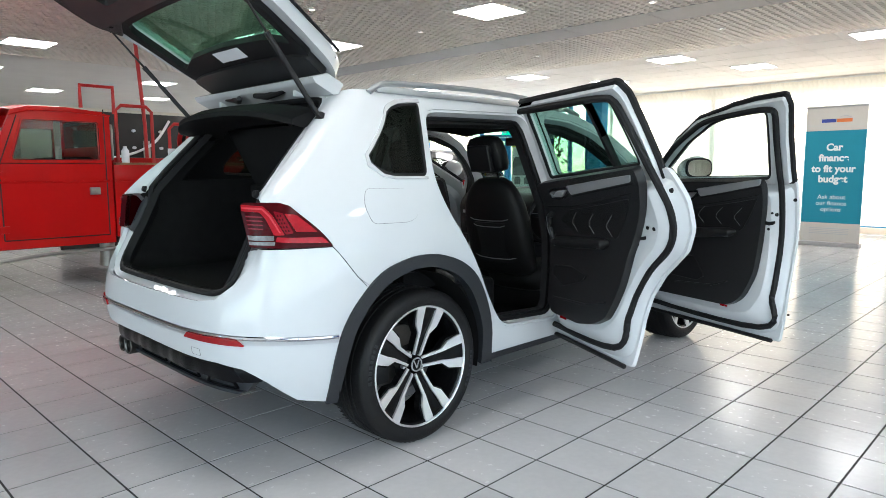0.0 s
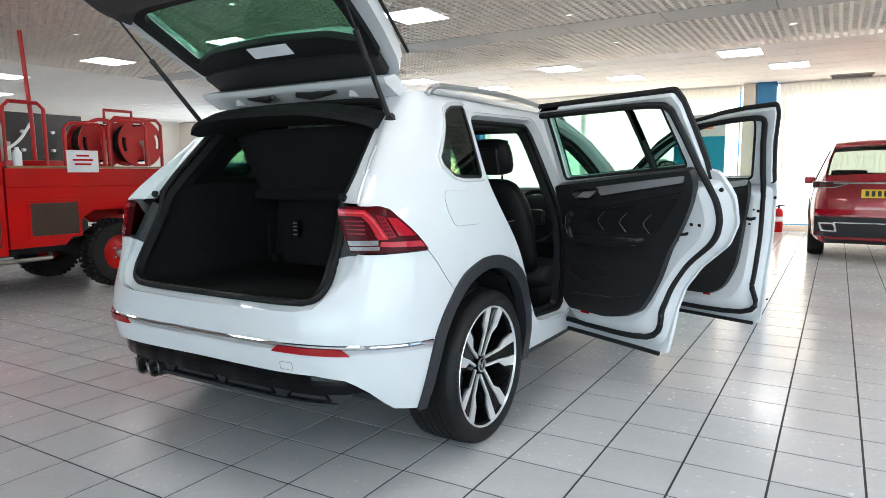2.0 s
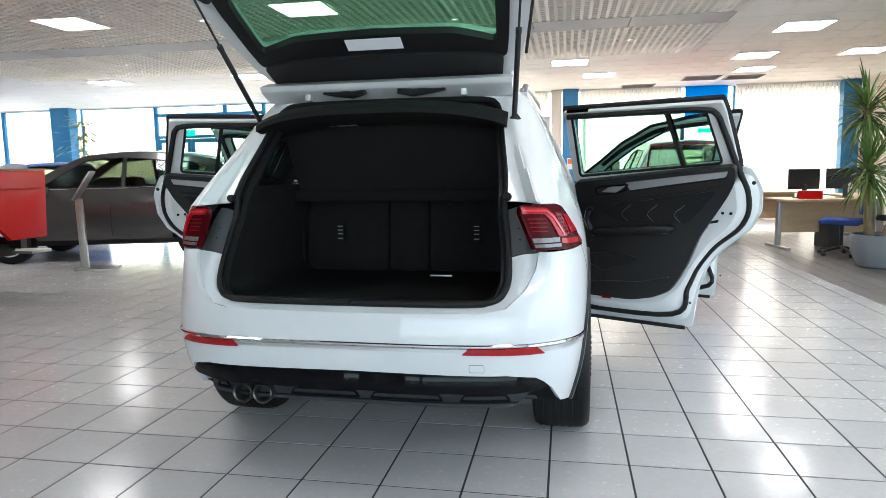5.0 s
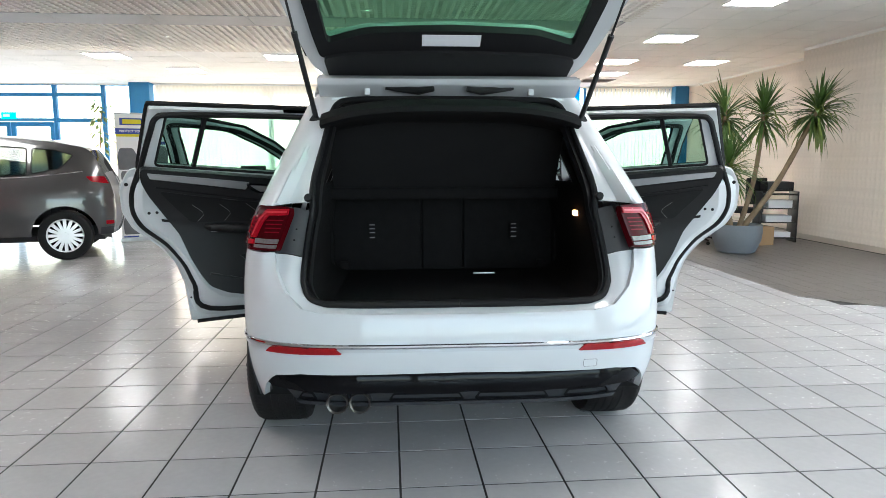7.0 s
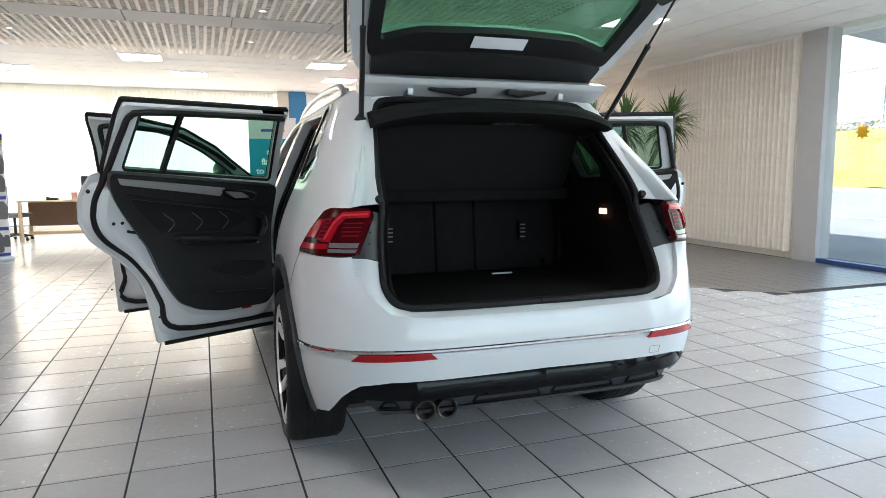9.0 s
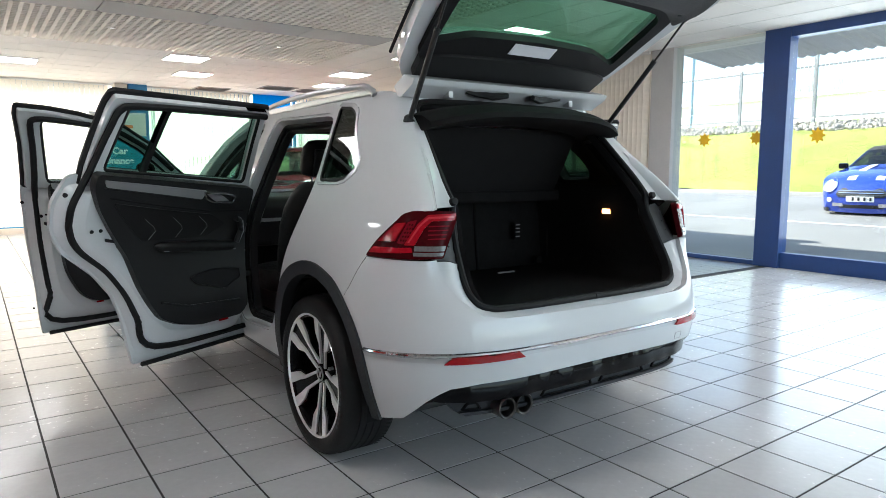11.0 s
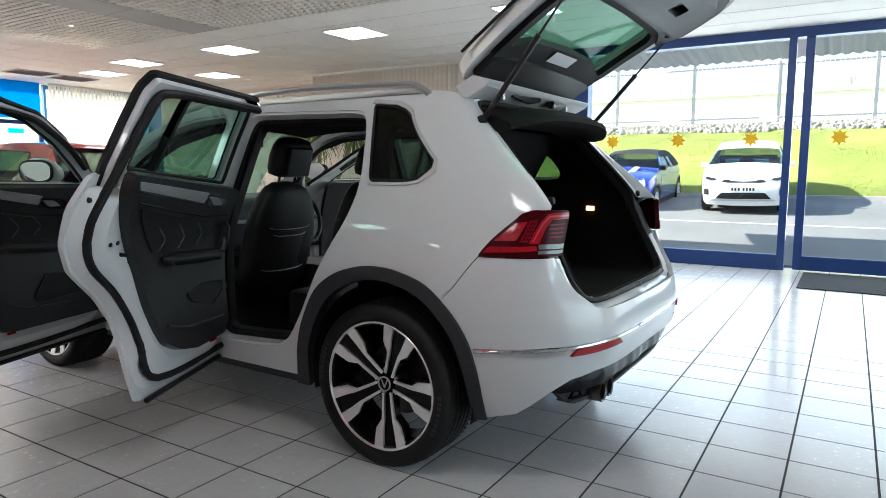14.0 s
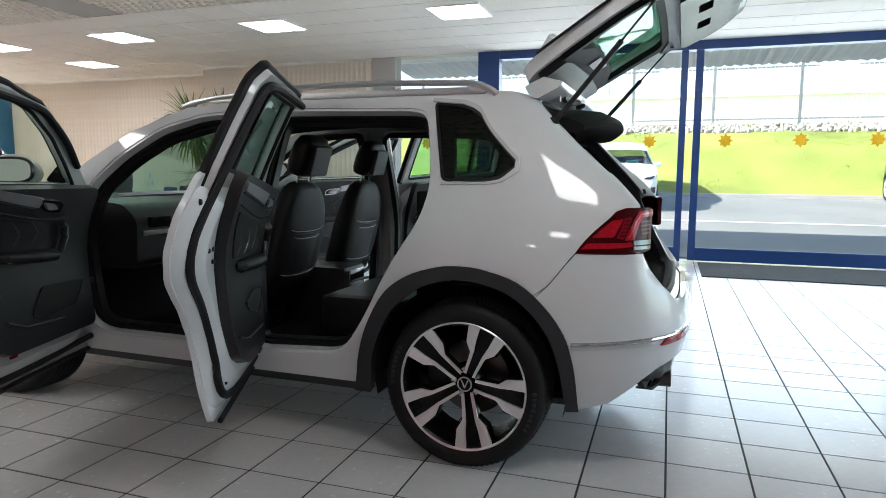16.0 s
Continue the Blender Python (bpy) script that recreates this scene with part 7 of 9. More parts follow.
# ---- red fire tender ----
M_FRED = mat("fire_red_paint", (0.50, 0.004, 0.004), 0.28, spec=0.25, vary=0.12, scale=2, coat=0.22, bump=0.03, bscale=6)
M_WOODR = mat("varnished_wood", (0.30, 0.16, 0.07), 0.5, vary=0.3, scale=3, stretch=(1, 12, 12))
M_STEEL = mat("bare_steel", (0.45, 0.44, 0.42), 0.38, 0.9, vary=0.2, scale=8)
M_REDTUBE = mat("red_tube", (0.48, 0.02, 0.02), 0.4, vary=0.15, scale=10)
M_TGLASS = glass("tender_glass", (0.72, 0.78, 0.76))
LX = -4.72   # side of the body
lr = thing("fire_tender", "red vintage off-road fire tender with hose reels", "truck", Matrix.Translation((LX, 1.96, 0)))
# own frame: x = 0 on the side that faces the hall, body towards -x; y = 0 at the rear axle, cab towards -y
WD = 1.62
tub = [(1.06, 0.62), (1.11, 1.31), (-1.16, 1.31), (-1.16, 0.52), (-0.62, 0.52)] + [(p[0], p[1]) for p in [(-0.52, 0.62), (-0.42, 0.80), (-0.30, 0.875), (0.0, 0.89), (0.28, 0.875), (0.42, 0.80), (0.60, 0.62)]]
part("tub_side", slab(tub, -0.05, 0.0, "yz", 0.008), M_FRED, lr, "red aluminium tub side")
part("tub_side", slab(tub, -WD, -WD + 0.05, "yz", 0.008), M_FRED, lr, "red aluminium tub side")
part("tub_floor", box(-WD + 0.05, -0.05, -1.16, 1.03, 0.86, 0.90), M_FRED, lr, smooth=False)
part("tub_front", box(-WD + 0.05, -0.05, -1.16, -1.10, 0.9, 1.31, 0.01), M_FRED, lr, "red front bulkhead")
part("tailboard", box(-WD + 0.05, -0.05, 1.0, 1.04, 0.7, 1.2, 0.01), M_FRED, lr, "red tailboard")
part("wood_rail", box(-0.075, 0.012, -1.14, 1.11, 1.312, 1.335, 0.006), M_WOODR, lr, "varnished wooden top rail")
part("swage_line", tube([(0.004, -1.15, 1.13), (0.004, 1.03, 1.13)], 0.012, 6), M_FRED, lr, "pressed swage line")
part("locker", join(box(-0.02, 0.006, -0.98, -0.44, 0.60, 0.63, 0.004), box(-0.02, 0.006, -0.98, -0.44, 0.96, 0.99, 0.004), box(-0.02, 0.006, -0.98, -0.95, 0.63, 0.96, 0.004), box(-0.02, 0.006, -0.47, -0.44, 0.63, 0.96, 0.004)), M_FRED, lr, "red locker frame")
part("locker_front", box(-0.02, 0.0035, -0.95, -0.47, 0.63, 0.96), mat("locker_board", (0.045, 0.025, 0.015), 0.5, vary=0.35, scale=4), lr, "dark wooden locker front", smooth=False)
# cab
cab = [(-1.18, 0.46), (-1.18, 1.82), (-1.24, 1.87), (-1.6, 1.90), (-1.95, 1.895), (-2.10, 1.85), (-2.32, 1.28), (-2.36, 1.22), (-2.36, 0.46)]
win_r = rounded([(-1.30, 1.36), (-1.30, 1.76), (-2.00, 1.76), (-2.12, 1.36)], 0.03)


def yz_map(x0, s=1):
    return lambda y, z, d: (x0 - s * d, y, z)


for x0, s in ((0.0, 1), (-WD, -1)):
    part("cab_side", panel(cab, yz_map(x0, s), 0.0, 0.05, [win_r], 0.2), M_FRED, lr, "red cab side with door", smooth=False)
    part("door_window", panel(inset(win_r, -0.01), yz_map(x0, s), 0.02, 0.026, (), 0.3), M_TGLASS, lr, "sliding door window", smooth=False)
    part("window_channel", join(box(x0 - s * 0.03 - 0.01, x0 - s * 0.03 + 0.01, -1.72, -1.66, 1.36, 1.76)), M_STEEL, lr, "bright window channel", smooth=False)
    part("door_gap", join(tube([(x0 + s * 0.001, -1.24, 0.55), (x0 + s * 0.001, -1.24, 1.9)], 0.006, 4), tube([(x0 + s * 0.001, -1.24, 0.55), (x0 + s * 0.001, -2.23, 0.55)], 0.006, 4), tube([(x0 + s * 0.001, -2.23, 0.55), (x0 + s * 0.001, -2.23, 1.30), (x0 + s * 0.001, -2.05, 1.80)], 0.006, 4), tube([(x0 + s * 0.001, -1.26, 1.32), (x0 + s * 0.001, -2.22, 1.32)], 0.004, 4)), M_BAR, lr)
    part("door_swage", tube([(x0 + s * 0.003, -1.2, 1.13), (x0 + s * 0.003, -2.34, 1.13)], 0.012, 6), M_FRED, lr, "pressed swage line")
    part("door_handle", box(x0 - 0.012, x0 + s * 0.035, -1.42, -1.32, 0.99, 1.07, 0.012), M_STEEL, lr, "steel door handle")
    for zz in (0.66, 1.20):
        part("door_hinge", box(x0 - 0.008, x0 + s * 0.018, -2.28, -2.18, zz - 0.035, zz + 0.035, 0.006), M_FRED, lr, "red painted door hinge")
    part("window_frame", panel(inset(win_r, -0.022), yz_map(x0, s), -0.008, 0.02, [inset(win_r, 0.006)], 0.1), M_FRED, lr, "red raised window frame", smooth=False)
    part("window_gasket", bead(win_r, yz_map(x0, s), -0.004, 0.006, 5), M_RUB, lr, "black window gasket")
    part("gutter", tube([(x0 + s * 0.012, -1.18, 1.835), (x0 + s * 0.012, -1.6, 1.862), (x0 + s * 0.012, -1.95, 1.855), (x0 + s * 0.012, -2.12, 1.80)], 0.012, 6), M_FRED, lr, "red roof gutter")
rf = bmesh.new()
rows = []
for k in range(9):
    x = -WD * k / 8
    q = 1 - (2 * k / 8 - 1) ** 2
    rows.append([rf.verts.new((x, y, z + 0.05 * q)) for y, z in cab[1:6]])
for A, B in zip(rows, rows[1:]):
    for k in range(4):
        rf.faces.new((A[k], A[k + 1], B[k + 1], B[k]))
part("cab_roof", rf, M_FRED, lr, "red curved cab roof")
part("cab_rear", box(-WD + 0.05, -0.05, -1.20, -1.16, 0.9, 1.52, 0.01), M_FRED, lr, "red cab rear panel")
part("rear_cab_window", box(-WD + 0.12, -0.12, -1.19, -1.18, 1.53, 1.78), M_TGLASS, lr, "cab rear window", smooth=False)
part("quarter_light", panel(rounded([(-0.16, 1.36), (-0.16, 1.75), (-0.02, 1.75), (-0.02, 1.36)], 0.05), lambda a, z, d: (a, -1.165 + d, z), 0, 0.02, (), 0.1), M_STEEL, lr, "bright framed quarter light")
part("windscreen_frame", box(-WD + 0.03, -0.03, -2.36, -2.31, 1.22, 1.30, 0.01), M_FRED, lr)
part("bonnet", box(-WD + 0.28, -0.28, -3.45, -2.36, 0.62, 1.18, 0.05), M_FRED, lr, "red bonnet")
for x0 in (-0.30, -WD):
    part("front_wing", box(x0, x0 + 0.30, -3.5, -2.36, 0.75, 1.10, 0.05), M_FRED, lr, "red front wing")
part("seat", box(-WD + 0.2, -0.2, -1.6, -1.3, 0.7, 1.4, 0.05), M_DARKIN, lr, "dark cab seat")
part("steering_wheel", tube([(-1.15 + 0.19 * math.cos(k * math.tau / 20), -2.1 + 0.1 * math.sin(k * math.tau / 20), 1.28 + 0.16 * math.sin(k * math.tau / 20)) for k in range(20)], 0.013, 6, True), M_BLACK, lr, "black steering wheel")
part("chassis", join(box(-0.45, -0.35, -3.4, 1.0, 0.42, 0.54), box(-WD + 0.35, -WD + 0.45, -3.4, 1.0, 0.42, 0.54), box(-WD + 0.2, -0.2, -0.05, 0.05, 0.30, 0.42), box(-WD + 0.2, -0.2, 0.92, 1.0, 0.5, 0.62)), M_BAR, lr, "black chassis rails", smooth=False)
part("rear_step", box(-1.2, -0.1, 0.95, 1.22, 0.44, 0.47, 0.006), M_STEEL, lr, "bare steel rear step")
part("side_bar", tube([(-0.05, -2.7, 0.30), (-0.05, -2.3, 0.34), (-0.05, -1.9, 0.38), (-0.05, -0.75, 0.40), (-0.2, -0.68, 0.42)], 0.022, 8), M_STEEL, lr, "bare steel side bar")
for y in (0.0, -2.77):
    for x0, s in ((-0.02, 1), (-WD + 0.02, -1)):
        base = Matrix.Translation((x0, y, 0.375)) @ pose(0, 0, 0, 0, 0, 0 if s > 0 else 180)
        w = part("wheel", moved(lathe([(0.20, 0.0), (0.25, 0.015), (0.33, 0.01), (0.36, -0.02), (0.37, -0.05), (0.37, -0.15), (0.36, -0.18), (0.30, -0.20), (0.20, -0.18)], 40, "X"), base), M_TYRE, lr, "chunky off-road tyre")
        lug = Soup()
        for k in range(36):
            a = k * math.tau / 36
            for x1, x2 in ((-0.07, 0.002), (-0.20, -0.13)):
                c, sn = math.cos(a), math.sin(a)
                n = len(lug.v)
                for r in (0.345, 0.383):
                    for da in (-0.05, 0.05):
                        for xx in (x1, x2):
                            lug.v.append((xx, r * math.cos(a + da), r * math.sin(a + da)))
                lug.f += [tuple(n + q for q in f) for f in ((4, 5, 7, 6), (0, 1, 5, 4), (2, 6, 7, 3), (0, 4, 6, 2), (1, 3, 7, 5))]
        lo = lug.done("tread_rim", M_TYRE, w)
        lo.data.transform(base)
        tagged(lo, "chunky tread lugs", kind="stuff")
        part("wheel_disc", moved(lathe([(0.205, 0.004), (0.195, -0.01), (0.185, -0.06), (0.13, -0.05), (0.09, -0.02), (0.07, -0.015), (0.0, -0.015)], 36, "X"), base), M_FRED, w, "red steel wheel disc")
        part("hub", moved(lathe([(0.055, -0.02), (0.05, 0.02), (0.03, 0.045), (0.0, 0.05)], 20, "X"), base), M_STEEL, w, "bare steel hub")
        for k in range(5):
            part("wheel_nut", moved(cyl((-0.02, 0.085, 0), (0.005, 0.085, 0), 0.012, seg=6), base @ pose(0, 0, 0, 72 * k, 0, 0)), M_STEEL, w)
# frames, hose reels and mast on the back


def hoop(y, x0, x1, z1, r=0.022):
    return tube([(x0, y, 0.9), (x0, y, z1 - 0.06), (x0 + (0.06 if x1 > x0 else -0.06), y, z1), (x1 - (0.06 if x1 > x0 else -0.06), y, z1), (x1, y, z1 - 0.06), (x1, y, 0.9)], r, 8)


def hoop_y(x, y0, y1, z1, r=0.02):
    return tube([(x, y0, 0.9), (x, y0, z1 - 0.06), (x, y0 + 0.06, z1), (x, y1 - 0.06, z1), (x, y1, z1 - 0.06), (x, y1, 0.9)], r, 8)


part("rear_hoop", hoop_y(-0.25, -1.02, -0.62, 1.98), M_REDTUBE, lr, "red tube hoop")
part("rear_hoop", hoop_y(-0.25, -0.42, 0.02, 1.80), M_REDTUBE, lr, "red tube hoop")
part("rear_hoop", hoop_y(-0.25, 0.08, 0.55, 1.86), M_REDTUBE, lr, "red tube hoop")
part("rear_hoop", hoop_y(-0.55, 0.30, 0.98, 1.92), M_REDTUBE, lr, "red tube hoop")
part("mast", tube([(-0.6, -0.55, 0.9), (-0.58, -0.57, 1.8), (-0.56, -0.64, 2.75)], 0.022, 8), M_REDTUBE, lr, "tall red lamp mast")
part("top_hoop", join(tube([(-0.5, -1.3, 1.95), (-0.5, -1.3, 2.2), (-0.5, -0.95, 2.2), (-0.5, -0.95, 1.9)], 0.022, 8)), M_REDTUBE, lr, "red top hoop")
part("top_hoop", join(tube([(-0.75, 0.36, 1.85), (-0.75, 0.36, 2.02), (-0.75, 0.72, 2.02), (-0.75, 0.72, 1.85)], 0.02, 8)), M_REDTUBE, lr, "red top hoop")
for yc, zc in ((0.24, 1.62), (0.56, 1.62)):
    x0 = -0.62 if yc < 0.4 else -0.36
    disc = [(0.29 * math.cos(k * math.tau / 40), 0.29 * math.sin(k * math.tau / 40)) for k in range(40)]
    slots = [[(0.25 * math.cos(a), 0.25 * math.sin(a)) for a in np.linspace(c - 0.38, c + 0.38, 9)] + [(0.20 * math.cos(a), 0.20 * math.sin(a)) for a in np.linspace(c + 0.38, c - 0.38, 9)] for c in (0.1, 1.67, 3.24, 4.81)]
    reel = part("hose_reel", moved(panel(disc, yz_map(0), -0.012, 0.012, slots, 0.06), Matrix.Translation((x0, yc, zc))), M_REDTUBE, lr, "red hose reel flange")
    part("reel_flange", moved(lathe([(0.0, -0.012), (0.27, -0.012), (0.27, 0.012), (0.0, 0.012)], 40, "X"), Matrix.Translation((x0 - 0.30, yc, zc))), M_REDTUBE, reel, "red hose reel flange")
    [part("hose_turn", moved(lathe([(0.205 + 0.017 * math.cos(a * math.tau / 8), 0.017 * math.sin(a * math.tau / 8) - 0.03 - 0.034 * k) for a in range(9)], 32, "X"), Matrix.Translation((x0, yc, zc))), M_RUB, reel, "black rubber hose") for k in range(8)]
    part("crank", moved(join(cyl((0.0, 0, 0), (0.05, 0, 0), 0.03, seg=12), tube([(0.04, 0, 0), (0.045, 0.02, -0.22), (0.09, 0.02, -0.22)], 0.013, 6)), Matrix.Translation((x0, yc, zc))), M_STEEL, reel, "steel crank handle")
part("reel_post", tube([(-0.30, 0.62, 0.9), (-0.30, 0.60, 1.5)], 0.025, 8), M_REDTUBE, lr, "red reel post")
part("pump_box", box(-1.3, -0.5, -1.0, -0.3, 0.9, 1.40, 0.02), M_FRED, lr, "red pump housing")
part("paper_sheet", box(-0.20, -0.08, 0.30, 0.52, 1.336, 1.341), M_PAPER, lr, "crumpled white paper", smooth=False)
sg = part("notice_board", box(0.008, 0.014, -0.56, -0.22, 1.27, 1.50), M_PAPER, lr, "white paper notice", smooth=False)
for k, (a, b) in enumerate(((-0.46, -0.32), (-0.50, -0.28), (-0.48, -0.3))):
    part("plain_bar", box(0.014, 0.0155, a, b, 1.435 - k * 0.045, 1.455 - k * 0.045), M_FRED, sg, smooth=False)
part("water_bottle", lathe([(0.0, 0), (0.04, 0), (0.04, 0.13), (0.02, 0.16), (0.018, 0.18), (0, 0.18)], 16), M_PAPER, lr, "white plastic bottle").location = (-0.03, -1.02, 1.335)
stand = thing("axle_stand", "bright steel axle stand under the fire tender", "stand", Matrix.Translation((-6.35, 1.23, 0)))
part("drum", cyl((0, 0, 0), (0, 0, 0.30), 0.10, 0.09, seg=24), M_STEEL, stand)
part("cap", cyl((0, 0, 0.30), (0, 0, 0.44), 0.05, seg=16), M_STEEL, stand)
# dark partition with pegs behind the tender
pt = thing("display_partition", "black pegboard display partition with pale pegs", "partition", Matrix.Translation((-8.6, 1.6, 0)))
part("board", box(-0.05, 0, -0.3, 2.3, 0.0, 2.2, 0.01), mat("black_board", (0.02, 0.02, 0.02), 0.6, vary=0.2), pt)
for k in range(5):
    for j in range(3):
        part("peg", cyl((0, 0.0 + k * 0.45, 1.35 + j * 0.28), (0.06, 0.0 + k * 0.45, 1.35 + j * 0.28), 0.025, seg=10), M_PAPER, pt)
part("hanging_hose", tube(spline([(0.05, 0.5, 1.45), (0.07, 0.9, 1.55), (0.07, 1.25, 1.75), (0.05, 1.5, 2.1)], 5), 0.022, 6), M_PAPER, pt, "pale canvas hose")
part("hanging_tool", box(0.01, 0.05, 1.05, 1.16, 1.0, 1.75, 0.01), M_STEEL, pt, "grey metal case")

# ---- display stand beside the grey car ----
st = thing("leaflet_stand", "silver floor stand with an angled display plate", "stand", pose(-5.65, 4.62, 0, 0, 0, 25))
part("base", box(-0.05, 0.45, -0.18, 0.18, 0.0, 0.02, 0.006), M_STEEL, st)
part("post", slab([(0.0, 0.02), (0.09, 0.02), (0.07, 0.95), (-0.02, 0.95)], -0.03, 0.03, "xz", 0.005), M_STEEL, st, "silver post")
part("plate", moved(box(-0.02, 0.42, -0.15, 0.15, -0.01, 0.01, 0.004), Matrix.Translation((-0.01, 0, 0.95)) @ pose(0, 0, 0, 0, -58, 0)), M_STEEL, st, "angled silver plate")


# ---- roll-up banners ----
def words(text, size, m, material, parent, align="CENTER", bold=0.0):
    cu = bpy.data.curves.new("lettering", "FONT")
    cu.body, cu.size, cu.align_x, cu.align_y, cu.extrude, cu.offset = text, size, align, "CENTER", 0.0006, bold
    tmp = bpy.data.objects.new("tmp", cu)
    scene.collection.objects.link(tmp)
    dg = bpy.context.evaluated_depsgraph_get()
    me = bpy.data.meshes.new_from_object(tmp.evaluated_get(dg))
    bpy.data.objects.remove(tmp)
    me.materials.clear()
    me.materials.append(material)
    me.transform(m)
    ob = new("lettering", me)
    ob.parent = parent
    return ob


M_TEAL = mat("teal_print", (0.010, 0.25, 0.36), 0.55, vary=0.04)
M_BPALE = mat("banner_pale", (0.60, 0.58, 0.54), 0.6, vary=0.04)
M_WPRINT = mat("white_print", (0.85, 0.85, 0.85), 0.6, vary=0.02)
M_DBLUEP = mat("navy_print", (0.05, 0.08, 0.36), 0.55, vary=0.04)
M_YELP = mat("yellow_print", (0.75, 0.65, 0.02), 0.55, vary=0.04)
M_GREYP = mat("grey_print", (0.16, 0.16, 0.17), 0.55, vary=0.15, scale=10)
M_ORP = mat("orange_print", (0.75, 0.20, 0.06), 0.55, vary=0.04)
bn = thing("finance_banner", "teal and cream roll-up finance banner standing on the tiles", "banner", pose(-0.02, 10.2, 0, 0, 0, -3))
part("base", box(-0.46, 0.46, -0.08, 0.08, 0.0, 0.07, 0.02), M_SATIN, bn, "silver banner base")
part("top_rail", box(-0.45, 0.45, -0.012, 0.012, 2.235, 2.265, 0.005), M_SATIN, bn, "silver top rail")
part("sheet", box(-0.44, 0.44, -0.003, 0.003, 0.06, 2.24), M_BPALE, bn, "cream printed sheet", smooth=False)
part("teal_field", box(-0.44, 0.44, -0.006, -0.003, 0.38, 1.87), M_TEAL, bn, "teal printed field", smooth=False)
FACE = pose(0, -0.0068, 0, 90, 0, 0)
for txt, z, s in (("Car", 1.60, 0.155), ("finance", 1.43, 0.155), ("to fit your", 1.255, 0.155), ("budget", 1.09, 0.155)):
    words(txt, s, Matrix.Translation((0, 0, z)) @ FACE, M_WPRINT, bn, bold=0.006)
for txt, z in (("Ask about", 0.80), ("our finance", 0.70), ("options", 0.60)):
    words(txt, 0.10, Matrix.Translation((0, 0, z)) @ FACE, M_WPRINT, bn)
for k, (x0, x1, m_) in enumerate(((-0.21, 0.0, M_DBLUEP), (0.01, 0.23, M_ORP))):
    part("logo_shape", box(x0, x1, -0.006, -0.003, 2.0, 2.055, 0.002), m_, bn, "plain logo block", smooth=False)
part("logo_arc", tube([(0.05, -0.005, 2.085), (0.14, -0.005, 2.10), (0.22, -0.005, 2.075)], 0.004, 4), M_SATIN, bn)
for k in range(4):
    part("plain_bar", box(-0.30, 0.28, -0.005, -0.003, 0.20 + k * 0.028, 0.21 + k * 0.028), M_SATIN, bn, smooth=False)
b2 = thing("accessory_banner", "white roll-up banner with pictures of car mats", "banner", pose(-4.30, 7.88, 0, 0, 0, 26))
part("base", box(-0.40, 0.40, -0.08, 0.08, 0.0, 0.07, 0.02), M_SATIN, b2, "silver banner base")
part("top_rail", box(-0.385, 0.385, -0.012, 0.012, 2.02, 2.045, 0.005), M_SATIN, b2, "silver top rail")
part("sheet", box(-0.38, 0.38, -0.003, 0.003, 0.06, 2.02), M_WPRINT, b2, "white printed sheet", smooth=False)
part("logo_shape", box(-0.31, 0.29, -0.006, -0.003, 1.85, 1.96), M_DBLUEP, b2, "plain logo block", smooth=False)
part("logo_shape", box(-0.27, 0.0, -0.008, -0.006, 1.87, 1.94), M_YELP, b2, "plain yellow logo block", smooth=False)
part("blue_band", box(-0.38, 0.38, -0.006, -0.003, 1.71, 1.80), M_DBLUEP, b2, smooth=False)
part("yellow_band", box(-0.38, 0.38, -0.006, -0.003, 1.67, 1.71), M_YELP, b2, smooth=False)
words("PROTECT YOUR INVESTMENT", 0.047, Matrix.Translation((0, 0, 1.755)) @ FACE, M_WPRINT, b2, bold=0.001)
MATSH = rounded([(-0.13, -0.17), (0.13, -0.17), (0.15, 0.05), (0.09, 0.17), (-0.10, 0.17), (-0.14, 0.05)], 0.03)
for x, z, sx, sz in ((-0.23, 1.32, 1.0, 1.0), (0.10, 1.18, 0.9, 0.95), (0.27, 1.38, 0.75, 0.85), (0.27, 1.10, 0.75, 0.7), (-0.28, 1.06, 0.4, 0.4), (-0.10, 1.06, 0.4, 0.4), (-0.23, 0.72, 0.95, 0.75), (-0.02, 0.64, 0.5, 0.5), (0.26, 0.72, 0.85, 0.75), (-0.22, 0.27, 0.9, 0.9), (0.17, 0.27, 0.95, 0.9), (-0.02, 0.30, 0.35, 0.35), (0.34, 0.28, 0.28, 0.5)):
    part("mat_picture", moved(slab([(p[0] * sx, p[1] * sz) for p in MATSH], -0.0065, -0.0032, "xz"), Matrix.Translation((x, 0, z))), M_GREYP, b2, "printed car mat picture", smooth=False)
for x, z in ((0.22, 1.575), (0.25, 0.90), (0.25, 0.46)):
    part("plain_bar", box(x - 0.12, x + 0.12, -0.0062, -0.0032, z - 0.025, z + 0.025), M_DBLUEP, b2, smooth=False)
for x, z in ((-0.25, 0.50), (-0.24, 0.06), (0.26, 0.08), (-0.2, 0.545)):
    part("plain_bar", box(x - 0.11, x + 0.11, -0.0062, -0.0032, z - 0.012, z + 0.03), M_DBLUEP, b2, smooth=False)
part("feet", box(-0.3, 0.3, -0.12, 0.12, 0.0, 0.015, 0.004), M_STEEL, b2, "flat steel feet")

# ---- desks and chairs ----
M_BEECH = mat("beech_laminate", (0.58, 0.43, 0.27), 0.45, vary=0.12, scale=2, stretch=(1, 8, 8))
M_WALNUT = mat("brown_panel", (0.16, 0.09, 0.05), 0.5, vary=0.2, scale=3)


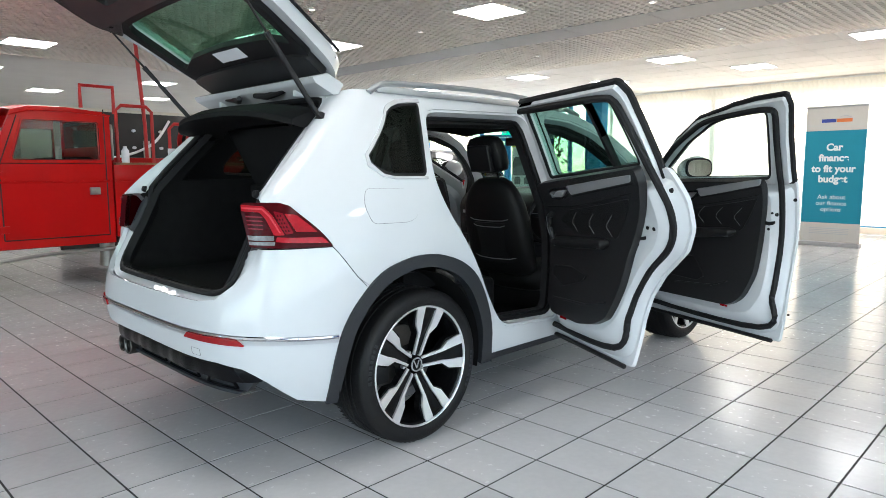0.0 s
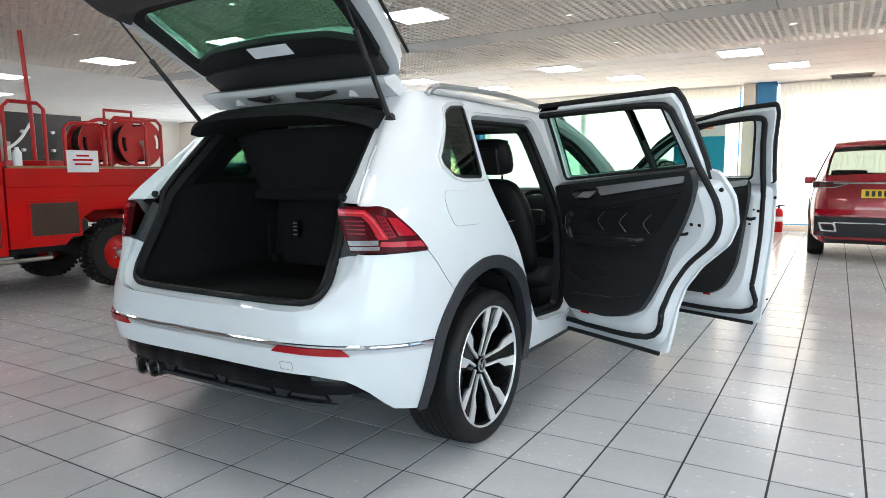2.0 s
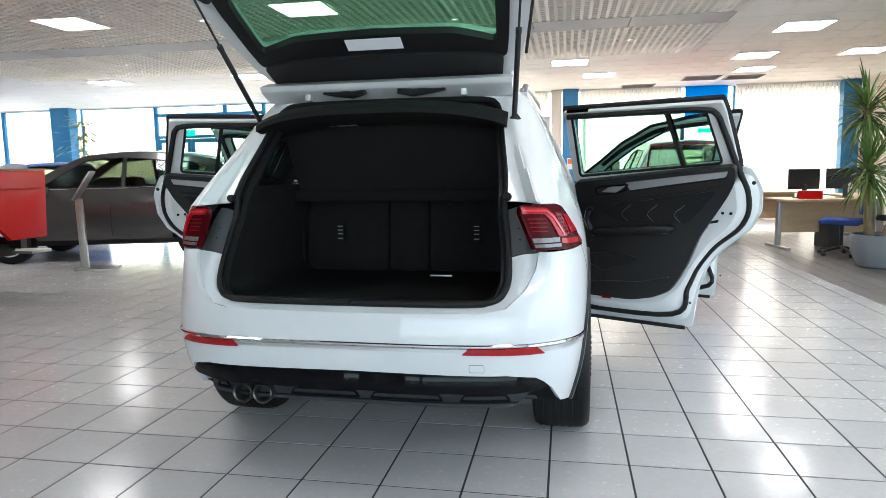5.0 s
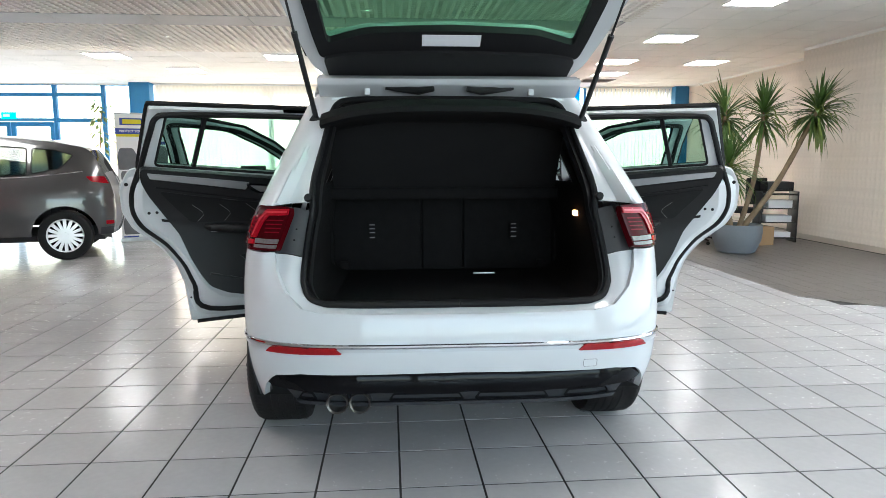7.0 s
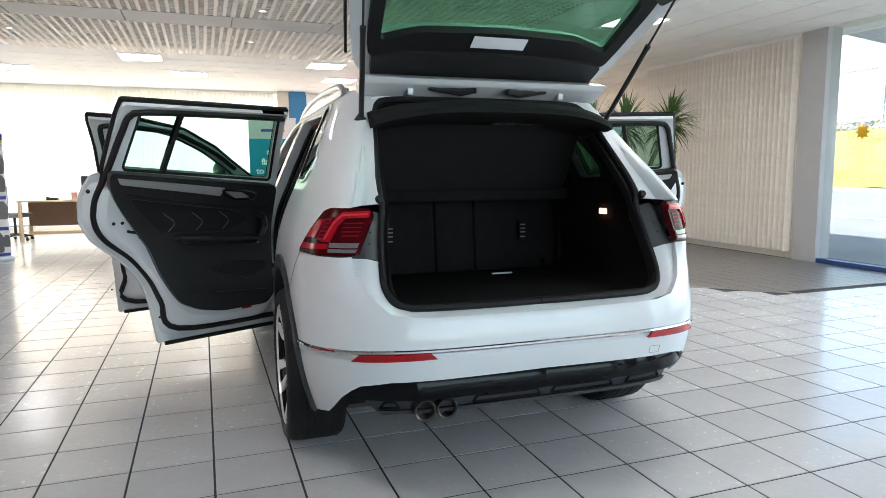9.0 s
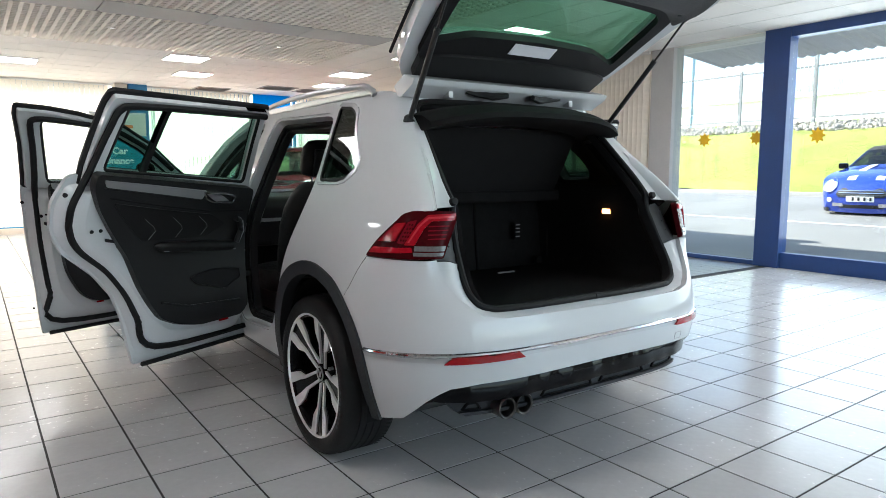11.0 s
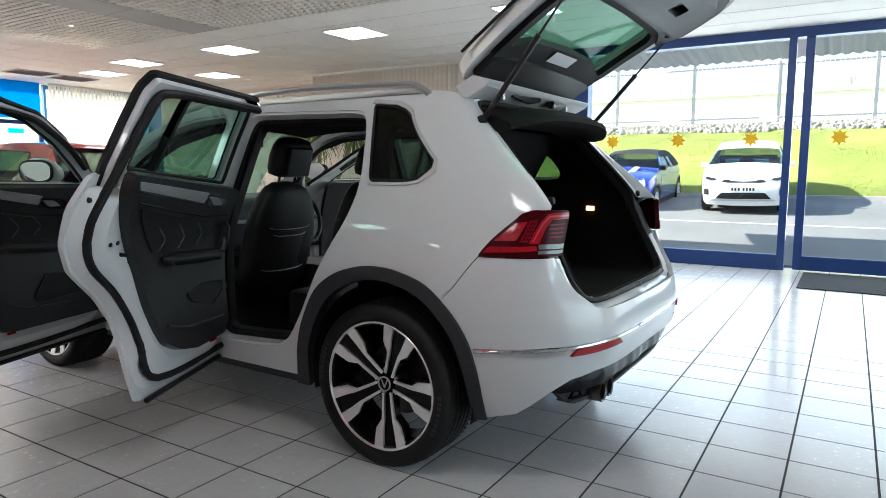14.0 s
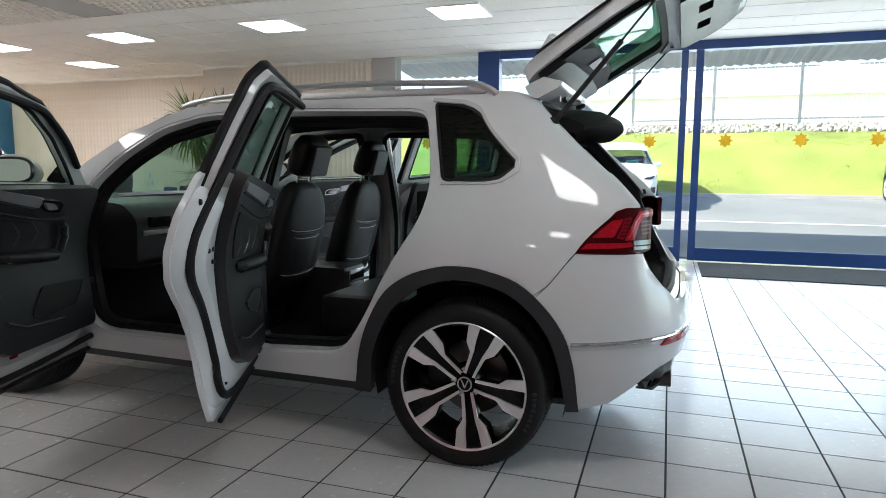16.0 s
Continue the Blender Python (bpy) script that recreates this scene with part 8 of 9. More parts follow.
def desk(m, label, L=1.5, D=0.75, metal=False):
    d = thing("desk", label, "desk", m)
    part("top", box(-L / 2, L / 2, -D / 2, D / 2, 0.715, 0.745, 0.006), M_BEECH, d, "beech laminate top")
    for x in (-L / 2 + 0.06, L / 2 - 0.06):
        if metal:
            part("leg", join(box(x - 0.025, x + 0.025, -0.05, 0.05, 0.04, 0.715, 0.008), box(x - 0.03, x + 0.03, -D / 2 + 0.03, D / 2 - 0.03, 0.0, 0.04, 0.008)), M_SATIN, d, "silver cantilever leg")
        else:
            for y in (-D / 2 + 0.05, D / 2 - 0.05):
                part("leg", box(x - 0.03, x + 0.03, y - 0.03, y + 0.03, 0.0, 0.715, 0.004), M_BEECH, d, "square beech leg")
    if not metal:
        part("stretcher", box(-L / 2 + 0.09, L / 2 - 0.09, -0.02, 0.02, 0.10, 0.16, 0.004), M_BEECH, d, "beech stretcher")
        part("modesty_panel", box(-L / 2 + 0.09, L / 2 - 0.09, 0.10, 0.12, 0.26, 0.70), M_WALNUT, d, "brown modesty panel", smooth=False)
    else:
        part("modesty_panel", box(-L / 2 + 0.09, L / 2 - 0.09, 0.10, 0.12, 0.22, 0.70), M_BEECH, d, "beech modesty panel", smooth=False)
    return d


desk(pose(-3.72, 11.15, 0, 0, 0, -2), "pale beech desk with brown panel by the front window", 1.55, 0.75)
desk(pose(4.58, 7.72, 0, 0, 0, 8), "beech office desk on silver legs beside the red SUV", 1.5, 0.8, True)
desk(pose(5.5, 8.9, 0, 0, 0, 95), "beech office desk on silver legs by the blinds", 1.4, 0.7, True)
desk(pose(4.5, 10.6, 0, 0, 0, 5), "beech office desk on silver legs near the front window", 1.4, 0.7, True)


def monitor(m, label="black flat monitor on a desk"):
    t = thing("monitor", label, "monitor", m)
    part("screen", box(-0.26, 0.26, -0.02, 0.02, 0.13, 0.44, 0.008), M_BLACK, t)
    part("stem", box(-0.03, 0.03, 0.0, 0.04, 0.01, 0.2, 0.006), M_BLACK, t)
    part("foot", box(-0.12, 0.12, -0.08, 0.1, 0.0, 0.012, 0.004), M_BLACK, t)


monitor(pose(-3.22, 11.15, 0.745, 0, 0, 20))
monitor(pose(4.30, 7.85, 0.745, 0, 0, 200))
monitor(pose(4.90, 7.9, 0.745, 0, 0, 160))
ph = thing("desk_phone", "small black desk telephone", "phone", pose(-3.95, 11.05, 0.745))
part("body", box(-0.1, 0.1, -0.09, 0.09, 0, 0.04, 0.012), M_BLACK, ph)
part("receiver", box(-0.09, -0.05, -0.1, 0.1, 0.04, 0.065, 0.012), M_BLACK, ph)
cu = thing("desk_organiser", "clear and pink pen pot on the desk", "pen pot", pose(-3.60, 11.1, 0.745))
part("pot", lathe([(0.0, 0), (0.05, 0), (0.055, 0.14), (0.05, 0.14), (0.045, 0.01), (0, 0.01)], 16), mat("pink_card", (0.6, 0.35, 0.3), 0.6), cu)
bx = thing("red_box", "small red box on the desk", "box", pose(4.28, 7.50, 0.745, 0, 0, 8))
part("carton", box(-0.14, 0.14, -0.09, 0.09, 0.0, 0.12, 0.004), M_FRED, bx)
fg = thing("white_figurine", "small white toy figurine on the desk", "figurine", pose(4.80, 7.45, 0.745))
part("figure", join(box(-0.03, 0.03, -0.02, 0.02, 0.09, 0.17, 0.015), cyl((-0.016, 0, 0), (-0.016, 0, 0.1), 0.013, seg=10), cyl((0.016, 0, 0), (0.016, 0, 0.1), 0.013, seg=10), lathe([(0.0, 0.17), (0.025, 0.18), (0.03, 0.205), (0.02, 0.23), (0, 0.235)], 14)), M_PAPER, fg)


def office_chair(m, seat_mat, label):
    c = thing("office_chair", label, "chair", m, "office chairs")
    part("seat", box(-0.24, 0.24, -0.23, 0.24, 0.43, 0.51, 0.035, 3), seat_mat, c, "padded seat")
    part("backrest", moved(box(-0.21, 0.21, -0.04, 0.03, 0.58, 1.0, 0.03, 3), Matrix.Translation((0, -0.25, 0))), seat_mat, c, "padded backrest")
    part("stem", cyl((0, 0, 0.10), (0, 0, 0.44), 0.025, seg=12), M_BLACK, c)
    part("back_bar", tube([(0, -0.05, 0.43), (0, -0.26, 0.45), (0, -0.29, 0.7)], 0.016, 6), M_BLACK, c)
    for k in range(5):
        a = k * math.tau / 5
        part("base_arm", tube([(0, 0, 0.12), (0.28 * math.cos(a), 0.28 * math.sin(a), 0.07)], [0.025, 0.014], 6), M_BLACK, c)
        part("castor", cyl((0.28 * math.cos(a) - 0.012, 0.28 * math.sin(a), 0.028), (0.28 * math.cos(a) + 0.012, 0.28 * math.sin(a), 0.028), 0.028, seg=12), M_BLACK, c)
    return c


M_BLUESEAT = mat("blue_cloth", (0.02, 0.05, 0.22), 0.9, vary=0.2, bump=0.3, bscale=200)
office_chair(pose(4.45, 6.75, 0, 0, 0, 60), M_BLUESEAT, "blue cloth office chair on castors")
office_chair(pose(-4.62, 11.2, 0, 0, 0, 250), mat("grey_cloth", (0.18, 0.19, 0.21), 0.9, vary=0.2), "grey office chair on castors beside the desk")
office_chair(pose(5.45, 7.3, 0, 0, 0, 20), mat("black_cloth", (0.02, 0.02, 0.02), 0.9, vary=0.2), "black office chair on castors behind the desk")
fan = thing("desk_fan", "white desk fan standing on the desk", "fan", pose(5.28, 7.55, 0.745, 0, 0, 200))
part("stand", join(cyl((0, 0, 0), (0, 0, 0.02), 0.09, seg=20), cyl((0, 0, 0.02), (0, 0.02, 0.22), 0.014, seg=10)), M_PAPER, fan)
for k in range(12):
    part("guard_wire", tube([(0.15 * math.cos(k * math.tau / 12) * q, -0.05 + 0.02 * q, 0.33 + 0.15 * math.sin(k * math.tau / 12) * q) for q in (0.1, 0.6, 1.0)], 0.003, 4), M_PAPER, fan)
part("guard_ring", tube([(0.15 * math.cos(k * math.tau / 24), -0.03, 0.33 + 0.15 * math.sin(k * math.tau / 24)) for k in range(24)], 0.005, 5, True), M_PAPER, fan)
for k in range(3):
    part("blade", moved(slab([(0, 0.02), (0.05, 0.06), (0.03, 0.13), (-0.03, 0.12)], -0.002, 0.002, "xz"), Matrix.Translation((0, -0.01, 0.33)) @ pose(0, 0, 0, 0, 120 * k, 0)), mat("fan_blue", (0.5, 0.6, 0.7), 0.4, vary=0), fan)
sh = thing("document_shelf", "black shelf unit holding papers and files", "shelf", pose(5.75, 6.85, 0, 0, 0, -10))
for z in (0.06, 0.30, 0.52, 0.74):
    part("shelf", box(-0.28, 0.28, -0.17, 0.17, z, z + 0.02, 0.003), M_BLACK, sh)
for x in (-0.28, 0.26):
    part("side", box(x, x + 0.02, -0.17, 0.17, 0.0, 0.80, 0.003), M_BLACK, sh)
for k, z in enumerate((0.08, 0.32, 0.54)):
    part("paper_stack", box(-0.22 + 0.03 * k, 0.2, -0.14, 0.12, z, z + 0.08 + 0.02 * k, 0.004), M_PAPER, sh, "stack of white papers")
pr = thing("black_printer", "black desktop printer on the shelf unit", "printer", pose(5.75, 6.85, 0.80, 0, 0, -10))
part("body", box(-0.2, 0.2, -0.16, 0.16, 0.0, 0.15, 0.03), M_BLACK, pr)
part("tray", box(-0.14, 0.14, -0.24, -0.12, 0.02, 0.035, 0.004), M_BLACK, pr)
cb = thing("cardboard_box", "small brown cardboard box on the floor", "box", pose(5.28, 6.45, 0, 0, 0, 12))
part("carton", box(-0.16, 0.16, -0.12, 0.12, 0.0, 0.28, 0.004), mat("cardboard", (0.38, 0.25, 0.14), 0.8, vary=0.12), cb)
pc = thing("computer_tower", "black computer tower under the desk", "computer", pose(4.65, 7.75, 0, 0, 0, 8))
part("case", box(-0.1, 0.1, -0.22, 0.22, 0.0, 0.42, 0.006), M_BLACK, pc)


# ---- yucca in a pot ----
M_LEAF = mat("yucca_leaf", (0.07, 0.14, 0.03), 0.45, vary=0.45, scale=6, fine=30)
M_LEAF2 = mat("yucca_leaf_pale", (0.16, 0.22, 0.05), 0.45, vary=0.4, scale=6, fine=30)
M_BARK = mat("yucca_bark", (0.22, 0.16, 0.10), 0.9, vary=0.35, scale=14, bump=0.8, bscale=40)
M_POT = mat("grey_pot", (0.15, 0.17, 0.19), 0.55, vary=0.1, scale=5)
M_SOIL = mat("soil", (0.05, 0.035, 0.025), 0.95, vary=0.3, scale=20)


def crown(rng, c, n, length, droop, axis=Vector((0, 0, 1))):
    """Sword leaves from a stem's end, each a folded tapering blade."""
    s = Soup()
    q = axis.to_track_quat("Z", "Y").to_matrix()
    for k in range(n):
        az = rng.uniform(0, math.tau)
        el = rng.uniform(-50, 85)
        L = length * rng.uniform(0.7, 1.1)
        d = q @ Vector((math.cos(az) * math.cos(radians(el)), math.sin(az) * math.cos(radians(el)), math.sin(radians(el))))
        side = d.cross(Vector((0, 0, 1)))
        if side.length < 0.05:
            side = Vector((1, 0, 0))
        side.normalize()
        p = Vector(c) + q @ Vector((0, 0, -0.16 * (1 - (el + 50) / 135))) + d * 0.02
        w = rng.uniform(0.014, 0.022)
        prev = None
        steps = 6
        for i in range(steps + 1):
            t = i / steps
            ww = w * (0.55 + 1.1 * t if t < 0.4 else 1.0 * (1 - (t - 0.4) / 0.6) ** 0.8) + 0.001
            nn = side.cross(d).normalized()
            row = (tuple(p - side * ww), tuple(p - nn * ww * 0.35), tuple(p + side * ww))
            if prev:
                s.quad(prev[0], prev[1], row[1], row[0])
                s.quad(prev[1], prev[2], row[2], row[1])
            prev = row
            d = (d + Vector((0, 0, -1)) * droop * rng.uniform(0.6, 1.4) * (0.4 + t)).normalized()
            p = p + d * L / steps
    return s


rng = random.Random(4)
ply = thing("yucca_plant", "tall yucca palm with three crowns in a round grey pot", "plant", Matrix.Translation((4.48, 5.66, 0)))
part("pot", lathe([(0.0, 0.0), (0.21, 0.0), (0.25, 0.02), (0.315, 0.18), (0.33, 0.30), (0.325, 0.40), (0.30, 0.405), (0.295, 0.36), (0.0, 0.36)], 48), M_POT, ply, "round grey planter")
part("soil", lathe([(0.0, 0.365), (0.296, 0.362)], 32), M_SOIL, ply, "dark potting soil")
TRUNKS = [((-0.12, 0.05, 0.36), (-0.16, 0.10, 1.1), (-0.13, 0.26, 1.98), 0.05, 95, 0.55), ((0.0, -0.05, 0.36), (0.22, 0.02, 1.05), (0.36, 0.10, 2.0), 0.036, 90, 0.50), ((0.10, 0.02, 0.36), (0.54, -0.05, 1.02), (1.0, -0.14, 2.04), 0.04, 105, 0.52), ((-0.15, -0.1, 0.36), (-0.22, -0.12, 0.75), (-0.24, -0.15, 1.25), 0.04, 75, 0.52)]
for a, b, c, r, n, L in TRUNKS:
    pts = spline([a, b, c], 8)
    part("trunk", tube(pts, [r * (1 - 0.3 * i / len(pts)) * (1 + 0.06 * math.sin(i * 2.6)) for i in range(len(pts))], 10), M_BARK, ply, "ringed pale brown trunk")
    ax = (pts[-1] - pts[-4]).normalized()
    lo = crown(rng, pts[-1], n, L, 0.10, ax).done("crown", [M_LEAF], ply)
    tagged(lo, "spiky green sword leaves", kind="stuff")
    lo2 = crown(rng, pts[-1] + Vector((0, 0, -0.12)), n // 2, L * 0.98, 0.5, ax).done("hanging_leaves", [M_LEAF2], ply)
    tagged(lo2, "older pale drooping leaves", kind="stuff")
# slender climbing plant by the far front window
rng = random.Random(9)
cp = thing("tall_house_plant", "tall leafy house plant in front of the far window", "plant", Matrix.Translation((-6.75, 12.3, 0)))
part("pot", lathe([(0.0, 0.0), (0.14, 0.0), (0.19, 0.3), (0.17, 0.3), (0.16, 0.26), (0.0, 0.26)], 28), M_POT, cp, "grey planter")
part("stem", tube(spline([(0, 0, 0.26), (0.03, 0, 0.9), (-0.04, 0.02, 1.6), (0.05, 0, 2.4)], 6), 0.015, 6), M_BARK, cp)
lf = Soup()
for k in range(170):
    z = rng.uniform(0.9, 2.6)
    a = rng.uniform(0, math.tau)
    r = rng.uniform(0.05, 0.35)
    c = Vector((r * math.cos(a), r * math.sin(a), z))
    u = Vector((math.cos(a), math.sin(a), rng.uniform(-0.9, 0.2))).normalized() * rng.uniform(0.16, 0.30)
    v = u.cross(Vector((0, 0, 1))).normalized() * 0.035
    lf.quad(tuple(c), tuple(c + u * 0.5 + v), tuple(c + u), tuple(c + u * 0.5 - v))
tagged(lf.done("leaves", M_LEAF2, cp), "broad green leaves", kind="stuff")
copy_thing(cp, Matrix.Translation((-11.5, 12.1, 0)) @ Matrix.Diagonal((1.5, 1.5, 1.05, 1)))

# ---- wall things ----
ex = thing("fire_extinguisher", "red fire extinguisher standing by the blue column", "fire extinguisher", Matrix.Translation((1.16, 12.65, 0)))
part("cylinder", lathe([(0.0, 0.0), (0.085, 0.0), (0.09, 0.02), (0.09, 0.40), (0.07, 0.46), (0.03, 0.49), (0.0, 0.49)], 24), M_FRED, ex)
part("band", lathe([(0.0915, 0.22), (0.0915, 0.32)], 24), M_PAPER, ex, "white printed label")
part("valve", join(cyl((0, 0, 0.48), (0, 0, 0.54), 0.022, seg=12), box(-0.02, 0.11, -0.012, 0.012, 0.53, 0.555, 0.005)), M_BLACK, ex, "black valve and lever")
part("hose", tube(spline([(-0.02, 0, 0.52), (-0.12, 0, 0.5), (-0.13, 0, 0.3), (-0.11, 0, 0.15)], 5), 0.012, 6), M_RUB, ex, "black rubber hose")
nt = thing("safety_notice", "small cream and red safety notice on the blue column", "notice", Matrix.Translation((0.82, 12.704, 1.35)))
part("card", box(-0.07, 0.07, -0.004, 0.004, -0.13, 0.13), M_PAPER, nt, smooth=False)
part("red_panel", box(-0.055, 0.055, -0.006, -0.004, 0.0, 0.11), M_ORP, nt, smooth=False)
tp = thing("blue_window_poster", "plain bright blue sheet hanging over the side door", "poster", Matrix.Translation((3.85, YF - 0.06, 0)))
part("sheet", slab([(-0.46, 2.30), (0.46, 2.32), (0.46, H), (-0.46, H)], -0.004, 0.004, "xz"), blind_cloth("cyan_sheet", (0.02, 0.42, 0.80), 0.6), tp, smooth=False)
dd = thing("door_1", "glazed side exit door with a blue frame", "door")
tagged(dd, kind="structure")
for a in ((3.32, 3.40, 0.0, 2.28), (4.30, 4.38, 0.0, 2.28), (3.40, 4.30, 2.2, 2.28), (3.40, 4.30, 0.0, 0.12), (3.40, 4.30, 0.95, 1.02)):
    part("frame", box(a[0], a[1], YF + 0.02, YF + 0.09, a[2], a[3], 0.004, 1), M_BLUE, dd)
part("pane", box(3.40, 4.30, YF + 0.05, YF + 0.056, 0.12, H - 0.05), M_GLASS, dd, smooth=False).visible_shadow = False
xs = thing("exit_sign", "small green exit sign above the door", "sign", Matrix.Translation((3.85, YF + 0.040, 2.06)))
part("panel", box(-0.15, 0.15, -0.008, 0.008, -0.05, 0.05, 0.003), mat("exit_green", (0.0, 0.45, 0.30), 0.5, vary=0.03, emit=(0.0, 0.7, 0.5, 0.6)), xs)
xe = thing("exit_sign", "small green exit sign hung on the door transom", "sign", Matrix.Translation((-9.1, YF + 0.04, 2.33)))
part("panel", box(-0.17, 0.17, -0.008, 0.008, -0.08, 0.08, 0.003), MATS["exit_green"], xe)
part("plain_bar", box(-0.12, 0.02, -0.012, -0.008, -0.03, 0.03), M_PAPER, xe, smooth=False)
for k, (x, y) in enumerate(((2.3, 12.6), (3.45, 11.6), (4.3, 11.7))):
    vent = thing("ceiling_vent", "dark slatted air vent set in the ceiling", "air vent", Matrix.Translation((x, y, H)), "ceiling vents")
    part("frame", join(box(-0.36, 0.36, -0.3, -0.27, -0.012, 0.004), box(-0.36, 0.36, 0.27, 0.3, -0.012, 0.004), box(-0.36, -0.33, -0.27, 0.27, -0.012, 0.004), box(0.33, 0.36, -0.27, 0.27, -0.012, 0.004)), M_STRIP, vent, smooth=False)
    part("backing", box(-0.33, 0.33, -0.27, 0.27, 0.0, 0.006), M_VOIDSHADE, vent, smooth=False)
    for j in range(7):
        part("slat", moved(box(-0.33, 0.33, -0.02, 0.02, -0.002, 0.002), Matrix.Translation((0, -0.23 + j * 0.077, -0.004)) @ pose(0, 0, 0, 35, 0, 0)), M_STRIP, vent, smooth=False)
dm = thing("door_mat", "dark grey entrance mat inside the sliding door", "mat", Matrix.Translation((5.60, -2.2, 0)))
part("carpet", box(-0.66, 0.66, -1.15, 1.15, 0.001, 0.012, 0.005), mat("mat_pile", (0.03, 0.033, 0.036), 0.95, vary=0.25, scale=20, bump=0.6, bscale=300), dm)


def sun_sticker(m):
    t = thing("sun_sticker", "yellow sun-shaped safety sticker on the glass", "sticker", m, "sun stickers")
    pts = [((0.105 if k % 2 == 0 else 0.062) * math.cos(k * math.tau / 16), (0.105 if k % 2 == 0 else 0.062) * math.sin(k * math.tau / 16)) for k in range(16)]
    part("film", slab(pts, -0.001, 0.001, "yz"), M_YELLOW, t, smooth=False)
    return t


s0 = None
for y in (3.05, 2.28, 1.50, 0.584, -0.335, -1.335, -2.26, -3.15):
    m = Matrix.Translation((XR + 0.018 if y > -0.72 else XR + 0.0, y, 1.70))
    s0 = sun_sticker(m) if s0 is None else (copy_thing(s0, m) and s0)

# spot lamps in the ceiling
for x, y in ((-3.5, 2.6), (-0.6, 2.6), (-6.4, 2.6), (-3.5, 6.9), (-0.6, 6.9), (1.6, 6.9), (-3.6, -1.9), (-0.6, 5.0), (-6.4, 6.9), (1.4, 3.6), (-3.5, 4.3)):
    sl = thing("ceiling_spot", "small round white ceiling spot fitting", "ceiling light", Matrix.Translation((x, y, H)), "ceiling spots")
    part("ring", lathe([(0.05, 0.0), (0.05, -0.012), (0.035, -0.014), (0.03, 0.0)], 20), M_CBAR, sl)
    part("lens", lathe([(0.0, -0.006), (0.031, -0.006)], 16), mat("spot_lens", (0.9, 0.88, 0.8), 0.3, vary=0, emit=(1, 0.9, 0.75, 3.0)), sl)
# ---- outside ----
def strip_mesh(name, prof, y0, y1, ny, material, label, rough=0.0, seed=1):
    rg = random.Random(seed)
    v, f = [], []
    m = len(prof)
    for j in range(ny + 1):
        y = y0 + (y1 - y0) * j / ny
        for x, z in prof:
            v.append((x, y, z + rough * (noise.noise(Vector((x * 0.35, y * 0.35, seed))) + 0.4 * noise.noise(Vector((x * 1.3, y * 1.3, seed))))))
    for j in range(ny):
        for i in range(m - 1):
            f.append((j * m + i, j * m + i + 1, (j + 1) * m + i + 1, (j + 1) * m + i))
    ob = fast(name, v, f, material)
    ob.data.shade_smooth()
    return tagged(ob, label, name.split("_")[0], kind="structure")


tagged(finish("forecourt", box(-60, XR2 + 0.2, YF + 0.26, 60, -0.11, -0.03), mat("pale_concrete", (0.48, 0.47, 0.45), 0.8, vary=0.15, scale=0.5, fine=20, bump=0.3, bscale=60)), "pale concrete forecourt in the sun", "forecourt", kind="structure")
strip_mesh("yard", [(XR + 0.20, -0.03), (8.0, 0.075), (11.0, 0.30), (15.25, 0.62)], -60, 90, 40, mat("weathered_tarmac", (0.20, 0.195, 0.185), 0.8, vary=0.25, scale=0.6, fine=60, bump=0.4, bscale=140), "weathered grey tarmac yard rising away from the doors")
tagged(finish("kerb", moved(box(15.2, 15.36, -60, 90, 0.5, 0.72, 0.015), Matrix.Identity(4)), M_CONC), "pale concrete kerb along the grass", "kerb", kind="structure")
strip_mesh("grass_bank", [(15.36, 0.68), (16.2, 0.98), (17.3, 1.5), (18.4, 2.0), (19.6, 2.45), (20.6, 2.62)], -60, 90, 220, M_GRASS, "sunlit green grass bank", 0.10)
strip_mesh("upper_grass", [(20.6, 2.62), (21.4, 2.70), (23.0, 3.05), (28, 3.3), (40, 3.4), (70, 3.6), (120, 9.0), (170, 13.0), (260, 12.0)], -120, 200, 120, M_GRASS, "grass and low hill behind the fence", 0.10, 3)
for x in (10.75,):
    tagged(finish("white_line", box(x, x + 0.10, -40, 60, (x - 7) * 0.075 - 0.004, (x - 7) * 0.075 + 0.012), M_WHITEL), "painted white bay line", "road marking", kind="structure")
# grass blades
rg = random.Random(7)
gb = Soup()
for k in range(60000):
    y = rg.uniform(-9, 16)
    x = 15.4 + 5.2 * rg.random()
    z = float(np.interp(x, [15.36, 16.2, 17.3, 18.4, 19.6, 20.6], [0.68, 0.98, 1.5, 2.0, 2.45, 2.62])) + 0.10 * (noise.noise(Vector((x * 0.35, y * 0.35, 1))) + 0.4 * noise.noise(Vector((x * 1.3, y * 1.3, 1)))) - 0.01
    h, w, a = rg.uniform(0.015, 0.04), rg.uniform(0.004, 0.008), rg.uniform(0, 3.14)
    dx, dy = math.cos(a) * w, math.sin(a) * w
    gb.quad((x - dx, y - dy, z), (x + dx, y + dy, z), (x + rg.uniform(-0.05, 0.05), y + rg.uniform(-0.05, 0.05), z + h))
tagged(gb.done("grass_blades", M_GRASS), "short green grass blades", "grass", kind="stuff")
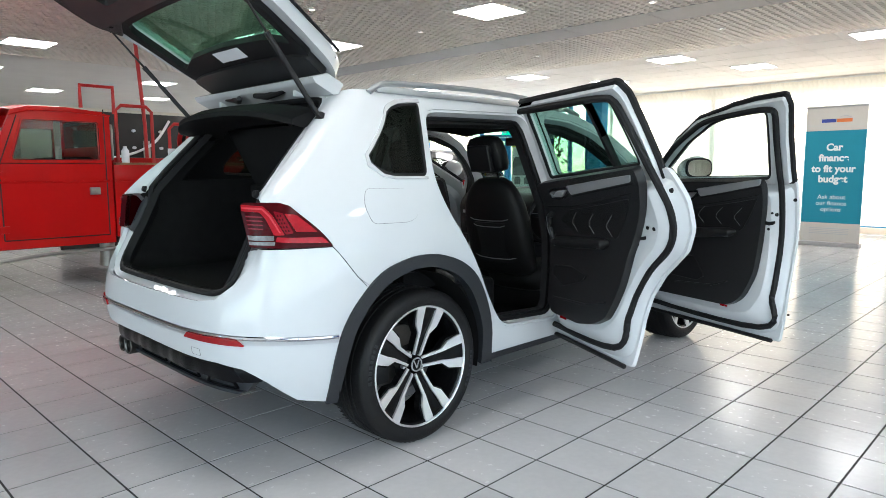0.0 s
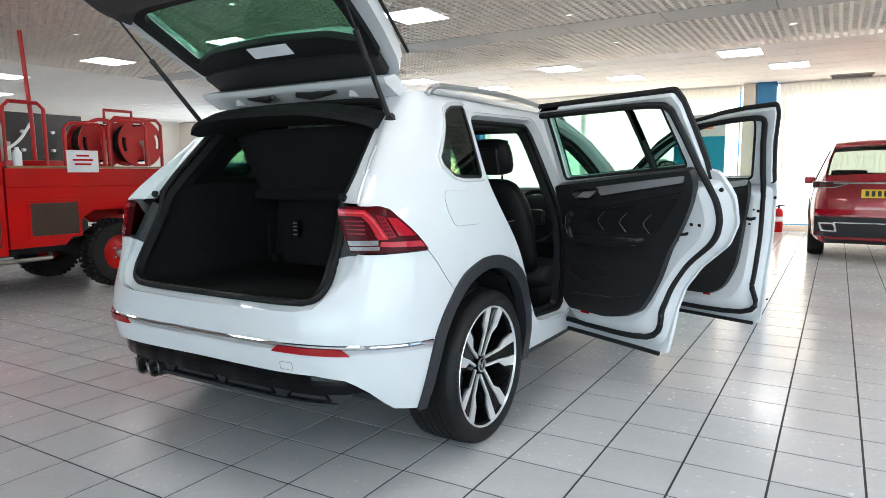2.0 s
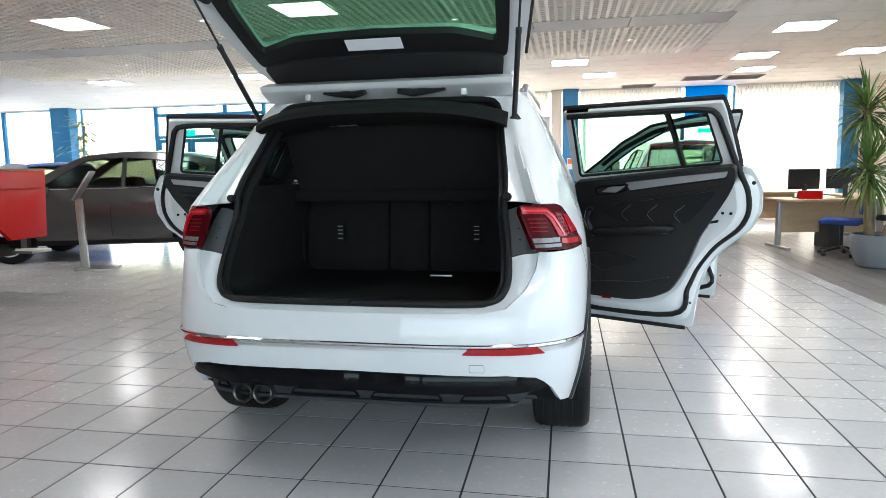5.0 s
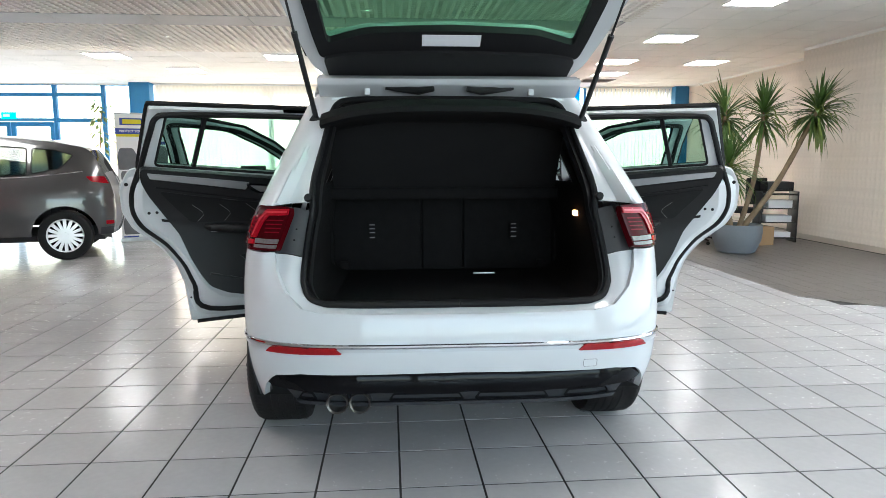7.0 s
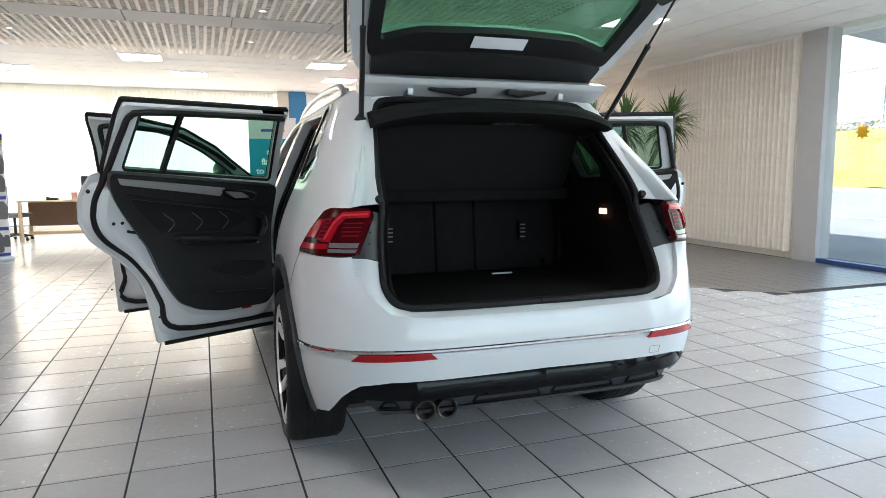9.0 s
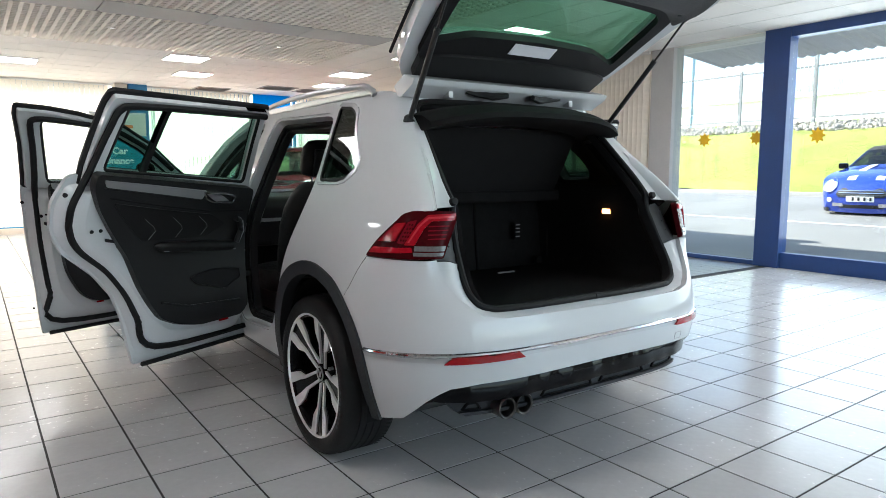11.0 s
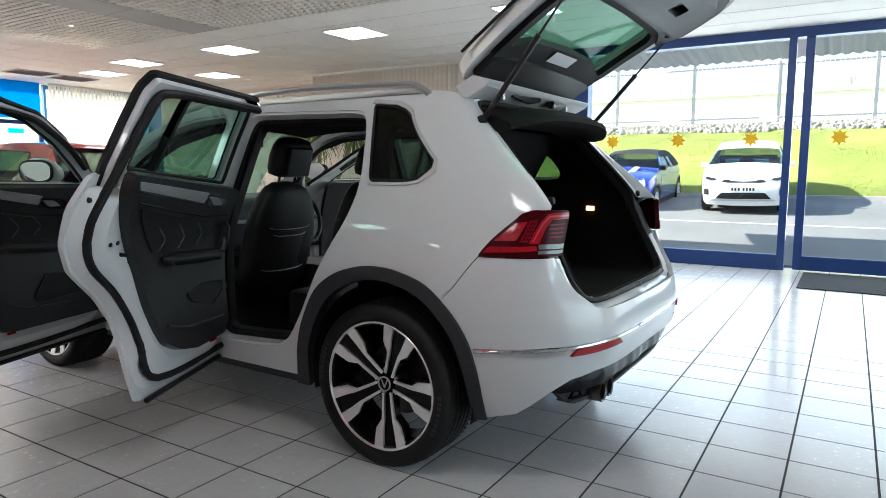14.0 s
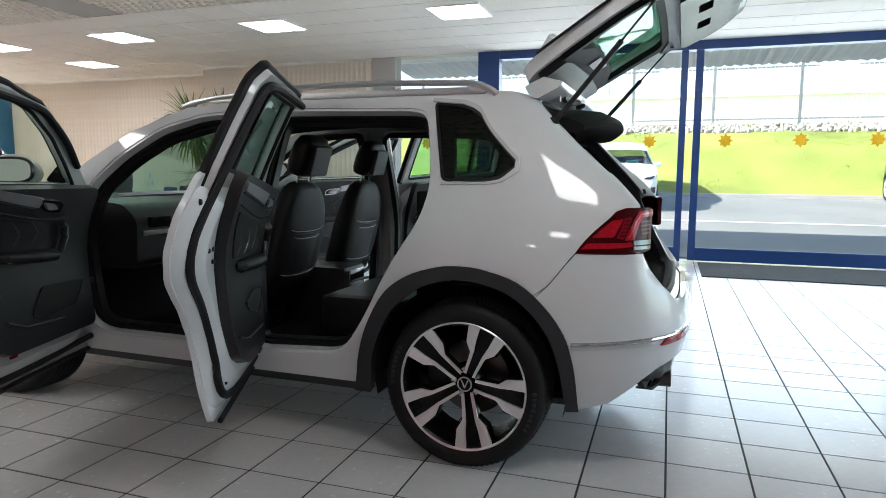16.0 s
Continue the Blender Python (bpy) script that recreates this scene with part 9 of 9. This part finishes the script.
# row of stones along the top of the bank
ss = bmesh.new()
bmesh.ops.create_icosphere(ss, subdivisions=1, radius=1)
sv, sf_ = [tuple(v.co) for v in ss.verts], [tuple(v.index for v in f.verts) for f in ss.faces]
ss.free()
st = Soup()
for k in range(4200):
    y, x = rg.uniform(-14, 22), rg.uniform(20.3, 21.9)
    z = 2.58 + (x - 20.3) * 0.22 + rg.uniform(-0.05, 0.05)
    r = rg.uniform(0.05, 0.11)
    n = len(st.v)
    q = Euler((rg.random() * 6, rg.random() * 6, rg.random() * 6)).to_matrix()
    for c in sv:
        p = q @ Vector((c[0] * r * rg.uniform(0.8, 1.1), c[1] * r * 0.8, c[2] * r * 0.6))
        st.v.append((p.x + x, p.y + y, p.z + z))
    st.f += [tuple(n + i for i in f) for f in sf_]
tagged(st.done("stone_row", M_STONE), "rough tan-grey rubble along the bank top", "stones", kind="stuff")
# palisade fence
M_FENCE = mat("fence_grey", (0.26, 0.26, 0.26), 0.5, 0.4, vary=0.15)
fe = thing("fence", "grey steel palisade fence along the bank top", "fence")
for k in range(13):
    y = -13 + k * 2.75
    part("post", box(22.0, 22.1, y - 0.05, y + 0.05, 2.55, 5.3), M_FENCE, fe, smooth=False)
for z in (3.1, 4.85):
    part("rail", box(22.02, 22.06, -13, 20, z, z + 0.06), M_FENCE, fe, smooth=False)
pale_me = bpy.data.meshes.new("pale")
pale_me.from_pydata([(0, -0.006, 2.75), (0, 0.006, 2.75), (0, 0.006, 5.0), (0, 0, 5.1), (0, -0.006, 5.0), (0.008, -0.006, 2.75), (0.008, 0.006, 2.75), (0.008, 0.006, 5.0), (0.008, 0, 5.1), (0.008, -0.006, 5.0)], [],
                    [(0, 1, 2, 3, 4), (9, 8, 7, 6, 5), (0, 5, 6, 1), (1, 6, 7, 2), (2, 7, 8, 3), (3, 8, 9, 4), (4, 9, 5, 0)])
pale_me.materials.append(mat("pale_steel", (0.85, 0.85, 0.85), 0.5, 0.0, vary=0.1))
for k in range(235):
    ob = new("pale", pale_me)
    ob.parent = fe
    ob.location = (22.0, -13 + k * 0.14, 0)
# far white building and lamp post
wb = thing("industrial_building", "long white low industrial building beyond the fence", "building", Matrix.Translation((46, 10, 3.2)))
part("wall", box(0, 12, -45, 30, 0, 3.2), mat("white_cladding", (0.86, 0.86, 0.86), 0.6, vary=0.05), wb, "white clad wall", smooth=False)
part("roof", slab([(-0.4, 3.2), (6, 4.2), (12.4, 3.2)], -45.3, 30.3, "xz"), mat("pale_roof", (0.75, 0.76, 0.78), 0.5, vary=0.05), wb, "pale sheet roof", smooth=False)
wb.rotation_euler = (0, 0, 0)
lp = thing("lamp_post", "pale blue steel lamp post outside", "lamp post", Matrix.Translation((24.5, 15.5, 2.9)))
part("pole", cyl((0, 0, 0), (0, 0, 6.5), 0.10, 0.06, seg=12), mat("pole_blue", (0.35, 0.45, 0.55), 0.5, vary=0.1), lp)
part("arm", tube([(0, 0, 6.4), (-0.8, 0, 6.7)], 0.04, 6), M_FENCE, lp)
part("head", box(-1.3, -0.7, -0.12, 0.12, 6.62, 6.74, 0.03), M_FENCE, lp)


# bare trees on the hill
def bare_tree(rg, h):
    s = Soup()

    def limb(p, d, L, r, depth):
        n = 3
        q = p
        ring0 = None
        for i in range(n + 1):
            rr = r * (1 - 0.45 * i / n)
            u = d.orthogonal().normalized()
            w = d.cross(u).normalized()
            k0 = len(s.v)
            for k in range(4):
                c = u * math.cos(k * math.tau / 4) * rr + w * math.sin(k * math.tau / 4) * rr
                s.v.append(tuple(q + c))
            if ring0 is not None:
                for k in range(4):
                    s.f.append((ring0 + k, ring0 + (k + 1) % 4, k0 + (k + 1) % 4, k0 + k))
            ring0 = k0
            q = q + d * L / n
            d = (d + Vector((rg.uniform(-0.15, 0.15), rg.uniform(-0.15, 0.15), 0.06))).normalized()
        if depth:
            for _ in range(3 if depth > 1 else 4):
                a = Vector((rg.uniform(-1, 1), rg.uniform(-1, 1), rg.uniform(0.1, 0.9))).normalized()
                limb(p + (q - p) * rg.uniform(0.45, 1.0), (d * 0.6 + a * 0.8).normalized(), L * rg.uniform(0.5, 0.75), r * 0.5, depth - 1)
    limb(Vector((0, 0, 0)), Vector((0, 0, 1)), h * 0.30, h * 0.013, 5)
    return s


M_TWIG = mat("bare_twigs", (0.30, 0.225, 0.18), 0.9, vary=0.3, scale=3)
protos = []
for k in range(3):
    t = thing("bare_tree", "leafless winter tree on the far hill", "tree", Matrix.Translation((75, 10 + 6 * k, 5)), "far trees")
    tr = bare_tree(random.Random(20 + k), 9).done("branches", M_TWIG, t)
    tagged(tr, "bare branches", kind="stuff")
    protos.append(t)
rg = random.Random(31)
for k in range(54):
    y = rg.uniform(-10, 75)
    x = rg.uniform(70, 110)
    z = float(np.interp(x, [70, 120], [3.4, 8.8])) - 0.3
    sc = rg.uniform(0.95, 1.35)
    copy_thing(protos[k % 3], Matrix.Translation((x, y, z)) @ pose(0, 0, 0, 0, 0, rg.uniform(0, 360)) @ Matrix.Diagonal((sc, sc, sc, 1)))
# corrugated canopy edge outside the shop front
cv, cf = [], []
n = 240
for i in range(n + 1):
    y = -8 + 12 * i / n
    z = 3.12 + 0.018 * math.sin(y * math.tau / 0.16)
    cv += [(XR + 0.12, y, z + 0.03), (XR + 1.9, y, z - 0.14)]
for i in range(n):
    cf.append((2 * i, 2 * i + 1, 2 * i + 3, 2 * i + 2))
co = fast("canopy_roof", cv, cf, mat("canopy_sheet", (0.55, 0.56, 0.56), 0.5, vary=0.1))
tagged(co, "corrugated pale canopy above the entrance", "canopy", kind="structure")
# ---- floor pieces ----
def in_lam(x, y):
    return x > 3.5 and y > 2.12 and (x - 3.5) + (y - 2.12) > 0.6


tile_me = bpy.data.meshes.new("tile")
h, c = TS / 2 - 0.0046, TS / 2 - 0.0047
tile_me.from_pydata([(sx * h, sy * h, -0.004) for sx, sy in ((-1, -1), (1, -1), (1, 1), (-1, 1))] + [(sx * c, sy * c, 0) for sx, sy in ((-1, -1), (1, -1), (1, 1), (-1, 1))],
                    [], [(4, 5, 6, 7), (0, 1, 5, 4), (1, 2, 6, 5), (2, 3, 7, 6), (3, 0, 4, 7)])
tile_me.materials.append(M_TILE)
floor_ob = bpy.data.objects["floor"]
rest = Soup()
count = 0
for i in range(int((XL) / TS), int(XR2 / TS) + 2):
    for j in range(int(YB / TS), int(YF / TS) + 1):
        x, y = (i + 0.5) * TS, (j + 0.5) * TS
        if in_lam(x, y) or x - TS / 2 > (XR if y < 7.3 else XR2) or x < XL + 0.1:
            continue
        near = -2.1 < x < 2.7 and -2.0 < y < 0.34
        if near and count < 300:
            ob = new("tile", tile_me)
            ob.location = (x, y, 0)
            ob.parent = floor_ob
            count += 1
        else:
            k = len(rest.v)
            rest.v += [(x + v.co.x, y + v.co.y, v.co.z) for v in tile_me.vertices]
            rest.f += [tuple(k + q for q in f.vertices) for f in tile_me.polygons]
tagged(rest.done("far_tiles", M_TILE, floor_ob), "grey ceramic floor tiles", kind="stuff")

planks = Soup()
x = 3.5
k = 0
while x < XR2:
    y = 2.12 - (k % 3) * 0.4
    while y < YF:
        y1 = y + 1.2
        a, b = max(y, 2.12), min(y1, YF)
        x1 = min(x + 0.19, XR2)
        if a < 7.3 and x1 > XR:
            a = max(a, 7.3) if x > XR - 0.1 else a
        cut = 2.12 + 0.6 - (x - 3.5)
        if x < 4.1:
            a = max(a, cut)
        if b - a > 0.05 and x1 - x > 0.02:
            ob = None
            planks.v += [(x + 0.001, a + 0.001, -0.005), (x1 - 0.001, a + 0.001 - (x1 - x if a == cut else 0), -0.005), (x1 - 0.001, b - 0.001, -0.005), (x + 0.001, b - 0.001, -0.005),
                         (x + 0.002, a + 0.002, 0.002), (x1 - 0.002, a + 0.002 - (x1 - x if a == cut else 0), 0.002), (x1 - 0.002, b - 0.002, 0.002), (x + 0.002, b - 0.002, 0.002)]
            n = len(planks.v) - 8
            planks.f += [tuple(n + q for q in f) for f in ((4, 5, 6, 7), (0, 1, 5, 4), (1, 2, 6, 5), (2, 3, 7, 6), (3, 0, 4, 7))]
        y = y1
    x += 0.19
    k += 1
tagged(planks.done("laminate_planks", M_LAM, floor_ob), "grey wood laminate planks", kind="stuff")
